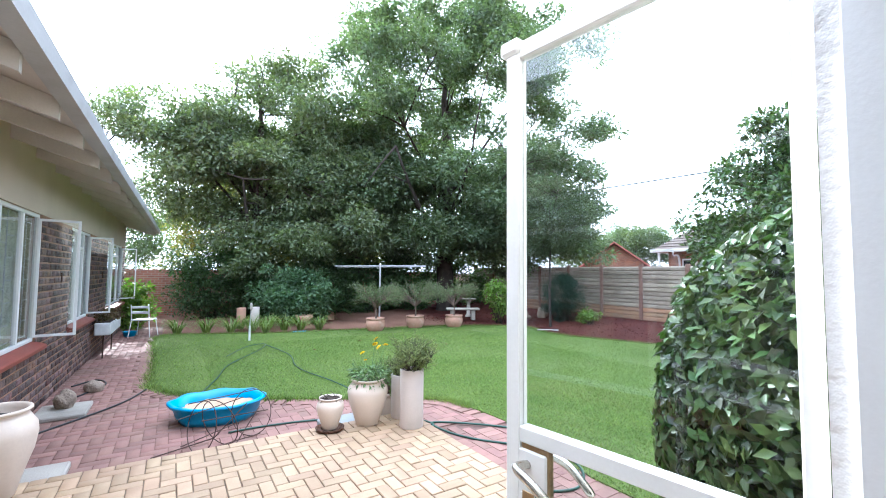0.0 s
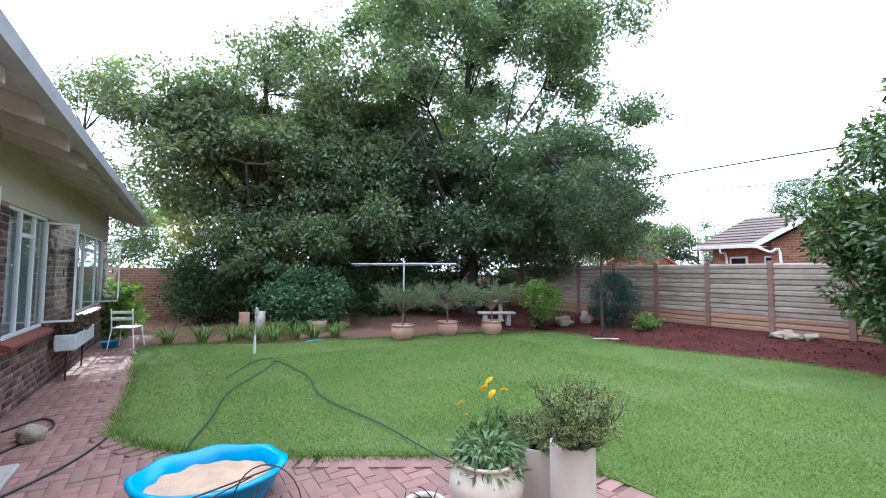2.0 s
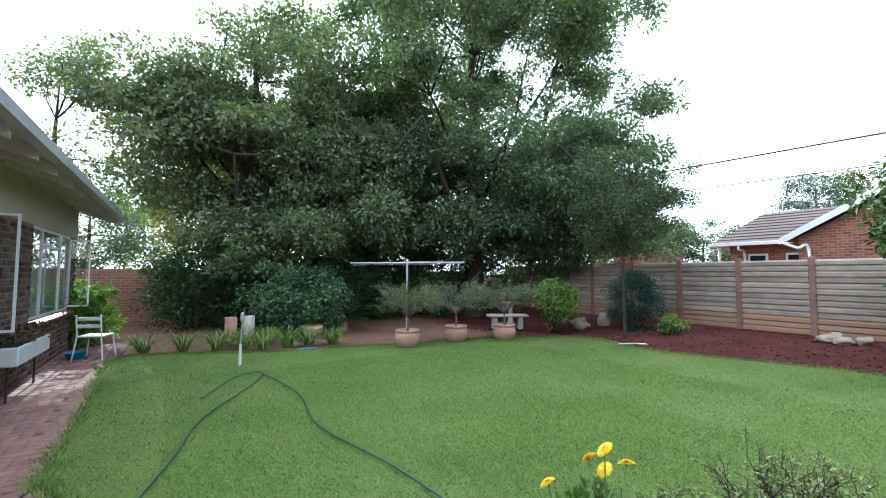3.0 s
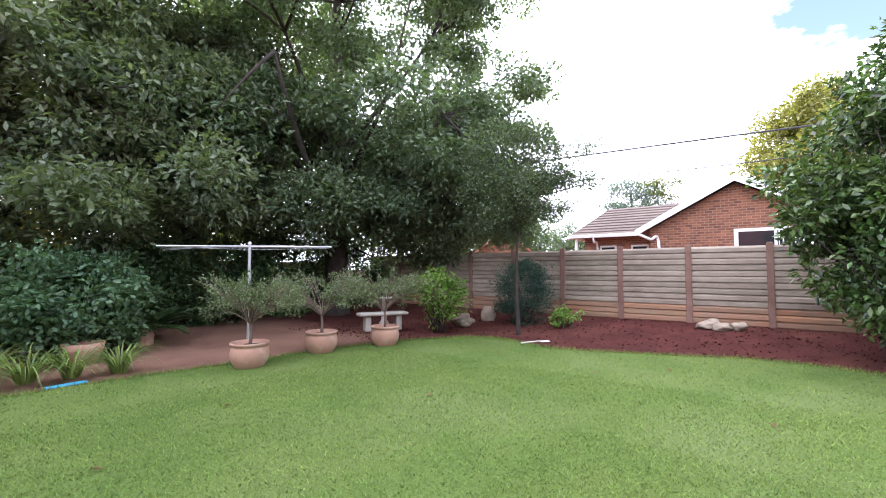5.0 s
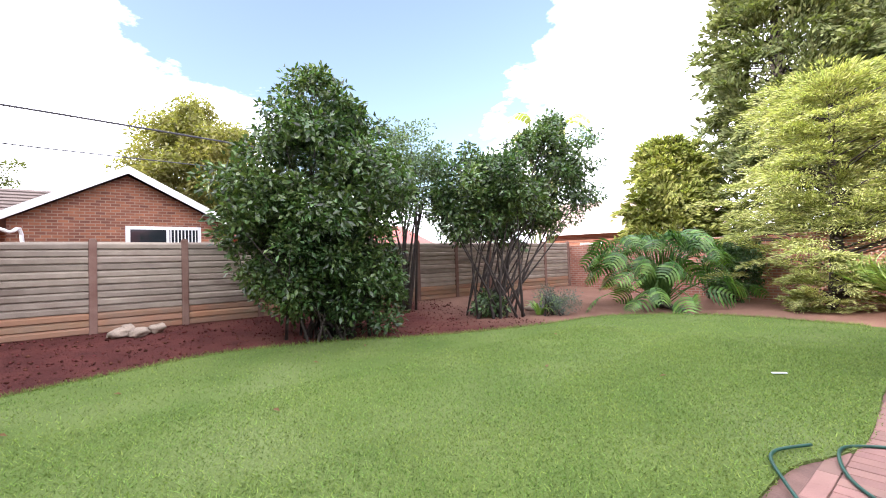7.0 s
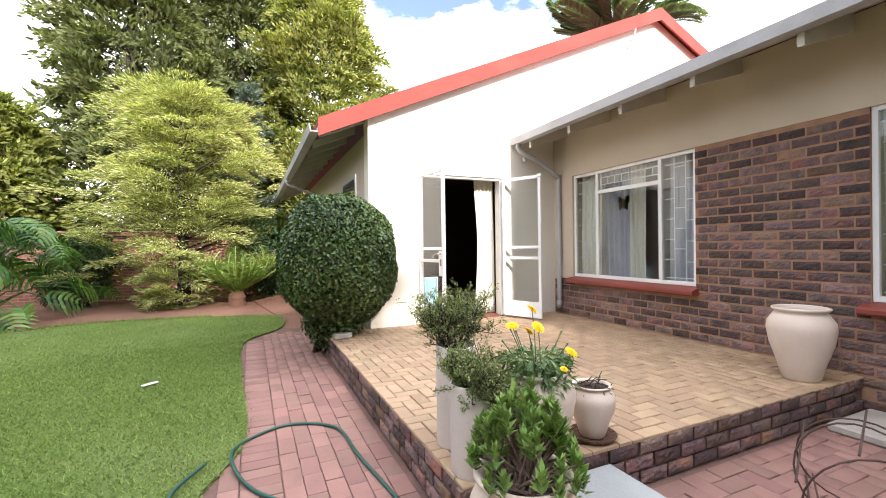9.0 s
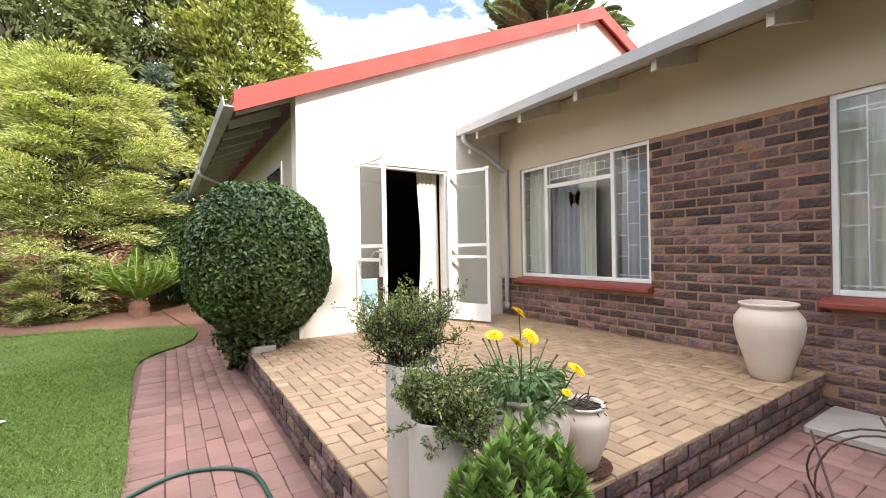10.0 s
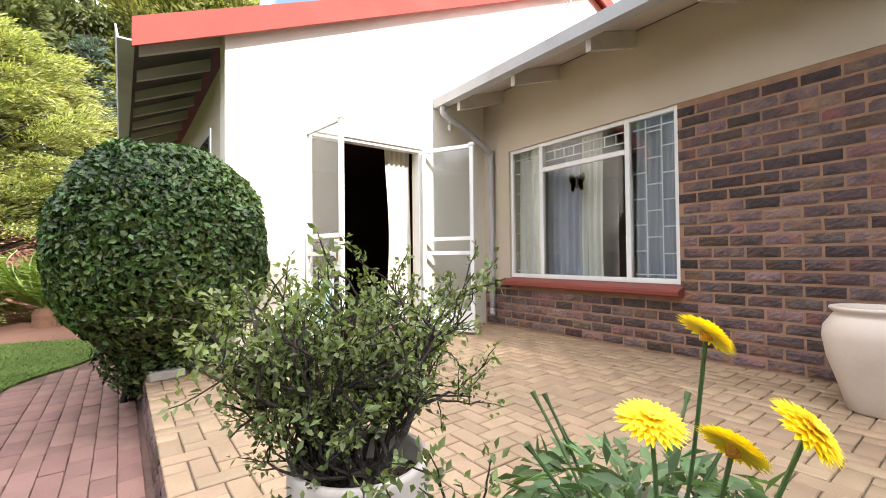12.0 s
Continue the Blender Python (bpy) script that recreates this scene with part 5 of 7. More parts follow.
# ---- large trees ----
tree((11.1, 16.6, -0.25), 15.0, [(0.5, -0.2, 9.6, 6.2, 5.4, 6.0, 0.58), (-3.4, 1.0, 5.0, 2.6, 2.8, 2.2, 0.13), (2.4, -3.3, 4.7, 3.2, 2.4, 2.2, 0.19), (-0.6, -1.4, 3.3, 3.0, 1.6, 1.0, 0.06)], L_TREE,
     "tall leafy tree with a dark forked trunk behind the bed", 11, 0.36, 0.28, 330, 100, 0.17, 0.56, limb_n=150, inner=0.38, gaps=-0.42, boughs=13, flat=0.55, pad=1.25)
tree((3.2, 18.2, -0.2), 11.4, [(0.9, 0, 6.6, 3.3, 3.2, 3.6, 0.48), (-2.0, 0.2, 6.2, 2.2, 2.4, 2.1, 0.2), (3.6, -0.4, 5.6, 2.8, 2.6, 2.6, 0.2), (1.2, -1.8, 3.2, 2.8, 2.0, 1.6, 0.12)], L_TREE2,
     "dense dark tree shading the back of the lawn", 12, 0.28, 0.30, 195, 96, 0.16, 0.54, limb_n=110, inner=0.38, gaps=-0.38, boughs=10, flat=0.55, pad=1.15)
tree((7.6, 18.8, -0.2), 8.8, [(0, 0, 5.0, 3.4, 2.6, 3.5, 1.0)], L_TREE2, "dark leafy tree between two larger trees", 13, 0.17, 0.25, 320, 150, 0.16, 0.68, inner=0.3, gaps=-0.25, boughs=6)
tree((-1.9, 19.4, -0.2), 8.6, [(0, 0, 6.3, 2.1, 2.0, 2.1, 1.0)], L_TREE2, "open leafy tree beyond the end of the wing", 14, 0.14, 0.4, 90, 120, 0.13, 0.5, gaps=-0.1)
tree((13.9, 16.4, -0.1), 6.8, [(0, 0, 4.2, 3.0, 2.6, 2.6, 0.7), (-0.6, -1.8, 2.6, 1.6, 1.6, 1.2, 0.3)], L_TREE2, "dark leafy tree over the corner of the fence", 15, 0.14, 0.3, 230, 160, 0.14, 0.6, inner=0.3)
tree((-6.5, 22.0, -0.2), 7.0, [(0, 0, 4.2, 3.4, 2.4, 3.0, 1.0)], L_TREE, "leafy tree in the garden behind", 20, 0.14, 0.3, 140, 120, 0.18, 0.7)
tree((4.2, 24.5, -0.2), 7.4, [(0, 0, 4.0, 3.8, 2.4, 3.6, 1.0)], L_YELLOW, "sunlit yellow-green tree behind the dark trees", 21, 0.14, 0.3, 200, 130, 0.2, 0.7)
tree((9.5, 24.0, -0.2), 7.0, [(0, 0, 3.6, 3.6, 2.4, 3.2, 1.0)], L_YELLOW, "sunlit leafy tree in the garden behind", 22, 0.14, 0.3, 160, 110, 0.2, 0.7)
tree((-2.5, 31.0, -0.2), 6.4, [(0, 0, 3.3, 3.8, 2.4, 3.2, 1.0)], L_TREE, "leafy tree far behind the end of the wing", 23, 0.14, 0.3, 150, 110, 0.2, 0.7)
tree((10.95, 10.0, -0.22), 4.9, [(0.25, -0.1, 3.75, 1.25, 1.35, 1.25, 0.7), (-0.35, 0.3, 3.0, 1.0, 1.0, 0.8, 0.3)], L_SLENDER, "slender young tree with a bare trunk in the bed", 16, 0.042, 0.45, 190, 95, 0.075, 0.30, limb_n=30, gaps=-0.15)

# hedge and undergrowth along the back
for i, (x, y, w, h) in enumerate(((-2.6, 17.4, 1.5, 2.6), (1.7, 17.6, 1.2, 2.5), (3.6, 17.4, 1.3, 1.9), (5.6, 17.6, 1.5, 2.5), (7.8, 17.6, 1.7, 2.3), (9.8, 17.8, 1.6, 2.6), (12.4, 17.3, 1.6, 2.4))):
    shrub((x, y, -0.24), [(0, 0, h * 0.5, w, 1.0, h * 0.55, 1.0)], L_HEDGE, "dark green hedge shrub in deep shade at the back", 30 + i, 10, 120, 85, 0.12, 0.5, 0.40, "hedge", "hedge_shrub", group="hedge along the back")
shrub((4.1, 15.0, -0.26), [(0, 0, 0.95, 1.35, 1.1, 0.85, 1.0)], L_SHRUB, "rounded green shrub with soft leaves at the back bed", 40, 14, 130, 80, 0.11, 0.6, 0.28)
shrub((-0.6, 15.75, -0.28), [(0, 0, 0.75, 0.5, 0.45, 0.7, 1.0)], L_LIME, "bright lime-green shrub beyond the end of the wing", 41, 10, 50, 50, 0.13, 0.6, 0.28)
shrub((10.3, 11.75, -0.24), [(0, 0, 0.95, 0.55, 0.55, 0.55, 0.8), (0, 0, 0.45, 0.35, 0.35, 0.3, 0.2)], L_LIME, "light green citrus-like shrub in the bed", 42, 12, 48, 42, 0.10, 0.55, 0.2)
shrub((11.9, 10.35, -0.18), [(0, 0, 0.82, 0.70, 0.70, 0.80, 1.0)], L_BLUEGREEN, "dense dark blue-green bush beside the slender tree", 43, 14, 110, 130, 0.055, 0.4, 0.2, lumps=0.12)
shrub((12.0, 9.3, -0.14), [(0, 0, 0.2, 0.3, 0.3, 0.2, 1.0)], L_LIME, "low leafy plant at the foot of the fence", 44, 6, 16, 30, 0.09, 0.6, 0.14, "plant", "plant")
shrub((9.6, -2.2, -0.26), [(0, 0, 0.35, 0.5, 0.4, 0.3, 1.0)], L_SILVER, "low grey-green feathery shrub in the bed", 45, 12, 40, 60, 0.07, 0.25, 0.22)

# glossy shrubs against the fence
shrub((11.0, 3.2, -0.2), [(0, 0.15, 2.6, 1.75, 1.6, 1.5, 0.40), (0.1, -0.1, 4.25, 0.85, 0.8, 0.95, 0.13), (0, 1.1, 2.7, 1.0, 0.95, 1.2, 0.13), (-0.2, -0.55, 0.95, 1.1, 0.85, 0.75, 0.17), (0, 0.7, 1.4, 1.3, 0.9, 0.9, 0.14), (0.0, -1.1, 3.0, 0.8, 0.6, 0.9, 0.06)], L_CAMELLIA,
      "tall glossy-leaved evergreen shrub standing in the red bed", 50, 60, 820, 72, 0.125, 0.52, 0.27, stem_r=0.03, base=0.32, lumps=0.30, inner=0.35, gaps=-0.22)
shrub((10.7, -1.05, -0.22), [(0.1, 0.3, 3.0, 1.4, 1.2, 1.2, 0.32), (0.4, -1.3, 3.2, 1.3, 1.25, 1.3, 0.28), (0.2, -2.9, 3.7, 1.3, 1.35, 1.45, 0.30), (0.3, -3.1, 5.3, 0.3, 0.3, 0.6, 0.03), (0.2, -2.0, 4.7, 0.3, 0.4, 0.5, 0.03), (0, 0, 0.25, 0.6, 0.6, 0.2, 0.04)], L_CAMELLIA,
      "tall many-stemmed evergreen shrub with bare lower stems", 51, 34, 680, 66, 0.125, 0.52, 0.27, stem_r=0.032, base=0.36, lumps=0.30, inner=0.35, gaps=-0.2)
shrub((12.4, 0.4, -0.1), [(0, 0, 3.7, 1.1, 1.1, 1.35, 1.0)], L_TREE, "slim evergreen shrub between two larger ones", 52, 12, 110, 62, 0.10, 0.5, 0.3, stem_r=0.05, base=0.1)

# trees over the roofs and beyond the fence
tree((25.5, 3.4, 0.0), 8.6, [(0, 0, 5.9, 2.7, 2.7, 2.8, 1.0)], L_YELLOW, "yellow-green tree behind the neighbour's house", 17, 0.2, 0.3, 210, 150, 0.2, 0.6)
tree((40.5, 14.4, 0.0), 9.8, [(0, 0, 6.6, 2.4, 2.4, 3.0, 1.0)], L_SILVER, "thin bare-looking grey tree behind the roofs", 18, 0.2, 0.3, 90, 80, 0.2, 0.6, limb_n=40)
tree((42.0, 12.6, 0.0), 9.6, [(0, 0, 6.4, 1.6, 1.6, 3.0, 1.0)], L_CYPRESS, "dark pine behind the roofs", 19, 0.2, 0.3, 60, 70, 0.22, 0.6)
for i, (x, y, h, w) in enumerate(((38, 24.5, 6.8, 3.0), (42, 23.0, 6.4, 3.2), (34, 27.5, 5.6, 3.0), (40, 28, 6.6, 3), (44, 20, 4.6, 3), (30, -19, 6.5, 3), (38, -10, 5.5, 3), (46, 0, 6.0, 3))):
    tree((x, y, 0), h, [(0, 0, h * 0.62, w, w, h * 0.36, 1.0)], L_TREE if i % 2 else L_TREE2, "leafy tree in the distance", 60 + i, 0.16, 0.3, 90, 80, 0.24, 0.7, limb_n=10, group="distant trees")

# conifers by the brick wall


def conifer(at, height, radius, mat, label, seed, sprays=240, per=70, leaf=0.16, droop=0.25, shape=1.0, name="conifer", width=0.35, skirt=0.0, wild=0.4, lumpy=0.6):
    """A conifer whose branches end in flat, feathery sprays."""
    r = np.random.default_rng(seed)
    ob = thing(name, at, label, "tree")
    part("trunk", tube([(0, 0, -0.2), (0.05, 0, height * 0.4), (0, 0.05, height * 0.97)], [0.028 * height, 0.02 * height, 0.01], 9), M_BARK, ob, smooth=True)
    h = skirt + (1 - skirt) * r.random(sprays) ** 0.9
    a = 2 * np.pi * r.random(sprays)
    prof = np.clip((1 - h) ** (0.55 * shape) * (0.35 + 0.65 * np.minimum(1, h / 0.22)), 0.05, 1)
    lump = np.array([1 + lumpy * noise.noise(Vector((math.cos(q) * 2.0, math.sin(q) * 2.0, z * 7 + seed))) for q, z in zip(a, h)])
    rad = radius * prof * lump * (0.55 + 0.45 * r.random(sprays) ** 0.5)
    tip = np.stack([np.cos(a) * rad, np.sin(a) * rad, h * height], 1)
    out = np.stack([np.cos(a), np.sin(a), 0.35 - droop + wild * r.normal(size=sprays)], 1)
    bm = bmesh.new()
    for i in range(0, sprays, 4):
        t = Vector(tip[i])
        tube([(0, 0, max(0.1, t.z - 0.25 * rad[i])), tuple(t * 0.55 + Vector((0, 0, t.z * 0.45 - 0.04))), tuple(t)], [0.03, 0.018, 0.006], 5, bm)
    part("branchwork", bm, M_BARK, ob, smooth=True)
    span = (0.35 + 0.5 * r.random(sprays)) * min(radius * 0.34, 1.05)
    out = unit(out)
    side = unit(np.cross(out, np.array([0, 0, 1.0])))
    u, w = r.random((sprays, per)) * 2 - 1.2, r.normal(size=(sprays, per)) * 0.42
    c = tip[:, None] + out[:, None] * (u * span[:, None])[..., None] + side[:, None] * (w * span[:, None])[..., None]
    c[..., 2] += r.normal(size=(sprays, per)) * 0.06 * span[:, None] - (0.30 * w ** 2 + 0.40 * np.maximum(u, -0.2) ** 2) * span[:, None]
    d = out[:, None] + side[:, None] * (w * 1.3)[..., None] + 0.25 * r.normal(size=c.shape)
    up = np.array([0, 0, 1.0]) + (0.35 + wild) * r.normal(size=c.shape)
    c, d, up = c.reshape(-1, 3), d.reshape(-1, 3), up.reshape(-1, 3)
    c[:, 2] = np.maximum(c[:, 2], 0.05)
    leaf_mesh("foliage", c, d, up, leaf * (0.6 + 0.8 * r.random(len(c))), leaf * width, mat, ob, 0.1)
    return ob


conifer((5.2, -8.4, -0.3), 6.1, 2.75, L_JUNIPER, "wide light-green juniper with feathery drooping sprays", 70, 330, 330, 0.135, 0.28, 0.62, "juniper", 0.20, 0.10, 0.30, 1.0)
conifer((5.0, -6.1, -0.3), 1.35, 0.95, L_JUNIPER, "low light-green juniper bough over the soil", 71, 90, 150, 0.10, 0.2, 0.7, "juniper", 0.22)
conifer((7.4, -13.8, -0.3), 15.5, 3.4, L_CYPRESS, "tall dark cypress behind the boundary wall", 72, 850, 110, 0.22, 0.1, 0.75, "cypress", 0.45, 0.0, 0.8)
conifer((0.2, -15.0, -0.3), 13.5, 4.6, L_CYPRESS2, "tall bright green cypress behind the house", 73, 850, 110, 0.22, 0.05, 0.7, "cypress", 0.45, 0.0, 0.8)
conifer((3.8, -17.0, -0.3), 17.0, 3.6, L_CYPRESS, "tall dark cypress behind the house", 76, 800, 90, 0.24, 0.1, 0.75, "cypress", 0.45, 0.0, 0.8)
conifer((10.6, -11.2, -0.3), 6.0, 2.0, L_CYPRESS2, "rounded green cypress behind the brick wall", 74, 420, 90, 0.22, 0.1, 0.6, "cypress", 0.45, 0.0, 0.8)
conifer((3.4, -10.6, -0.3), 7.2, 1.1, L_SILVER, "narrow grey-blue conifer behind the juniper", 75, 120, 70, 0.14, 0.1, 1.0, "conifer")
shrub((2.9, -8.3, -0.3), [(0, 0, 1.2, 1.0, 1.2, 1.3, 1.0)], L_HEDGE, "dark shrub in shade behind the cycad", 46, 10, 90, 70, 0.12, 0.5, 0.36)
shrub((7.4, -7.4, -0.3), [(0, 0, 0.9, 0.7, 0.6, 0.9, 1.0)], L_HEDGE, "dark shrub in shade under the conifers", 47, 10, 60, 70, 0.12, 0.5, 0.3)


def clipped_ball():
    """A clipped round bush: stems inside, and a close skin of small leaves."""
    r = np.random.default_rng(80)
    ob = thing("clipped_bush", (2.58, 0.08, -0.26), "large clipped round evergreen bush beside the patio", "bush")
    c0, rad = np.array([-0.13, 0.32, 1.16]), np.array([0.70, 0.70, 0.83])
    bm = bmesh.new()
    for k in range(14):
        q = r.normal(size=3)
        limbs(r, (r.normal() * 0.08, r.normal() * 0.08, -0.05), [tuple(c0 + 0.7 * rad * q / np.linalg.norm(q))], 0.025, 0.006, 0.05, 6, bm)
    part("branchwork", bm, M_BARK, ob, smooth=True)
    n = 46000
    u = unit(r.normal(size=(n, 3)))
    full = (np.abs(u) ** 2.35).sum(1) ** (-1 / 2.35)
    lump = np.array([1 + 0.05 * noise.noise(Vector(q) * 2.2) + 0.03 * noise.noise(Vector(q) * 6.0) for q in u])
    k = lump * full * (1.0 - 0.16 * r.random(n) ** 1.6)
    taper = np.where(u[:, 2] < -0.45, 1 - 0.22 * (-0.45 - u[:, 2]) / 0.55, 1.0)
    c = c0 + u * k[:, None] * rad * np.stack([taper, taper, np.ones(n)], 1)
    low = np.arange(n) % 12 == 0
    c[low] = np.array([-0.08, 0.26, 0.42]) + u[low] * (0.55 + 0.45 * r.random((low.sum(), 1))) * np.array([0.40, 0.40, 0.36])
    d = unit(np.cross(u, r.normal(size=(n, 3)))) + 0.35 * u + np.array([0, 0, 0.25])
    leaf_mesh("foliage", c, d, u + 0.45 * r.normal(size=u.shape), 0.052 * (0.7 + 0.6 * r.random(n)), 0.030, L_BALL, ob)
    core = bmesh.new()
    bmesh.ops.create_icosphere(core, subdivisions=3, radius=0.58, matrix=Matrix.Translation((-0.13, 0.32, 1.14)))
    part("inner_core", core, L_HEDGE, ob, "dark twiggy core")
    return ob


clipped_ball()


def frond(r, length, leaflets, mat_w, curve, droop):
    """One feather leaf along +x: places, directions and sizes of its leaflets, and its midrib."""
    t = np.linspace(0.12, 1.0, leaflets)
    mid = np.stack([t * length * np.cos(curve * t), np.zeros(leaflets), length * (np.sin(curve) * t - droop * t ** 2)], 1)
    c = np.concatenate([mid, mid])
    s = np.concatenate([np.ones(leaflets), -np.ones(leaflets)])
    size = np.concatenate([np.sin(np.pi * (0.12 + 0.86 * t)) ** 0.6] * 2) * length * mat_w
    d = np.stack([np.full(2 * leaflets, 0.75), s * 0.8, np.full(2 * leaflets, 0.28)], 1)
    return c, d, size, mid


def feather_plant(name, at, label, category, fronds, length, leaflets, leaf_w, curve, droop, mat, seed, trunk=0.35, trunk_r=0.2, trunk_mat=None, up0=0.0, thick=0.02):
    """A crown of feather leaves on a stout stem (cycads and palms)."""
    r = np.random.default_rng(seed)
    ob = thing(name, at, label, category)
    bm = lathe([(trunk_r * 1.1, -0.1), (trunk_r, trunk * 0.3), (trunk_r * 1.05, trunk * 0.6), (trunk_r * 0.8, trunk), (0.02, trunk + 0.05)], 16)
    for v in bm.verts:
        v.co *= 1 + 0.10 * noise.noise(v.co * 18)
    part("trunk", bm, trunk_mat or M_TERRA, ob, "scaly stem")
    cs, ds, ls, bm = [], [], [], bmesh.new()
    for k in range(fronds):
        cu = curve * (0.45 + 0.9 * r.random()) + up0
        c, d, size, mid = frond(r, length * (0.8 + 0.3 * r.random()), leaflets, leaf_w, cu, droop * (0.6 + 0.8 * r.random()))
        a = 2 * np.pi * (k * 0.618 + 0.03 * r.normal())
        rot = np.array([[np.cos(a), -np.sin(a), 0], [np.sin(a), np.cos(a), 0], [0, 0, 1]])
        cs.append(c @ rot.T + [0, 0, trunk]), ds.append(d @ rot.T), ls.append(size)
        tube([tuple(p @ rot.T + [0, 0, trunk]) for p in np.concatenate([[[0, 0, 0]], mid[::4]])], [thick] * 2 + [thick * 0.4] * (len(mid[::4]) - 1), 4, bm)
    part("midrib_fan", bm, mat, ob)
    c, d, ls = np.concatenate(cs), np.concatenate(ds), np.concatenate(ls)
    leaf_mesh("fronds", c, d, np.tile([0, 0, 1.0], (len(c), 1)) + 0.2 * r.normal(size=c.shape), ls, ls * 0.20 + 0.008, mat, ob, 0.15)
    return ob


feather_plant("cycad", (3.78, -5.9, -0.26), "cycad with stiff light-green fronds on a scaly stump", "cycad", 46, 1.30, 42, 0.17, 0.85, 0.06, L_CYCAD, 90, 0.26, 0.19, M_STUMP, 0.15, 0.024)
feather_plant("cycad", (5.3, 15.4, -0.24), "dark cycad in shade at the back bed", "cycad", 26, 1.25, 40, 0.2, 0.7, 0.35, L_HEDGE, 91, 0.25, 0.18)
feather_plant("palm_tree", (-8.9, -5.9, 0.0), "palm tree rising behind the gabled roof", "palm", 44, 3.3, 60, 0.17, 0.75, 0.35, L_TREE, 92, 8.5, 0.28, M_BARK, 0.1, 0.03)


def lobed_leaf(bm, m, size, r):
    """A broad leaf cut into long lobes, drooping at its tip."""
    for s in (1, -1):
        for k in range(7):
            t0, t1 = k / 7, (k + 0.75) / 7
            ln = size * 0.55 * math.sin(math.pi * (0.25 + 0.70 * (k + 0.5) / 7)) ** 0.8
            z = lambda t: -0.30 * size * t * t
            spot = lambda u, w, drop: bm.verts.new(m @ Vector((u, s * w, z(u / size) - drop)))
            a, b = spot(t0 * size, 0, 0), spot(t1 * size, 0, 0)
            e0, e1 = spot(t0 * size + 0.08 * ln, 0.22 * ln, -0.02 * size), spot(t0 * size + 0.23 * ln, 0.18 * ln, -0.02 * size)
            g0, g1 = spot(t0 * size + 0.22 * ln, 0.60 * ln, 0.06 * ln), spot(t0 * size + 0.41 * ln, 0.52 * ln, 0.06 * ln)
            q = spot(t0 * size + ln * 0.58, ln * 0.98, 0.30 * ln)
            for face in ((a, b, e1, e0), (e0, e1, g1, g0), (g0, g1, q)):
                bm.faces.new(face if s < 0 else face[::-1])


def philodendron():
    r = np.random.default_rng(95)
    ob = thing("philodendron", (8.3, -5.0, -0.3), "spreading plant with large glossy lobed leaves", "plant")
    for k in range(88):
        a, e = 2 * math.pi * r.random(), r.random()
        rad, h = 0.5 + 1.75 * r.random() ** 0.7, 0.25 + 1.75 * (1 - e ** 1.5)
        rad *= math.sqrt(max(0.1, 1 - (h / 2.4) ** 2))
        tip = Vector((math.cos(a) * rad, math.sin(a) * rad * 0.9, h))
        stalk_bm, leaf_bm = bmesh.new(), bmesh.new()
        tube(smooth_line([(r.normal() * 0.1, r.normal() * 0.1, 0.0), tuple(tip * 0.5 + Vector((0, 0, 0.25 + h * 0.3))), tuple(tip)], 3), [0.018, 0.017, 0.016, 0.014, 0.013, 0.012, 0.010], 5, stalk_bm)
        m = Matrix.Translation(tip) @ Euler((r.normal() * 0.55, 0.05 + 0.65 * r.random(), a + r.normal() * 0.6)).to_matrix().to_4x4()
        lobed_leaf(leaf_bm, m, 0.42 + 0.32 * r.random(), r)
        part("lobed_leaf", leaf_bm, L_PHILO, part("stalk", stalk_bm, L_PHILO, ob))
    part("stem", tube(smooth_line([(-0.9, 0.8, 0.05), (-0.4, 0.5, 0.12), (0, 0, 0.15), (0.2, -0.3, 0.8)], 5), 0.08, 8), M_BARK, ob, "creeping ringed stem", True)


philodendron()


def paddle_plant(at, height, n, seed, label):
    """A clump of tall stalks that carry long, torn paddle leaves."""
    r = np.random.default_rng(seed)
    ob = thing("strelitzia", at, label, "plant")
    for k in range(n):
        a, h = 2 * math.pi * (k * 0.618 + 0.05 * r.normal()), height * (0.55 + 0.4 * r.random())
        lean = 0.5 + 0.9 * r.random()
        p0, p1 = Vector((0.2 * math.cos(a), 0.2 * math.sin(a), -0.1)), Vector((lean * math.cos(a), lean * math.sin(a), h))
        stalk = part("stalk", tube(smooth_line([p0, p0.lerp(p1, 0.55) - Vector((0.1 * math.cos(a), 0.1 * math.sin(a), 0)), p1], 4), 0.035, 6), L_PADDLE, ob)
        ln, wd, d = 1.5 + 0.5 * r.random(), 0.27, Vector((math.cos(a), math.sin(a), 0))
        side = Vector((-d.y, d.x, 0.25)).normalized()
        bm = bmesh.new()
        spine = [p1 + d * ln * t * 0.75 + Vector((0, 0, ln * (0.75 * t - 0.95 * t * t))) for t in np.linspace(0, 1, 9)]
        for i in range(8):
            w = wd * math.sin(math.pi * (0.08 + 0.84 * (i + 0.5) / 8)) ** 0.6
            for s in (1, -1):
                q0, q1 = spine[i], spine[i].lerp(spine[i + 1], 0.90)
                drop = Vector((0, 0, -0.10 - 0.10 * r.random()))
                bm.faces.new([bm.verts.new(v) for v in (q0, q1, q1 + side * s * w + drop * w * 3, q0 + side * s * w + drop * w * 3)])
        part("leaf_blade", bm, L_PADDLE, stalk)
    return ob


paddle_plant((14.7, -8.4, 0.0), 7.4, 13, 96, "tall strelitzia with torn yellow-green paddle leaves beyond the fence")


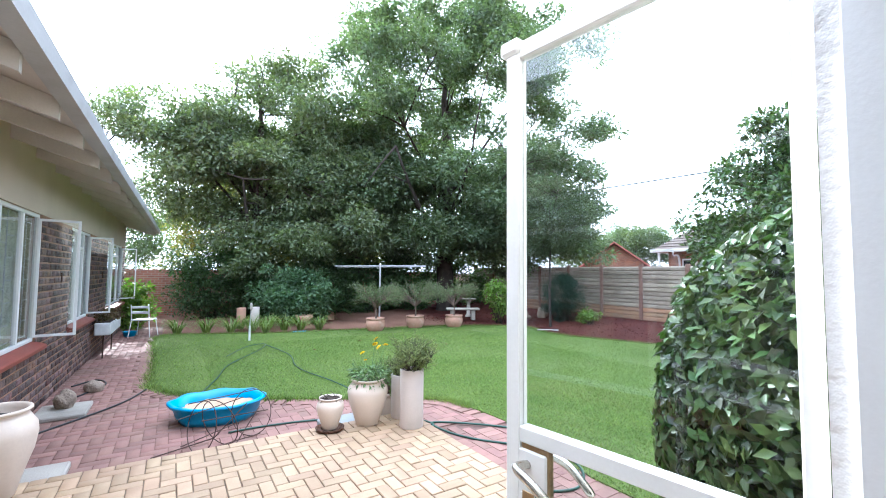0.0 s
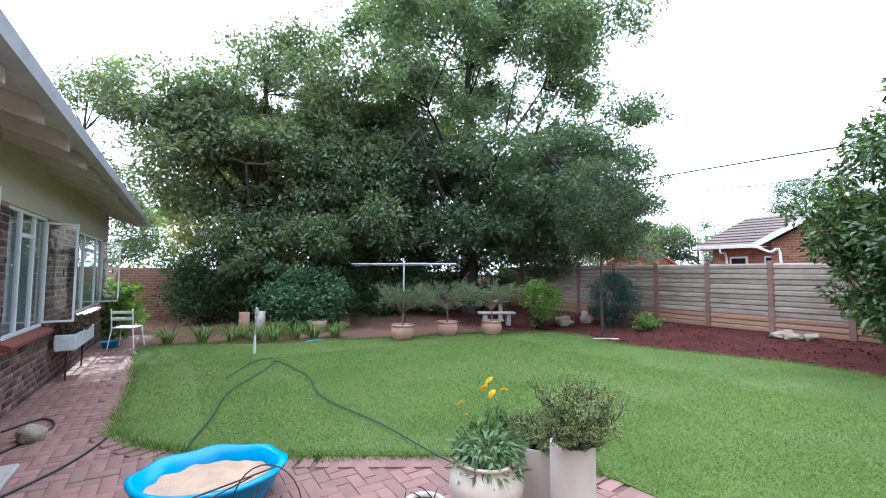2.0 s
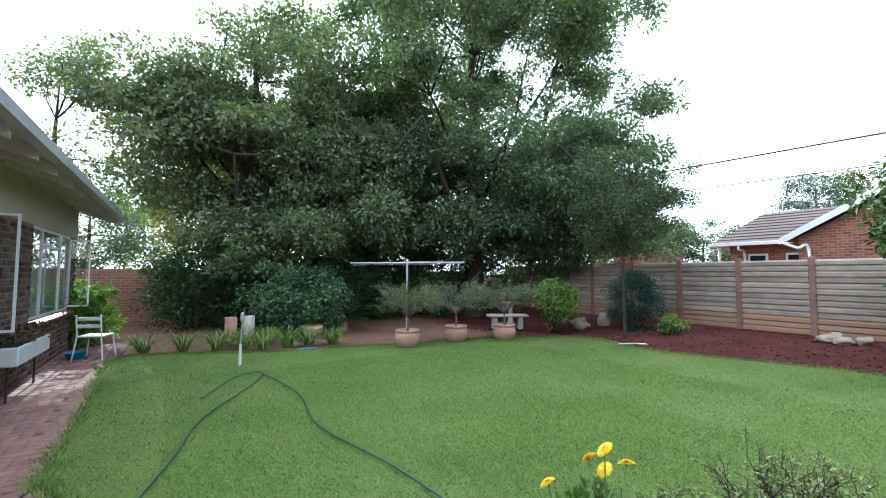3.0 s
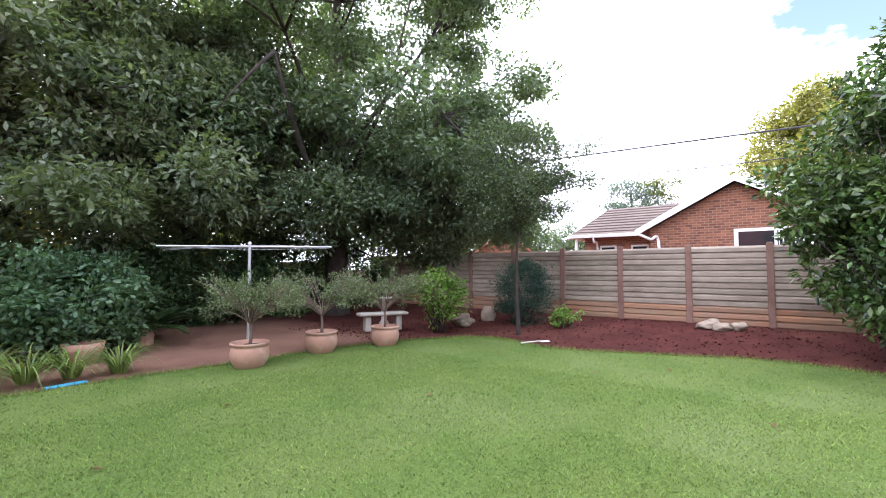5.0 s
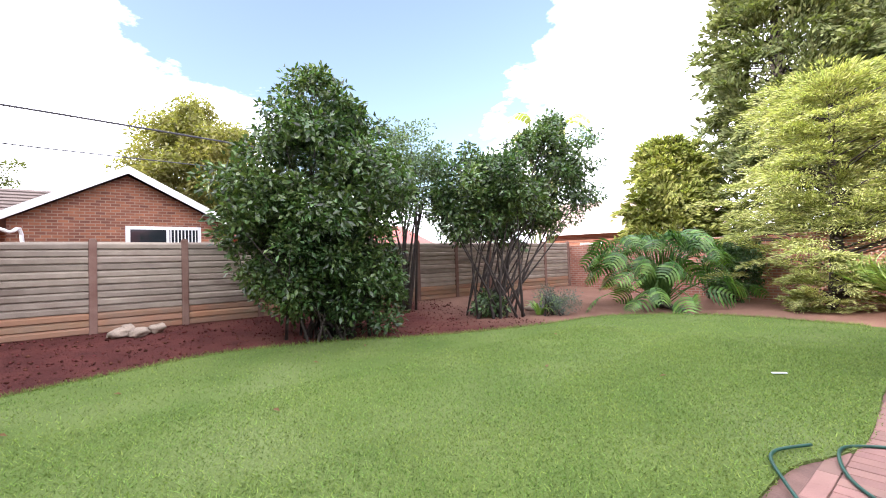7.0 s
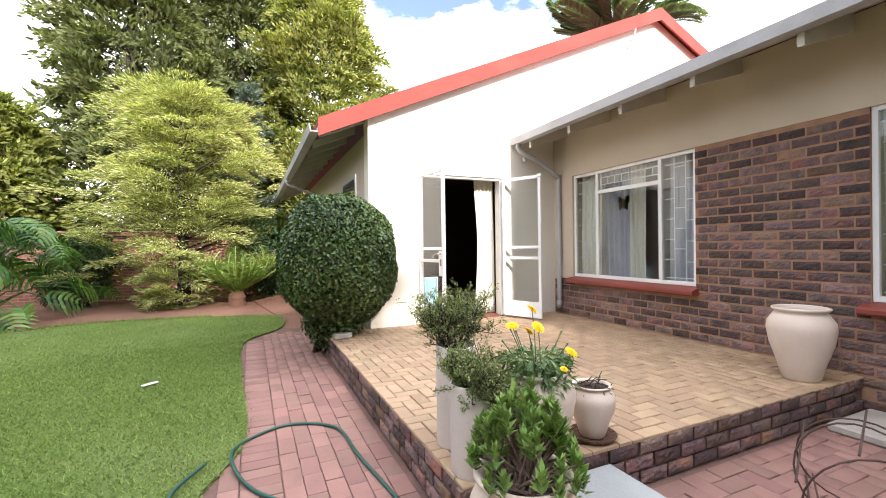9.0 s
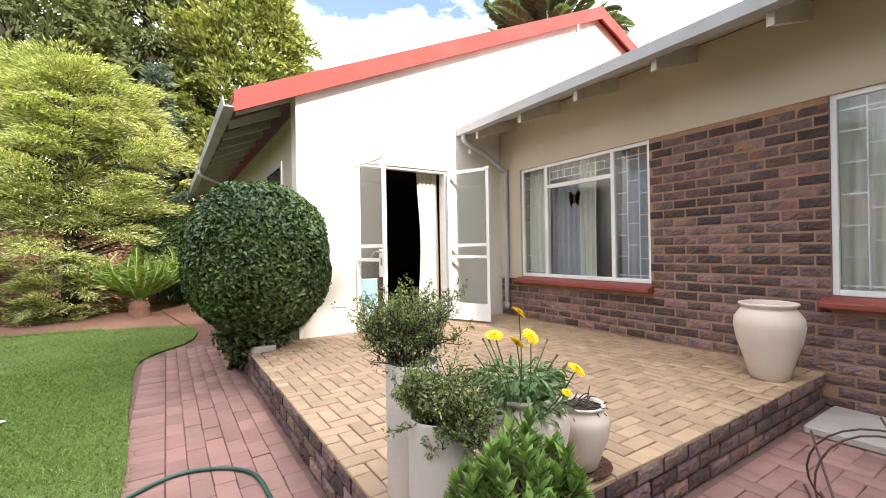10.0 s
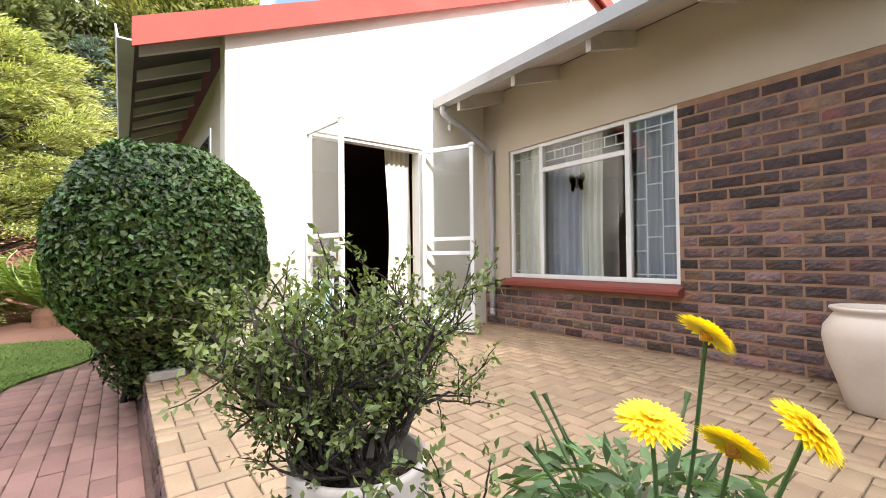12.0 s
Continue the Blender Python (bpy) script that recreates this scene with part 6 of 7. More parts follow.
def strap_plant(at, n, length, mat, label, seed, width=0.025, group=""):
    """A tuft of arching strap leaves."""
    r = np.random.default_rng(seed)
    ob = thing("strap_leaf_plant", at, label, "plant", group)
    vs, fs = [], []
    for k in range(n):
        a, l, lift = 2 * np.pi * r.random(), length * (0.6 + 0.5 * r.random()), 0.9 + 0.5 * r.random()
        t = np.linspace(0, 1, 6)
        rr, z = l * (0.12 + 0.75 * t ** 1.4), l * (lift * t - 0.85 * t ** 2.4) + 0.01
        w = width * (1 - t ** 2.5 * 0.95)
        dx, dy = np.cos(a), np.sin(a)
        p = np.stack([rr * dx, rr * dy, z], 1)
        s = np.array([-dy, dx, 0])
        base = len(vs) * 12
        vs.append(np.concatenate([p + s * w[:, None], p - s * w[:, None]]))
        fs += [(base + i, base + i + 1, base + i + 7, base + i + 6) for i in range(5)]
    fast("leaf_tuft", np.concatenate(vs), fs, mat, ob)
    return ob


for i, (x, y) in enumerate(((1.3, 13.75), (1.9, 13.55), (2.45, 13.5), (2.75, 13.1), (3.3, 13.3), (3.75, 13.2), (4.25, 13.0), (2.2, 14.1), (0.6, 13.9), (3.0, 14.0))):
    strap_plant((x, y, rise(x, y) - 0.03), 90, 0.74, L_STRAP, "tuft of arching green strap leaves along the bed", 100 + i, 0.010, "strap-leaf tufts along the bed")
for i, (x, y) in enumerate(((10.2, -3.0), (9.9, -1.9), (10.9, -3.6))):
    strap_plant((x, y, rise(x, y) - 0.03), 26, 0.7, L_LIME, "upright strap-leaved plant in the bed", 120 + i, 0.03, "strap plants by the shrubs")

# ---- pots and plants on the patio ----


def turned_pot(name, at, profile, mat, label, soil_r, soil_z, category="flower pot", group=""):
    ob = thing(name, at, label, category, group)
    part("pot_body", lathe(profile, 44), mat, ob, smooth=True)
    bm = lathe([(soil_r, soil_z - 0.03), (soil_r, soil_z), (soil_r * 0.5, soil_z + 0.012), (0.005, soil_z + 0.015)], 24)
    for v in bm.verts:
        v.co.z += 0.012 * noise.noise(v.co * 25)
    part("soil", bm, M_POTSOIL, ob, "dark potting soil")
    return ob


def urn(r, h, wall=0.02):
    """Profile of a shouldered urn with a rolled rim."""
    return [(r * 0.52, 0.0), (r * 0.56, 0.01), (r * 0.72, h * 0.25), (r * 0.92, h * 0.50), (r, h * 0.70), (r * 0.97, h * 0.80), (r * 0.80, h * 0.905), (r * 0.74, h * 0.935), (r * 0.80, h * 0.955),
            (r * 0.85, h * 0.975), (r * 0.84, h * 0.995), (r * 0.79, h), (r * 0.72, h * 0.985), (r * 0.69, h * 0.94), (r * 0.66, h * 0.86)]


def cylinder_pot(r, h):
    return [(r * 0.96, 0.0), (r, 0.012), (r, h - 0.008), (r * 0.985, h), (r * 0.90, h), (r * 0.885, h - 0.01), (r * 0.88, h - 0.06)]


turned_pot("urn", (-0.50, 3.93, 0.0), urn(0.222, 0.565), M_POT, "large empty cream urn on the patio by the brick wall", 0.165, 0.50, "urn")
turned_pot("flower_pot", (2.09, 4.00, -0.005), urn(0.195, 0.44), M_POT, "round cream pot with yellow flowers on the patio", 0.128, 0.40)
small = turned_pot("flower_pot", (1.72, 4.0, 0.018), urn(0.125, 0.285), M_POT, "small cream pot with withered plants on a saucer", 0.09, 0.265)
part("saucer", lathe([(0.09, -0.016), (0.115, -0.012), (0.132, 0.012), (0.126, 0.014), (0.11, -0.004), (0.02, -0.005)], 32), M_STUMP, small, "brown clay saucer", True)
turned_pot("flower_pot", (2.42, 3.71, -0.005), cylinder_pot(0.113, 0.545), M_POT_GREY, "tall pale cylindrical pot with a twiggy shrub", 0.100, 0.50)
turned_pot("flower_pot", (2.475, 4.01, -0.005), cylinder_pot(0.115, 0.43), M_POT_GREY, "shorter pale cylindrical pot with a low twiggy shrub", 0.101, 0.385)
turned_pot("flower_pot", (2.46, 4.40, GROUND), [(0.14, 0), (0.15, 0.012), (0.205, 0.12), (0.225, 0.23), (0.22, 0.31), (0.19, 0.375), (0.18, 0.39), (0.19, 0.405), (0.205, 0.42), (0.20, 0.435), (0.18, 0.435), (0.165, 0.41), (0.16, 0.37)],
           M_POT, "wide cream pot with a bushy succulent on the paving", 0.16, 0.385)


def twiggy_shrub(at, height, spread, seed, mat, leaf=0.0145, label="twiggy shrub with tiny grey-green leaves in a tall pot"):
    """Crooked dark twigs that fork at wide angles, with small leaves in tufts along them."""
    r = np.random.default_rng(seed)
    ob = thing("potted_shrub", at, label, "shrub", "twiggy shrubs in tall pots")
    bm, cs, ds = bmesh.new(), [], []

    def grow(p, d, length, radius, depth):
        pts = [p]
        for k in range(4):
            d = (d + Vector(r.normal(size=3)) * 0.22 + Vector((0, 0, 0.09))).normalized()
            p = p + d * length / 4
            pts.append(p)
            n_leaf = (0, 0, 1 if k > 1 else 0, 6 if k > 1 else 2)[depth]
            for q in range(n_leaf):
                cs.append(np.array(pts[-2].lerp(p, r.random())) + r.normal(size=3) * 0.007)
                ds.append(np.array(d) * 0.6 + r.normal(size=3) * 0.9)
        tube(pts, [radius, radius * 0.85, radius * 0.7, radius * 0.6, radius * 0.45], 5, bm)
        if depth < 3:
            for k in range((5, 4, 3)[depth]):
                side = Vector(r.normal(size=3))
                side = (side - d * side.dot(d)).normalized()
                s = 1 + int(r.random() * 3.99)
                grow(pts[s], (d * 0.75 + side * 0.8 + Vector((0, 0, 0.18))).normalized(), length * (0.55 + 0.3 * r.random()), radius * 0.60, depth + 1)

    for k in range(9):
        a = 2 * math.pi * (k + 0.6 * r.random()) / 9
        e = 0.25 + 0.70 * r.random()
        grow(Vector((0.03 * math.cos(a), 0.03 * math.sin(a), -0.03)), Vector((math.cos(a) * e * spread / 0.25, math.sin(a) * e * spread / 0.25, 1.0)).normalized(), height * 0.42, 0.0075, 0)
    part("branchwork", bm, M_BARK, ob)
    c, d = np.array(cs), np.array(ds)
    leaf_mesh("leaves", c, d, np.array([0, 0, 1.0]) + 0.6 * r.normal(size=c.shape), leaf * (0.6 + 0.8 * r.random(len(c))), leaf * 0.6, mat, ob)
    return ob


twiggy_shrub((2.42, 3.71, 0.48), 0.47, 0.19, 130, L_HEATH, 0.0135)
twiggy_shrub((2.475, 4.01, 0.365), 0.32, 0.22, 131, L_HEATH, 0.0145)


def succulent(at, seed):
    """Branching stems that end in rosettes of fleshy leaves."""
    r = np.random.default_rng(seed)
    ob = thing("succulent_plant", at, "bushy green succulent with upright fleshy leaves", "plant")
    bm, cs, ds, ls = bmesh.new(), [], [], []
    for k in range(92):
        a, e = 2 * math.pi * r.random(), 0.235 * r.random() ** 0.6
        t = Vector((math.cos(a) * e, math.sin(a) * e, 0.02 + 0.34 * (1 - (e / 0.26) ** 2) * (0.6 + 0.5 * r.random())))
        limbs(r, (r.normal() * 0.04, r.normal() * 0.04, -0.02), [tuple(t)], 0.008, 0.004, -0.03, 5, bm, 4)
        for j in range(26):
            h = r.random()
            q = 2 * math.pi * r.random()
            tilt = 0.25 + 0.9 * (1 - h)
            cs.append(np.array(t) + [0, 0, -0.07 + 0.075 * h])
            ds.append([math.cos(q) * tilt, math.sin(q) * tilt, 0.8])
            ls.append(0.040 + 0.022 * r.random())
    part("branchwork", bm, M_TWIG, ob)
    c, d, ls = np.array(cs), np.array(ds), np.array(ls)
    leaf_mesh("leaves", c, d, d * [-1, -1, 1] + 0.2 * r.normal(size=c.shape), ls, ls * 0.40, L_SUCCULENT, ob, 0.3)


succulent((2.46, 4.40, 0.13), 133)


def marigold():
    """Soft green leaves, and yellow many-petalled flowers on stalks."""
    r = np.random.default_rng(134)
    ob = thing("flowering_plant", (2.11, 4.01, 0.345), "yellow marigold-like flowers above soft green leaves", "flowers")
    n = 760
    a, e = 2 * np.pi * r.random(n), 0.22 * r.random(n) ** 0.5
    c = np.stack([np.cos(a) * e * 0.8, np.sin(a) * e * 0.8, 0.02 + 0.16 * r.random(n)], 1)
    d = np.stack([np.cos(a), np.sin(a), 0.5 - 1.9 * e / 0.2 * r.random(n)], 1) + 0.4 * r.normal(size=(n, 3))
    leaf_mesh("leaves", c, d, np.array([0, 0, 1.0]) + 0.5 * r.normal(size=c.shape), 0.052 * (0.6 + 0.8 * r.random(n)), 0.019, L_MARIGOLD, ob)
    heads = [(0.125, 0.15, 0.433), (0.235, 0.145, 0.365), (0.175, 0.19, 0.340), (0.158, 0.24, 0.367), (0.06, 0.345, 0.265), (0.09, 0.33, 0.19)]
    stalk = bmesh.new()
    for k, (x, y, z) in enumerate(heads):
        tube(smooth_line([(x * 0.3, y * 0.3, 0.0), (x * 0.6, y * 0.7, z * 0.5), (x, y, z)], 4), 0.0023, 6, stalk)
        rad = 0.034 if k < 5 else 0.02
        cs, ds, ups, ls = [], [], [], []
        tilt = Euler((-0.25 - 0.5 * r.random(), 0.35 * r.normal(), 0.5 * r.normal())).to_matrix()
        for ring, (lift, count, ln) in enumerate(((-0.02, 30, 1.0), (0.05, 28, 0.94), (0.12, 24, 0.80), (0.24, 20, 0.60), (0.5, 14, 0.38))):
            for q in range(count):
                b = 2 * math.pi * (q + 0.5 * ring) / count + 0.06 * r.normal()
                cs.append(Vector((x, y, z)) + tilt @ Vector((0, 0, 0.0014 * ring))), ds.append(tilt @ Vector((math.cos(b), math.sin(b), lift - 0.06))), ups.append(tilt @ Vector((0, 0, 1))), ls.append(rad * ln)
        f = leaf_mesh("flower_head", np.array(cs), np.array(ds), np.array(ups, float), np.array(ls), rad * 0.34, M_YELLOW, ob, 0.1, "yellow flower head")
        part("flower_heart", lathe([(0.006, z - 0.008), (0.006, z + 0.003), (0.004, z + 0.006), (0.001, z + 0.007)], 12), M_ORANGE, f, m=pose(x, y, 0))
    for k in range(9):
        b = 2 * math.pi * r.random()
        t = (0.17 * math.cos(b), 0.17 * math.sin(b), 0.12 + 0.16 * r.random())
        tube(smooth_line([(0.02, 0.0, 0.0), (t[0] * 0.6, t[1] * 0.6, t[2] * 0.6), t], 4), [0.003] * 8 + [0.006], 6, stalk)
    part("branchwork", stalk, L_MARIGOLD, ob)


marigold()
withered = thing("withered_plant", (1.72, 4.0, 0.28), "withered dark plants drooping over the pot rim", "plant")
r_w = np.random.default_rng(135)
bm = bmesh.new()
for k in range(26):
    a = 2 * math.pi * r_w.random()
    limbs(r_w, (0.03 * r_w.normal(), 0.03 * r_w.normal(), 0), [(0.115 * math.cos(a), 0.115 * math.sin(a), 0.03 * r_w.normal() + 0.01)], 0.004, 0.002, 0.25, 4, bm, 4)
part("branchwork", bm, M_POTSOIL, withered)

# ---- terracotta pots with small trees ----


def potted_tree(at, seed, label):
    r = np.random.default_rng(seed)
    pot = turned_pot("flower_pot", at, [(0.19, 0), (0.20, 0.01), (0.265, 0.12), (0.285, 0.22), (0.27, 0.31), (0.25, 0.34), (0.275, 0.355), (0.285, 0.385), (0.27, 0.395), (0.245, 0.385), (0.235, 0.33)], M_TERRA,
                     "round terracotta pot with a rolled rim on the lawn edge", 0.235, 0.33, group="terracotta pots along the lawn edge")
    ob = thing("small_tree", (at[0], at[1], at[2] + 0.32), label, "tree", "small trees in terracotta pots")
    part("trunk", tube([(0, 0, -0.03), (0.03, 0.02, 0.18), (0.02, 0.03, 0.38)], [0.03, 0.024, 0.02], 8), M_TWIG, ob, smooth=True)
    bm, cs, ds = bmesh.new(), [], []
    for k in range(34):
        a = 2 * math.pi * r.random()
        e = 0.72 * (0.35 + 0.65 * r.random() ** 0.6)
        t = Vector((math.cos(a) * e, math.sin(a) * e, 0.62 + 0.42 * r.random()))
        fork = Vector((0.02, 0.03, 0.36)).lerp(t, 0.45) + Vector((0, 0, 0.06))
        limbs(r, (0.02, 0.03, 0.34), [tuple(fork)], 0.011, 0.006, 0.02, 5, bm, 4)
        for j in range(5):
            q = t + Vector(r.normal(size=3) * [0.12, 0.12, 0.11])
            limbs(r, fork, [tuple(q)], 0.005, 0.002, 0.04, 4, bm, 4)
            for i in range(26):
                s = 0.55 + 0.5 * r.random()
                cs.append(np.array(fork.lerp(q, s)) + r.normal(size=3) * 0.03)
                ds.append(np.array(q - fork) + r.normal(size=3) * 0.35)
    part("branchwork", bm, M_TWIG, ob)
    c = np.array(cs)
    leaf_mesh("crown", c, np.array(ds), np.array([0, 0, 1.0]) + 0.6 * r.normal(size=c.shape), 0.05 * (0.6 + 0.7 * r.random(len(c))), 0.02, L_OLIVE, ob)


for i, (x, y) in enumerate(((5.55, 11.78), (6.93, 11.86), (8.13, 11.46))):
    potted_tree((x, y, rise(x, y) - 0.01), 140 + i, "small open-branched tree with grey-green leaves in a pot")

# ---- garden furniture and fixtures ----
line_pole = thing("clothes_line", (6.42, 13.45, -0.3), "T-shaped galvanised washing line with wires", "washing line", turn=-32)
part("pole", tube([(0, 0, -0.1), (0, 0, 2.02)], 0.028, 10), M_STEEL, line_pole)
part("cross_bar", tube([(-1.55, 0, 1.96), (1.55, 0, 1.99)], 0.020, 8), M_STEEL, line_pole)
for k in range(4):
    part("wire", tube(smooth_line([(-1.5, 0.02 + 0.05 * k, 1.95 - 0.02 * k), (0, 0.02 + 0.05 * k, 1.92 + 0.03 * k), (1.5, 0.02 + 0.05 * k, 1.96 + 0.012 * k)], 4), 0.004, 4), M_STEEL, line_pole)
part("cap", lathe([(0.03, 2.02), (0.034, 2.05), (0.01, 2.07)], 10), M_WHITE, line_pole)

bench = thing("garden_bench", (9.45, 12.85, -0.24), "weathered concrete garden bench on block legs", "bench", turn=-28)
part("seat", box(-0.6, -0.19, 0.36, 0.6, 0.19, 0.43, 0.02), M_CONC, bench)
for x in (-0.38, 0.38):
    part("leg", box(x - 0.07, -0.13, 0, x + 0.07, 0.13, 0.36, 0.015), M_CONC, bench)
bath = thing("bird_bath", (10.25, 13.6, -0.24), "small concrete bird bath on a pedestal", "bird bath")
part("pedestal", lathe([(0.13, 0), (0.13, 0.05), (0.075, 0.12), (0.07, 0.55), (0.11, 0.62), (0.11, 0.64), (0.02, 0.65)], 16), M_CONC, bath, smooth=True)
part("basin", lathe([(0.08, 0.64), (0.28, 0.68), (0.30, 0.72), (0.27, 0.72), (0.05, 0.685)], 24), M_CONC, bath, smooth=True)

for i, (x, y, s) in enumerate(((12.85, 6.5, (0.15, 0.2, 0.09)), (12.75, 6.2, (0.14, 0.2, 0.10)), (12.9, 5.92, (0.15, 0.14, 0.10)), (12.95, 6.35, (0.10, 0.12, 0.13)), (12.1, 11.5, (0.2, 0.24, 0.26)), (11.6, 12.0, (0.28, 0.3, 0.16)), (11.3, 11.75, (0.22, 0.2, 0.12)), (10.6, -2.6, (0.25, 0.3, 0.13)))):
    tagged(part("rock", rock(s, i + 1), M_STONE, None, smooth=True, m=pose(x, y, rise(x, y) + s[2] * 0.35, 0, 0, 37 * i)), "weathered pale brown rock half sunk in the bed", "rock", "rocks in the bed")

spade = thing("garden_spade", (9.85, 9.1, -0.22), "pale weathered garden trowel lying on the soil", "spade", turn=-35)
part("shaft", tube([(-0.28, 0, 0.02), (0.14, 0, 0.035)], 0.014, 8), M_ROOF_WHITE, spade)
part("blade", box(0.14, -0.06, 0.02, 0.34, 0.06, 0.032, 0.005), M_WASTE, spade)

sprinkler = thing("sprinkler_stake", (2.1, 11.55, -0.3), "white sprinkler stake standing in the lawn", "sprinkler")
part("stake", tube([(0, 0, -0.05), (0, 0, 0.42)], [0.03, 0.022], 8), M_WASTE, sprinkler)
part("riser", tube([(0, 0, 0.42), (0.02, 0, 0.80)], 0.012, 8), M_STEEL, sprinkler)
part("nozzle", lathe([(0.018, 0.80), (0.035, 0.84), (0.03, 0.95), (0.012, 0.98)], 10), M_CONC, sprinkler, m=pose(0.02, 0, 0))
for x, y, mat, label in ((2.25, 14.3, M_TERRA, "tall terracotta pipe pot in the back bed"), (2.65, 14.4, M_POT_GREY, "tall pale pipe pot in the back bed")):
    turned_pot("pipe_pot", (x, y, -0.27), cylinder_pot(0.13, 0.62), mat, label, 0.11, 0.57)
turned_pot("flower_pot", (4.1, 14.2, -0.27), [(0.16, 0), (0.17, 0.01), (0.26, 0.2), (0.28, 0.33), (0.25, 0.33), (0.24, 0.28)], M_TERRA, "wide terracotta bowl in the back bed", 0.23, 0.27)
tagged(part("loose_paver", box(-0.11, -0.055, 0, 0.11, 0.055, 0.06, 0.008), M_CONC, m=pose(2.47, 0.68, 0.0, 0, 0, 12)), "loose pale paver lying on the patio corner", "paver")
tray = tagged(part("plastic_tray", box(-0.22, -0.05, 0, 0.22, 0.05, 0.03, 0.01), M_BLUE, m=pose(3.6, 12.72, -0.28, 0, 0, 5)), "flat blue plastic tray on the bed edge", "tray")

# paddling pool used as a sand pit
pool = thing("paddling_pool", (0.95, 5.78, GROUND), "turquoise plastic shell pool filled with sand", "pool", turn=-10)


def shell_pool():
    n = 64
    bm = bmesh.new()

    def rim(k, scale, z):
        a = 2 * math.pi * k / n
        lobe = 1 + 0.02 * math.cos(8 * a)
        return bm.verts.new((0.485 * scale * lobe * math.cos(a), 0.41 * scale * lobe * math.sin(a), z + 0.006 * math.cos(8 * a) * (z > 0.1)))

    rings = [[rim(k, s, z) for k in range(n)] for s, z in ((0.80, 0.0), (0.88, 0.06), (0.97, 0.19), (1.06, 0.20), (1.06, 0.225), (0.95, 0.225), (0.88, 0.14), (0.84, 0.09))]
    for a, b in zip(rings, rings[1:]):
        for k in range(n):
            bm.faces.new((a[k], a[(k + 1) % n], b[(k + 1) % n], b[k]))
    bm.faces.new(rings[0][::-1])
    return bm


part("shell", shell_pool(), M_BLUE, pool, smooth=True)
bm = bmesh.new()
bmesh.ops.create_grid(bm, x_segments=20, y_segments=20, size=1.0)
for v in bm.verts:
    x, y = v.co.x, v.co.y
    v.co = Vector((x * math.sqrt(1 - y * y / 2) * 0.42, y * math.sqrt(1 - x * x / 2) * 0.355, 0.125 + 0.03 * noise.noise(Vector((x * 3, y * 3, 0)))))
part("sand", bm, M_SANDBOX, pool, "damp play sand", True)

stand = thing("wire_stand", (0.93, 4.85, GROUND), "rusty dark wire plant stand lying on the paving", "wire stand", turn=25)
for k, (x, tilt) in enumerate(((-0.28, 12), (0.0, -14), (0.26, 8))):
    pts = [(0.0, 0.235 * math.cos(t), 0.245 + 0.235 * math.sin(t)) for t in np.linspace(0, 2 * math.pi, 25)]
    part("hoop", tube(pts, 0.0045, 6), M_DARKWIRE, stand, smooth=True, m=pose(x, 0, 0, 0, tilt, 10 * k))
for a in (-0.9, 0.2, 1.4, 2.6, 3.9):
    part("rod", tube([(-0.34, 0.235 * math.cos(a), 0.245 + 0.235 * math.sin(a)), (0.32, 0.235 * math.cos(a + 0.3), 0.245 + 0.235 * math.sin(a + 0.3))], 0.005, 5), M_DARKWIRE, stand)
part("leg", tube([(-0.55, -0.20, 0.008), (0.0, -0.18, 0.03), (0.35, -0.05, 0.30)], 0.006, 5), M_DARKWIRE, stand)
part("leg", tube([(-0.55, 0.24, 0.008), (0.0, 0.18, 0.03), (0.3, 0.1, 0.32)], 0.006, 5), M_DARKWIRE, stand)

step = thing("step_slab", (1.99, 4.35, GROUND), "grey slab step laid against the patio edge", "step")
part("slab", box(-0.235, -0.19, 0.14, 0.235, 0.19, 0.20, 0.01), M_SLATE, step)
part("slab_base", box(-0.20, -0.16, 0.0, 0.20, 0.16, 0.14, 0.01), M_CONC, step)
tagged(part("concrete_slab", box(-0.85, 4.20, GROUND, -0.25, 5.0, GROUND + 0.06, 0.012), M_CONC), "pale concrete slab lying on the paving by the wall", "slab")
tagged(part("concrete_slab", box(-0.86, 6.55, GROUND, -0.36, 7.15, GROUND + 0.05, 0.012), M_CONC), "pale concrete slab lying on the paving by the wall", "slab")
tagged(part("garden_ornament", rock((0.10, 0.12, 0.13), 21), M_STONE, None, smooth=True, m=pose(-0.62, 6.95, -0.14, 0, 0, 20)), "small pale stone garden ornament on a slab", "ornament")
tagged(part("stone_ball", rock((0.11, 0.12, 0.10), 23), M_STONE, None, smooth=True, m=pose(-0.45, 7.9, -0.21)), "round mossy stone by the wall", "stone")
tagged(part("stone_ball", rock((0.07, 0.07, 0.06), 25), M_STONE, None, smooth=True, m=pose(0.05, 12.6, -0.25)), "small dark stone on the lawn edge", "stone")

planter = thing("planter_box", tuple(WING @ Vector((0.20, 11.3, 0.0))), "white plastic planter box with reddish plants on a stand", "planter", turn=-1)
bm = box(-0.13, -0.75, 0.20, 0.13, 0.75, 0.44, 0.015)
part("box_body", bm, M_WASTE, planter)
part("soil", box(-0.115, -0.73, 0.44, 0.115, 0.73, 0.45, 0.003), M_POTSOIL, planter)
for y in (-0.6, 0.6):
    part("stand_leg", box(-0.012, y - 0.012, GROUND, 0.012, y + 0.012, 0.20, 0.002), M_DARKWIRE, planter)
r_p = np.random.default_rng(150)
c = np.stack([0.10 * r_p.normal(size=700), 0.72 * (2 * r_p.random(700) - 1), 0.46 + 0.15 * r_p.random(700)], 1)
L_RED = leaf_material("reddish_leaf", (0.12, 0.045, 0.035), (0.08, 0.09, 0.035), 0.6, 0.4, 0.2)
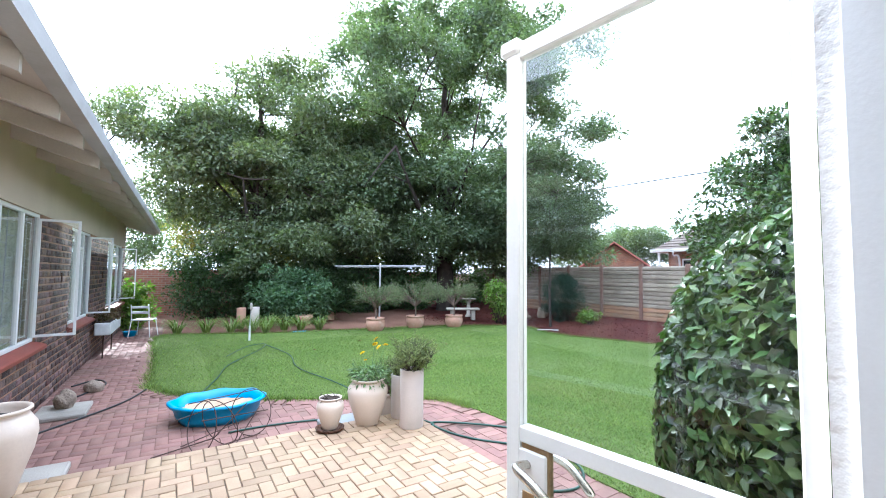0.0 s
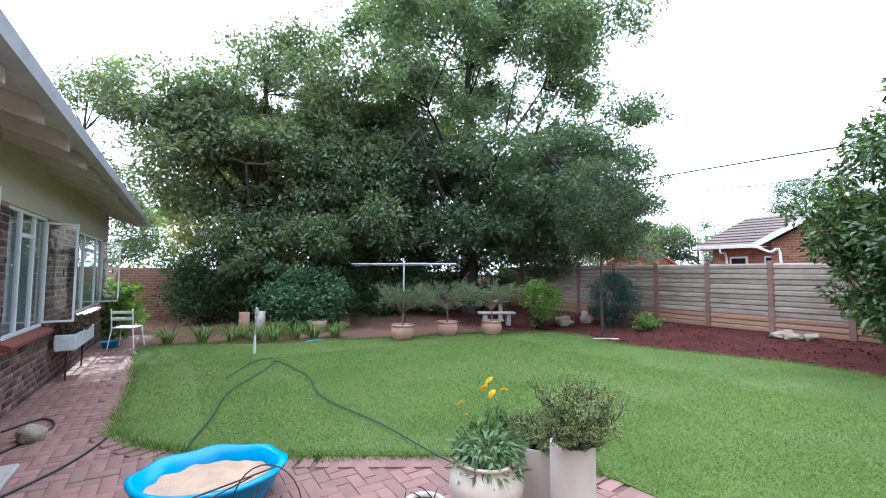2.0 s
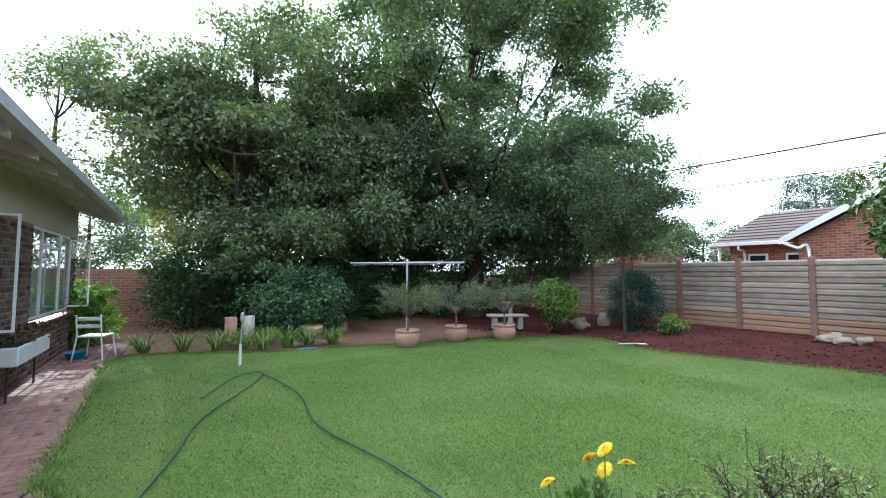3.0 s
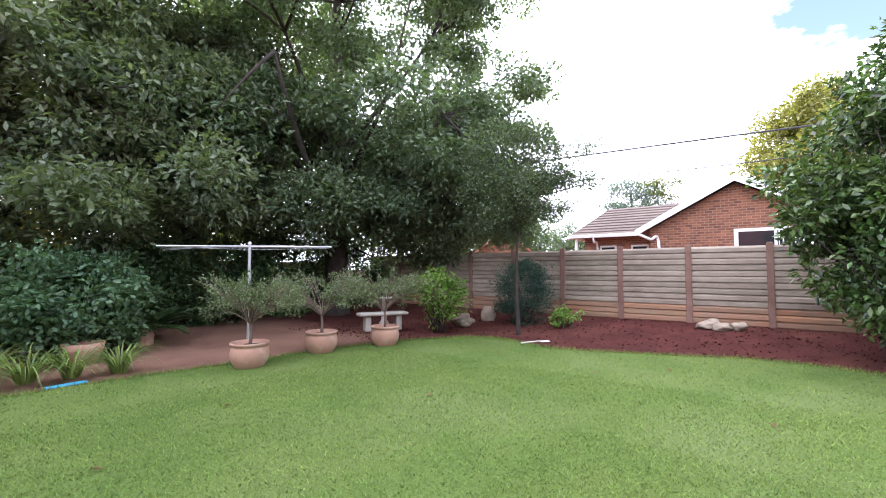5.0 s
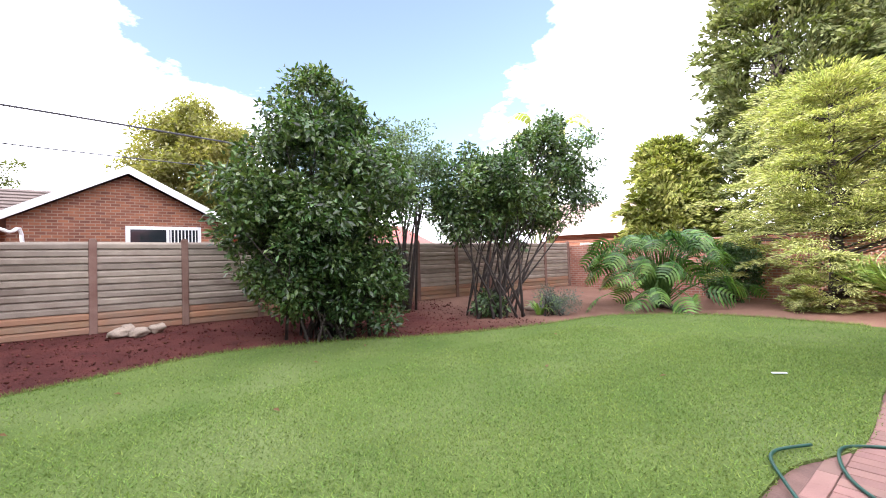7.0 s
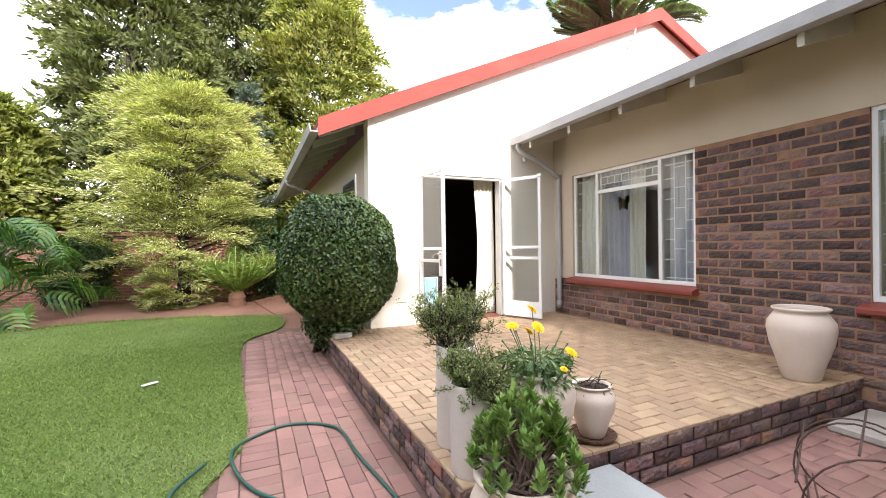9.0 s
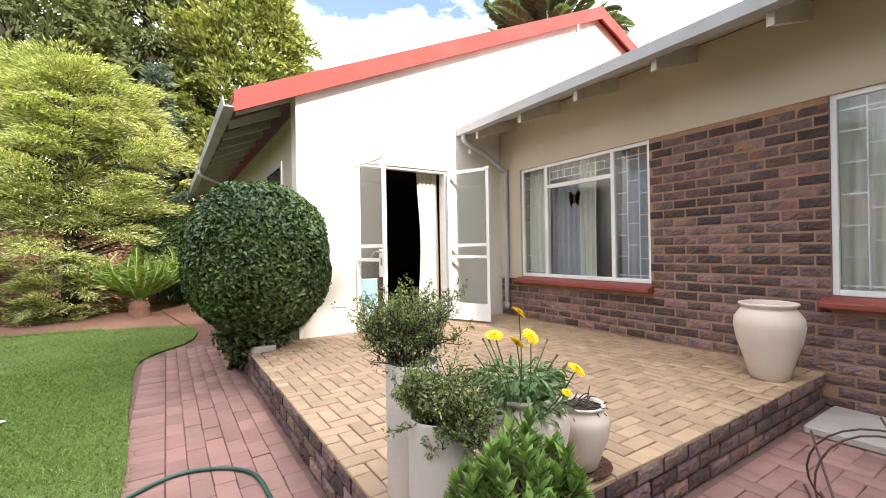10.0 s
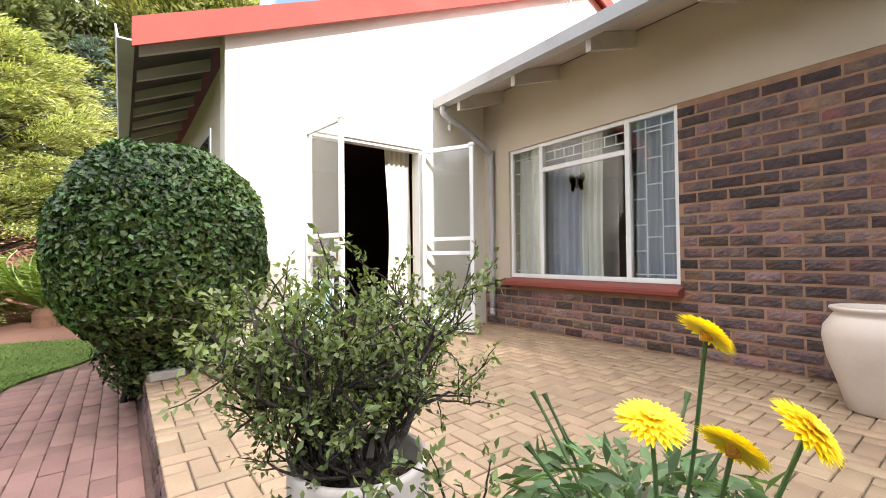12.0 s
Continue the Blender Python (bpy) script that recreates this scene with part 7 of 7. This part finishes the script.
pl = thing("planter_plants", tuple(WING @ Vector((0.20, 11.3, 0.0))), "reddish bedding plants filling the planter", "plants", turn=-1)
leaf_mesh("leaves", c, r_p.normal(size=c.shape) + [0, 0, 0.4], r_p.normal(size=c.shape) * 0.5 + [0, 0, 1], 0.07, 0.035, L_RED, pl)

chair = thing("garden_chair", (-0.15, 13.75, GROUND), "white metal garden chair standing on the paving", "chair", turn=160)
part("seat", box(-0.22, -0.22, 0.42, 0.22, 0.22, 0.45, 0.01), M_WASTE, chair)
for x in (-0.2, 0.2):
    for y in (-0.2, 0.2):
        part("leg", tube([(x * 1.25, y * 1.2, 0), (x, y, 0.42)], 0.013, 8), M_WHITE, chair)
bm = box(-0.2, 0.19, 0.60, 0.2, 0.215, 0.66, 0.005)
box(-0.2, 0.22, 0.74, 0.2, 0.245, 0.80, 0.005, bm)
part("backrest", bm, M_WASTE, chair)
for x in (-0.2, 0.2):
    part("back_post", tube([(x, 0.2, 0.44), (x, 0.25, 0.84)], 0.013, 8), M_WHITE, chair)
tagged(part("basin", lathe([(0.12, 0), (0.16, 0.12), (0.17, 0.125), (0.15, 0.115), (0.11, 0.01)], 24), M_BLUE, None, smooth=True, m=pose(-0.45, 13.9, GROUND)), "small blue plastic basin under the chair", "basin")


def hose(name, points, mat, label, r=0.011):
    return tagged(part(name, tube(smooth_line(points, 8), r, 8), mat, None, smooth=True), label, "hose")


hg = GROUND + 0.012
hose("garden_hose", [(1.0, 5.15, hg), (1.35, 5.16, hg), (1.93, 5.05, hg), (2.6, 4.72, hg), (3.0, 4.3, hg), (2.76, 3.95, hg), (2.84, 3.12, hg), (2.90, 2.62, hg), (3.21, 2.42, hg), (3.50, 2.58, hg), (3.58, 2.85, hg + 0.02), (3.46, 3.25, hg), (3.15, 3.64, hg), (3.0, 4.0, hg), (3.02, 4.3, hg), (3.44, 3.97, hg), (3.74, 3.52, hg + 0.02), (3.86, 3.2, hg + 0.03), (3.72, 2.88, hg + 0.03)], M_HOSE, "green garden hose looped on the brick path")
hose("garden_hose", [(0.75, 6.4, hg), (0.82, 6.82, hg + 0.02), (1.1, 7.7, hg + 0.03), (1.36, 8.65, hg + 0.03), (2.1, 10.0, hg + 0.03), (2.3, 10.7, hg + 0.03), (1.9, 10.5, hg + 0.03), (1.4, 9.5, hg + 0.03)], M_HOSE, "green garden hose trailing across the lawn", 0.008)
hose("garden_hose", [(2.85, 5.2, hg), (2.72, 5.4, hg + 0.03), (2.6, 6.5, hg + 0.03), (2.36, 7.8, hg + 0.03), (2.5, 9.1, hg + 0.03), (2.3, 10.6, hg + 0.03)], M_HOSE, "green garden hose trailing across the lawn", 0.008)
hose("black_hose", [(-0.9, 5.9, hg), (-0.1, 6.9, hg), (0.18, 7.6, hg)], M_HOSE_DARK, "thin black hose lying on the paving")
hose("black_hose", [(-0.75, 8.3, hg), (-0.5, 8.6, hg), (-0.35, 8.2, hg), (-0.6, 7.6, hg)], M_HOSE_DARK, "thin black hose lying by the wall")

r_l = np.random.default_rng(160)
for k, (x, y) in enumerate(((7.17, 5.43), (8.83, 4.38), (6.39, 2.34), (9.0, 6.6), (8.2, 7.4), (4.4, 10.1), (3.1, 9.4), (6.0, 8.6), (9.4, 3.3), (7.7, 0.4), (8.6, 9.2), (5.2, 1.8))):
    bm = bmesh.new()
    vs = [bm.verts.new(p) for p in ((-0.05, 0, 0), (-0.01, 0.025, 0.012), (0.05, 0, 0.004), (-0.01, -0.025, 0.014))]
    bm.faces.new((vs[0], vs[1], vs[2])), bm.faces.new((vs[0], vs[2], vs[3]))
    bmesh.ops.solidify(bm, geom=bm.faces[:], thickness=0.002)
    tagged(part("fallen_leaf", bm, M_STRAW, None, m=pose(x, y, GROUND + 0.032, 10, 5, 360 * r_l.random())), "dry brown leaf fallen on the lawn", "leaf", "fallen leaves on the lawn")
tagged(part("litter", box(-0.07, -0.025, 0, 0.07, 0.025, 0.012, 0.004), M_WASTE, m=pose(4.37, 0.85, GROUND + 0.03, 4, 3, 30)), "scrap of white plastic on the lawn", "litter")

# ---- single bricks, tiles and pavers ----


def piece_mesh(name, w, d, h, mat, bevel=0.004):
    bm = box(-w / 2, -d / 2, -h, w / 2, d / 2, 0)
    top = [e for e in bm.edges if all(v.co.z > -h / 2 for v in e.verts)]
    bmesh.ops.bevel(bm, geom=top, offset=bevel, segments=1, affect="EDGES")
    me = bpy.data.meshes.new(name)
    bm.to_mesh(me)
    bm.free()
    me.materials.append(mat)
    return me


def lay(name, pieces, me_parts, mat_joined, parent, limit=300):
    """Lays pieces (pose, index of the mesh): the first as objects of their own, the rest joined."""
    for m, i in pieces[:limit]:
        p = new(name, me_parts[i])
        p.parent = parent
        p.matrix_basis = m
    rest = pieces[limit:]
    if rest:
        vs, fs, base = [], {}, 0
        for m, i in rest:
            me = me_parts[i]
            co = np.empty(len(me.vertices) * 3, np.float32)
            me.vertices.foreach_get("co", co)
            mm = np.array(m)
            vs.append(co.reshape(-1, 3) @ mm[:3, :3].T + mm[:3, 3])
            for p in me.polygons:
                q = [v + base for v in p.vertices]
                fs.setdefault(len(q), []).append(q)
            base += len(me.vertices)
        flat = []
        for k, group in fs.items():
            for q in group:
                flat += [(q[0], q[j], q[j + 1]) for j in range(1, k - 1)]
        tagged(fast(name + "_field", np.concatenate(vs), flat, mat_joined, parent), kind="stuff")


r_b = np.random.default_rng(200)
TURN_X = Matrix(((0, 0, 1, 0), (1, 0, 0, 0), (0, 1, 0, 0), (0, 0, 0, 1)))
BL, BH = 0.212, 0.079


def rock_faced(seed, w, h):
    """A brick with a rough, cushioned face and uneven edges."""
    bm = bmesh.new()
    nx, ny = 7, 4
    grid = []
    for j in range(ny + 1):
        for i in range(nx + 1):
            u, v = 2 * i / nx - 1, 2 * j / ny - 1
            edge = max(abs(u) ** 6, abs(v) ** 3)
            p = Vector((u * w / 2, v * h / 2, 0))
            q = p * 38 + Vector((seed * 3.7, seed * 1.9, 0))
            rim = edge > 0.9
            p.z = 0.003 * (1 - edge) + 0.006 * noise.noise(q) * (0.4 if rim else 1.0) - (0.004 if rim else 0)
            p.x += 0.004 * noise.noise(q + Vector((9, 0, 0)))
            p.y += 0.0035 * noise.noise(q + Vector((0, 9, 0)))
            grid.append(bm.verts.new(p))
    at = lambda i, j: grid[j * (nx + 1) + i]
    for j in range(ny):
        for i in range(nx):
            bm.faces.new((at(i, j), at(i + 1, j), at(i + 1, j + 1), at(i, j + 1)))
    ring = [at(i, 0) for i in range(nx)] + [at(nx, j) for j in range(ny)] + [at(i, ny) for i in range(nx, 0, -1)] + [at(0, j) for j in range(ny, 0, -1)]
    low = [bm.verts.new((v.co.x, v.co.y, -0.05)) for v in ring]
    for k in range(len(ring)):
        bm.faces.new((ring[k], low[k], low[(k + 1) % len(ring)], ring[(k + 1) % len(ring)]))
    me = bpy.data.meshes.new("brick")
    bm.to_mesh(me)
    bm.free()
    me.materials.append(M_BRICK)
    return me


me_bricks = [rock_faced(k, BL - 0.005, BH - 0.007) for k in range(6)]


def wing_bricks():
    out = []
    z, row = GROUND + BH / 2, 0
    while z < HEAD_Z:
        y = WALL_Y + 0.02 + (0.116 if row % 2 else 0.0) + BL / 2
        if row % 2 and z < 0.53:
            out.append((pose(-0.002, WALL_Y + 0.07, z) @ TURN_X @ Matrix.Diagonal((0.5, 1, 1, 1)), row % 6))
        while y < WING_END:
            lo, hi = y - BL / 2, y + BL / 2
            for a, b in WINDOWS:
                if z > SILL_Z - 0.10:
                    if a < hi and lo < a:
                        hi = a
                    elif lo < b < hi:
                        lo = b
                    elif a <= lo and hi <= b:
                        hi = lo
            if z > 0.53 and hi < WINDOWS[0][1]:
                hi = lo
            if hi - lo > 0.03 and not (z < 0.0 and y < PY1):
                cut = Matrix.Diagonal(((hi - lo) / BL, 0.97 + 0.07 * r_b.random(), 1, 1))
                out.append((pose(-0.003 + 0.005 * r_b.random(), (lo + hi) / 2, z, 0, 0.8 * r_b.normal(), 0.6 * r_b.normal()) @ TURN_X @ cut, int(r_b.random() * 5.99)))
            y += BL + 0.011
        z += BH + 0.0115
        row += 1
    out.sort(key=lambda q: abs(q[0].translation.y - 3.3) - 0.3 * q[0].translation.z)
    return out


lay("brick", wing_bricks(), me_bricks, M_BRICK_J, wing)

# the patio's edge courses
edge_pieces = []
for row in range(3):
    z = GROUND + 0.038 + row * 0.084
    y = PY0 + 0.15 + (0.11 if row % 2 else 0)
    while y < PY1 - 0.05:
        edge_pieces.append((pose(PX1 + 0.004 * r_b.random(), y, z, 0, r_b.normal(), r_b.normal()) @ TURN_X, int(r_b.random() * 5.99)))
        y += BL + 0.012
    x = PX0 + 0.15 + (0.11 if row % 2 else 0)
    while x < PX1 - 0.05:
        edge_pieces.append((pose(x, PY1 + 0.004 * r_b.random(), z, 0, 0, 90) @ TURN_X, int(r_b.random() * 5.99)))
        x += BL + 0.012
lay("brick", edge_pieces, me_bricks, M_BRICK_J, patio)

# tan patio paving in herringbone
TW = 0.095
me_tile = [piece_mesh("tile", 2 * TW - 0.007, TW - 0.007, 0.02, M_TILE, 0.004), piece_mesh("tile", TW - 0.007, TW - 0.007, 0.02, M_TILE, 0.004)]


def herringbone(x0, y0, nx, ny, p, z, inside, wob=1.0):
    """Two-to-one pieces in a right-angled herringbone over the cells for which inside() holds, with half pieces at the edges."""
    out = []
    ok = lambda i, j: 0 <= i < nx and 0 <= j < ny and inside(x0 + (i + 0.5) * p, y0 + (j + 0.5) * p)
    for i in range(-1, nx):
        for j in range(-1, ny):
            k = (i - j) % 4
            if k == 0:
                a, b, turn = (i, j), (i + 1, j), 0
            elif k == 3:
                a, b, turn = (i, j), (i, j + 1), 90
            else:
                continue
            cells = [c for c in (a, b) if ok(*c)]
            if cells:
                cx = x0 + p * (sum(c[0] for c in cells) / len(cells) + 0.5)
                cy = y0 + p * (sum(c[1] for c in cells) / len(cells) + 0.5)
                out.append((pose(cx, cy, z + 0.0012 * wob * r_b.normal(), 0.2 * wob * r_b.normal(), 0.2 * wob * r_b.normal(), turn + 0.4 * r_b.normal()), 2 - len(cells)))
    return out


tiles = herringbone(PX0 - 0.01, PY1 - 41 * TW, 38, 41, TW, 0.0, lambda x, y: True)
tiles.sort(key=lambda q: (q[0].translation.x - 1.6) ** 2 + (q[0].translation.y - 3.0) ** 2)
lay("tile", tiles, me_tile, M_TILE_J, patio)

# red brick paving round the patio and along the house
bed_outline = [(-1.0, 4.0), (-1.0, 15.9), (0.26, 15.9), (0.26, 7.7), (0.6, 7.15), (1.25, 6.55), (1.95, 6.1), (2.95, 5.5), (3.6, 5.1), (3.8, 4.4), (3.8, 3.3), (3.56, 2.5), (3.6, 0.8), (3.6, -0.9), (3.0, -1.9), (2.2, -1.6), (2.2, 0.2), (2.55, 0.3), (2.55, 4.0)]
paving = setting("pavement", poly(bed_outline, -0.45, GROUND - 0.012), M_SAND, "red brick paving with sandy joints round the patio", "paving")
setting("path_soil", poly([(2.05, -1.55), (3.05, -1.85), (2.95, -3.3), (3.4, -6.5), (2.05, -8.5)], -0.45, GROUND - 0.02), M_SOIL, "trodden red soil path beside the house", "path")
PW = 0.111
me_paver = [piece_mesh("paver", 2 * PW - 0.004, PW - 0.004, 0.04, M_PAVER, 0.003), piece_mesh("paver", PW - 0.004, PW - 0.004, 0.04, M_PAVER, 0.003)]


def paver_pose(x, y, turn):
    return pose(x, y, GROUND + 0.002 * r_b.normal(), 0.4 * r_b.normal(), 0.4 * r_b.normal(), turn + 0.7 * r_b.normal())


def path_pieces():
    """Stretchers along the path, herringbone before the patio and along the house, and a soldier row by the lawn."""
    out = []
    for c in range(6):
        y = -1.35 + (PW if c % 2 else 0)
        while y < 4.05:
            out.append((paver_pose(2.69 + c * PW, y, 90), 0))
            y += 2 * PW
    y = -0.95
    while y < 3.9:
        out.append((paver_pose(3.415, y, 0), 0))
        y += PW
    out += [(paver_pose(3.585, 2.85 + k * 2 * PW, 90), 0) for k in range(6)]
    edge = np.array(LAWN)

    def open_ground(x, y):
        if x > 3.7 or (y > 7.6 and x > 0.05):
            return False
        if ((edge - [x, y]) ** 2).sum(1).min() < 0.23 ** 2:
            return False
        return not in_lawn(np.array([x]), np.array([y]))[0]

    out += herringbone(-0.98, 4.17, 42, 104, PW, GROUND, open_ground, 1.6)
    for a, b in zip(LAWN, LAWN[1:] + LAWN[:1]):
        d = math.hypot(b[0] - a[0], b[1] - a[1])
        steps = max(1, round(d / PW))
        for k in range(steps):
            x, y = a[0] + (b[0] - a[0]) * k / steps, a[1] + (b[1] - a[1]) * k / steps
            if (y > 3.95 and x < 3.8 and y < 7.8) or (x < 0.25 and y < 13.2):
                t = math.degrees(math.atan2(b[1] - a[1], b[0] - a[0]))
                nx, ny = -(b[1] - a[1]) / d, (b[0] - a[0]) / d
                s = 0.10 if not in_lawn(np.array([x + nx * 0.2]), np.array([y + ny * 0.2]))[0] else -0.10
                out.append((pose(x + nx * s, y + ny * s, GROUND + 0.003, 0.5 * r_b.normal(), 0, t + 90), 0))
    return out


pavers = path_pieces()
pavers.sort(key=lambda q: (q[0].translation.x - 3.0) ** 2 + (q[0].translation.y - 4.2) ** 2 * 0.5)
lay("paver", pavers, me_paver, M_PAVER_J, paving)
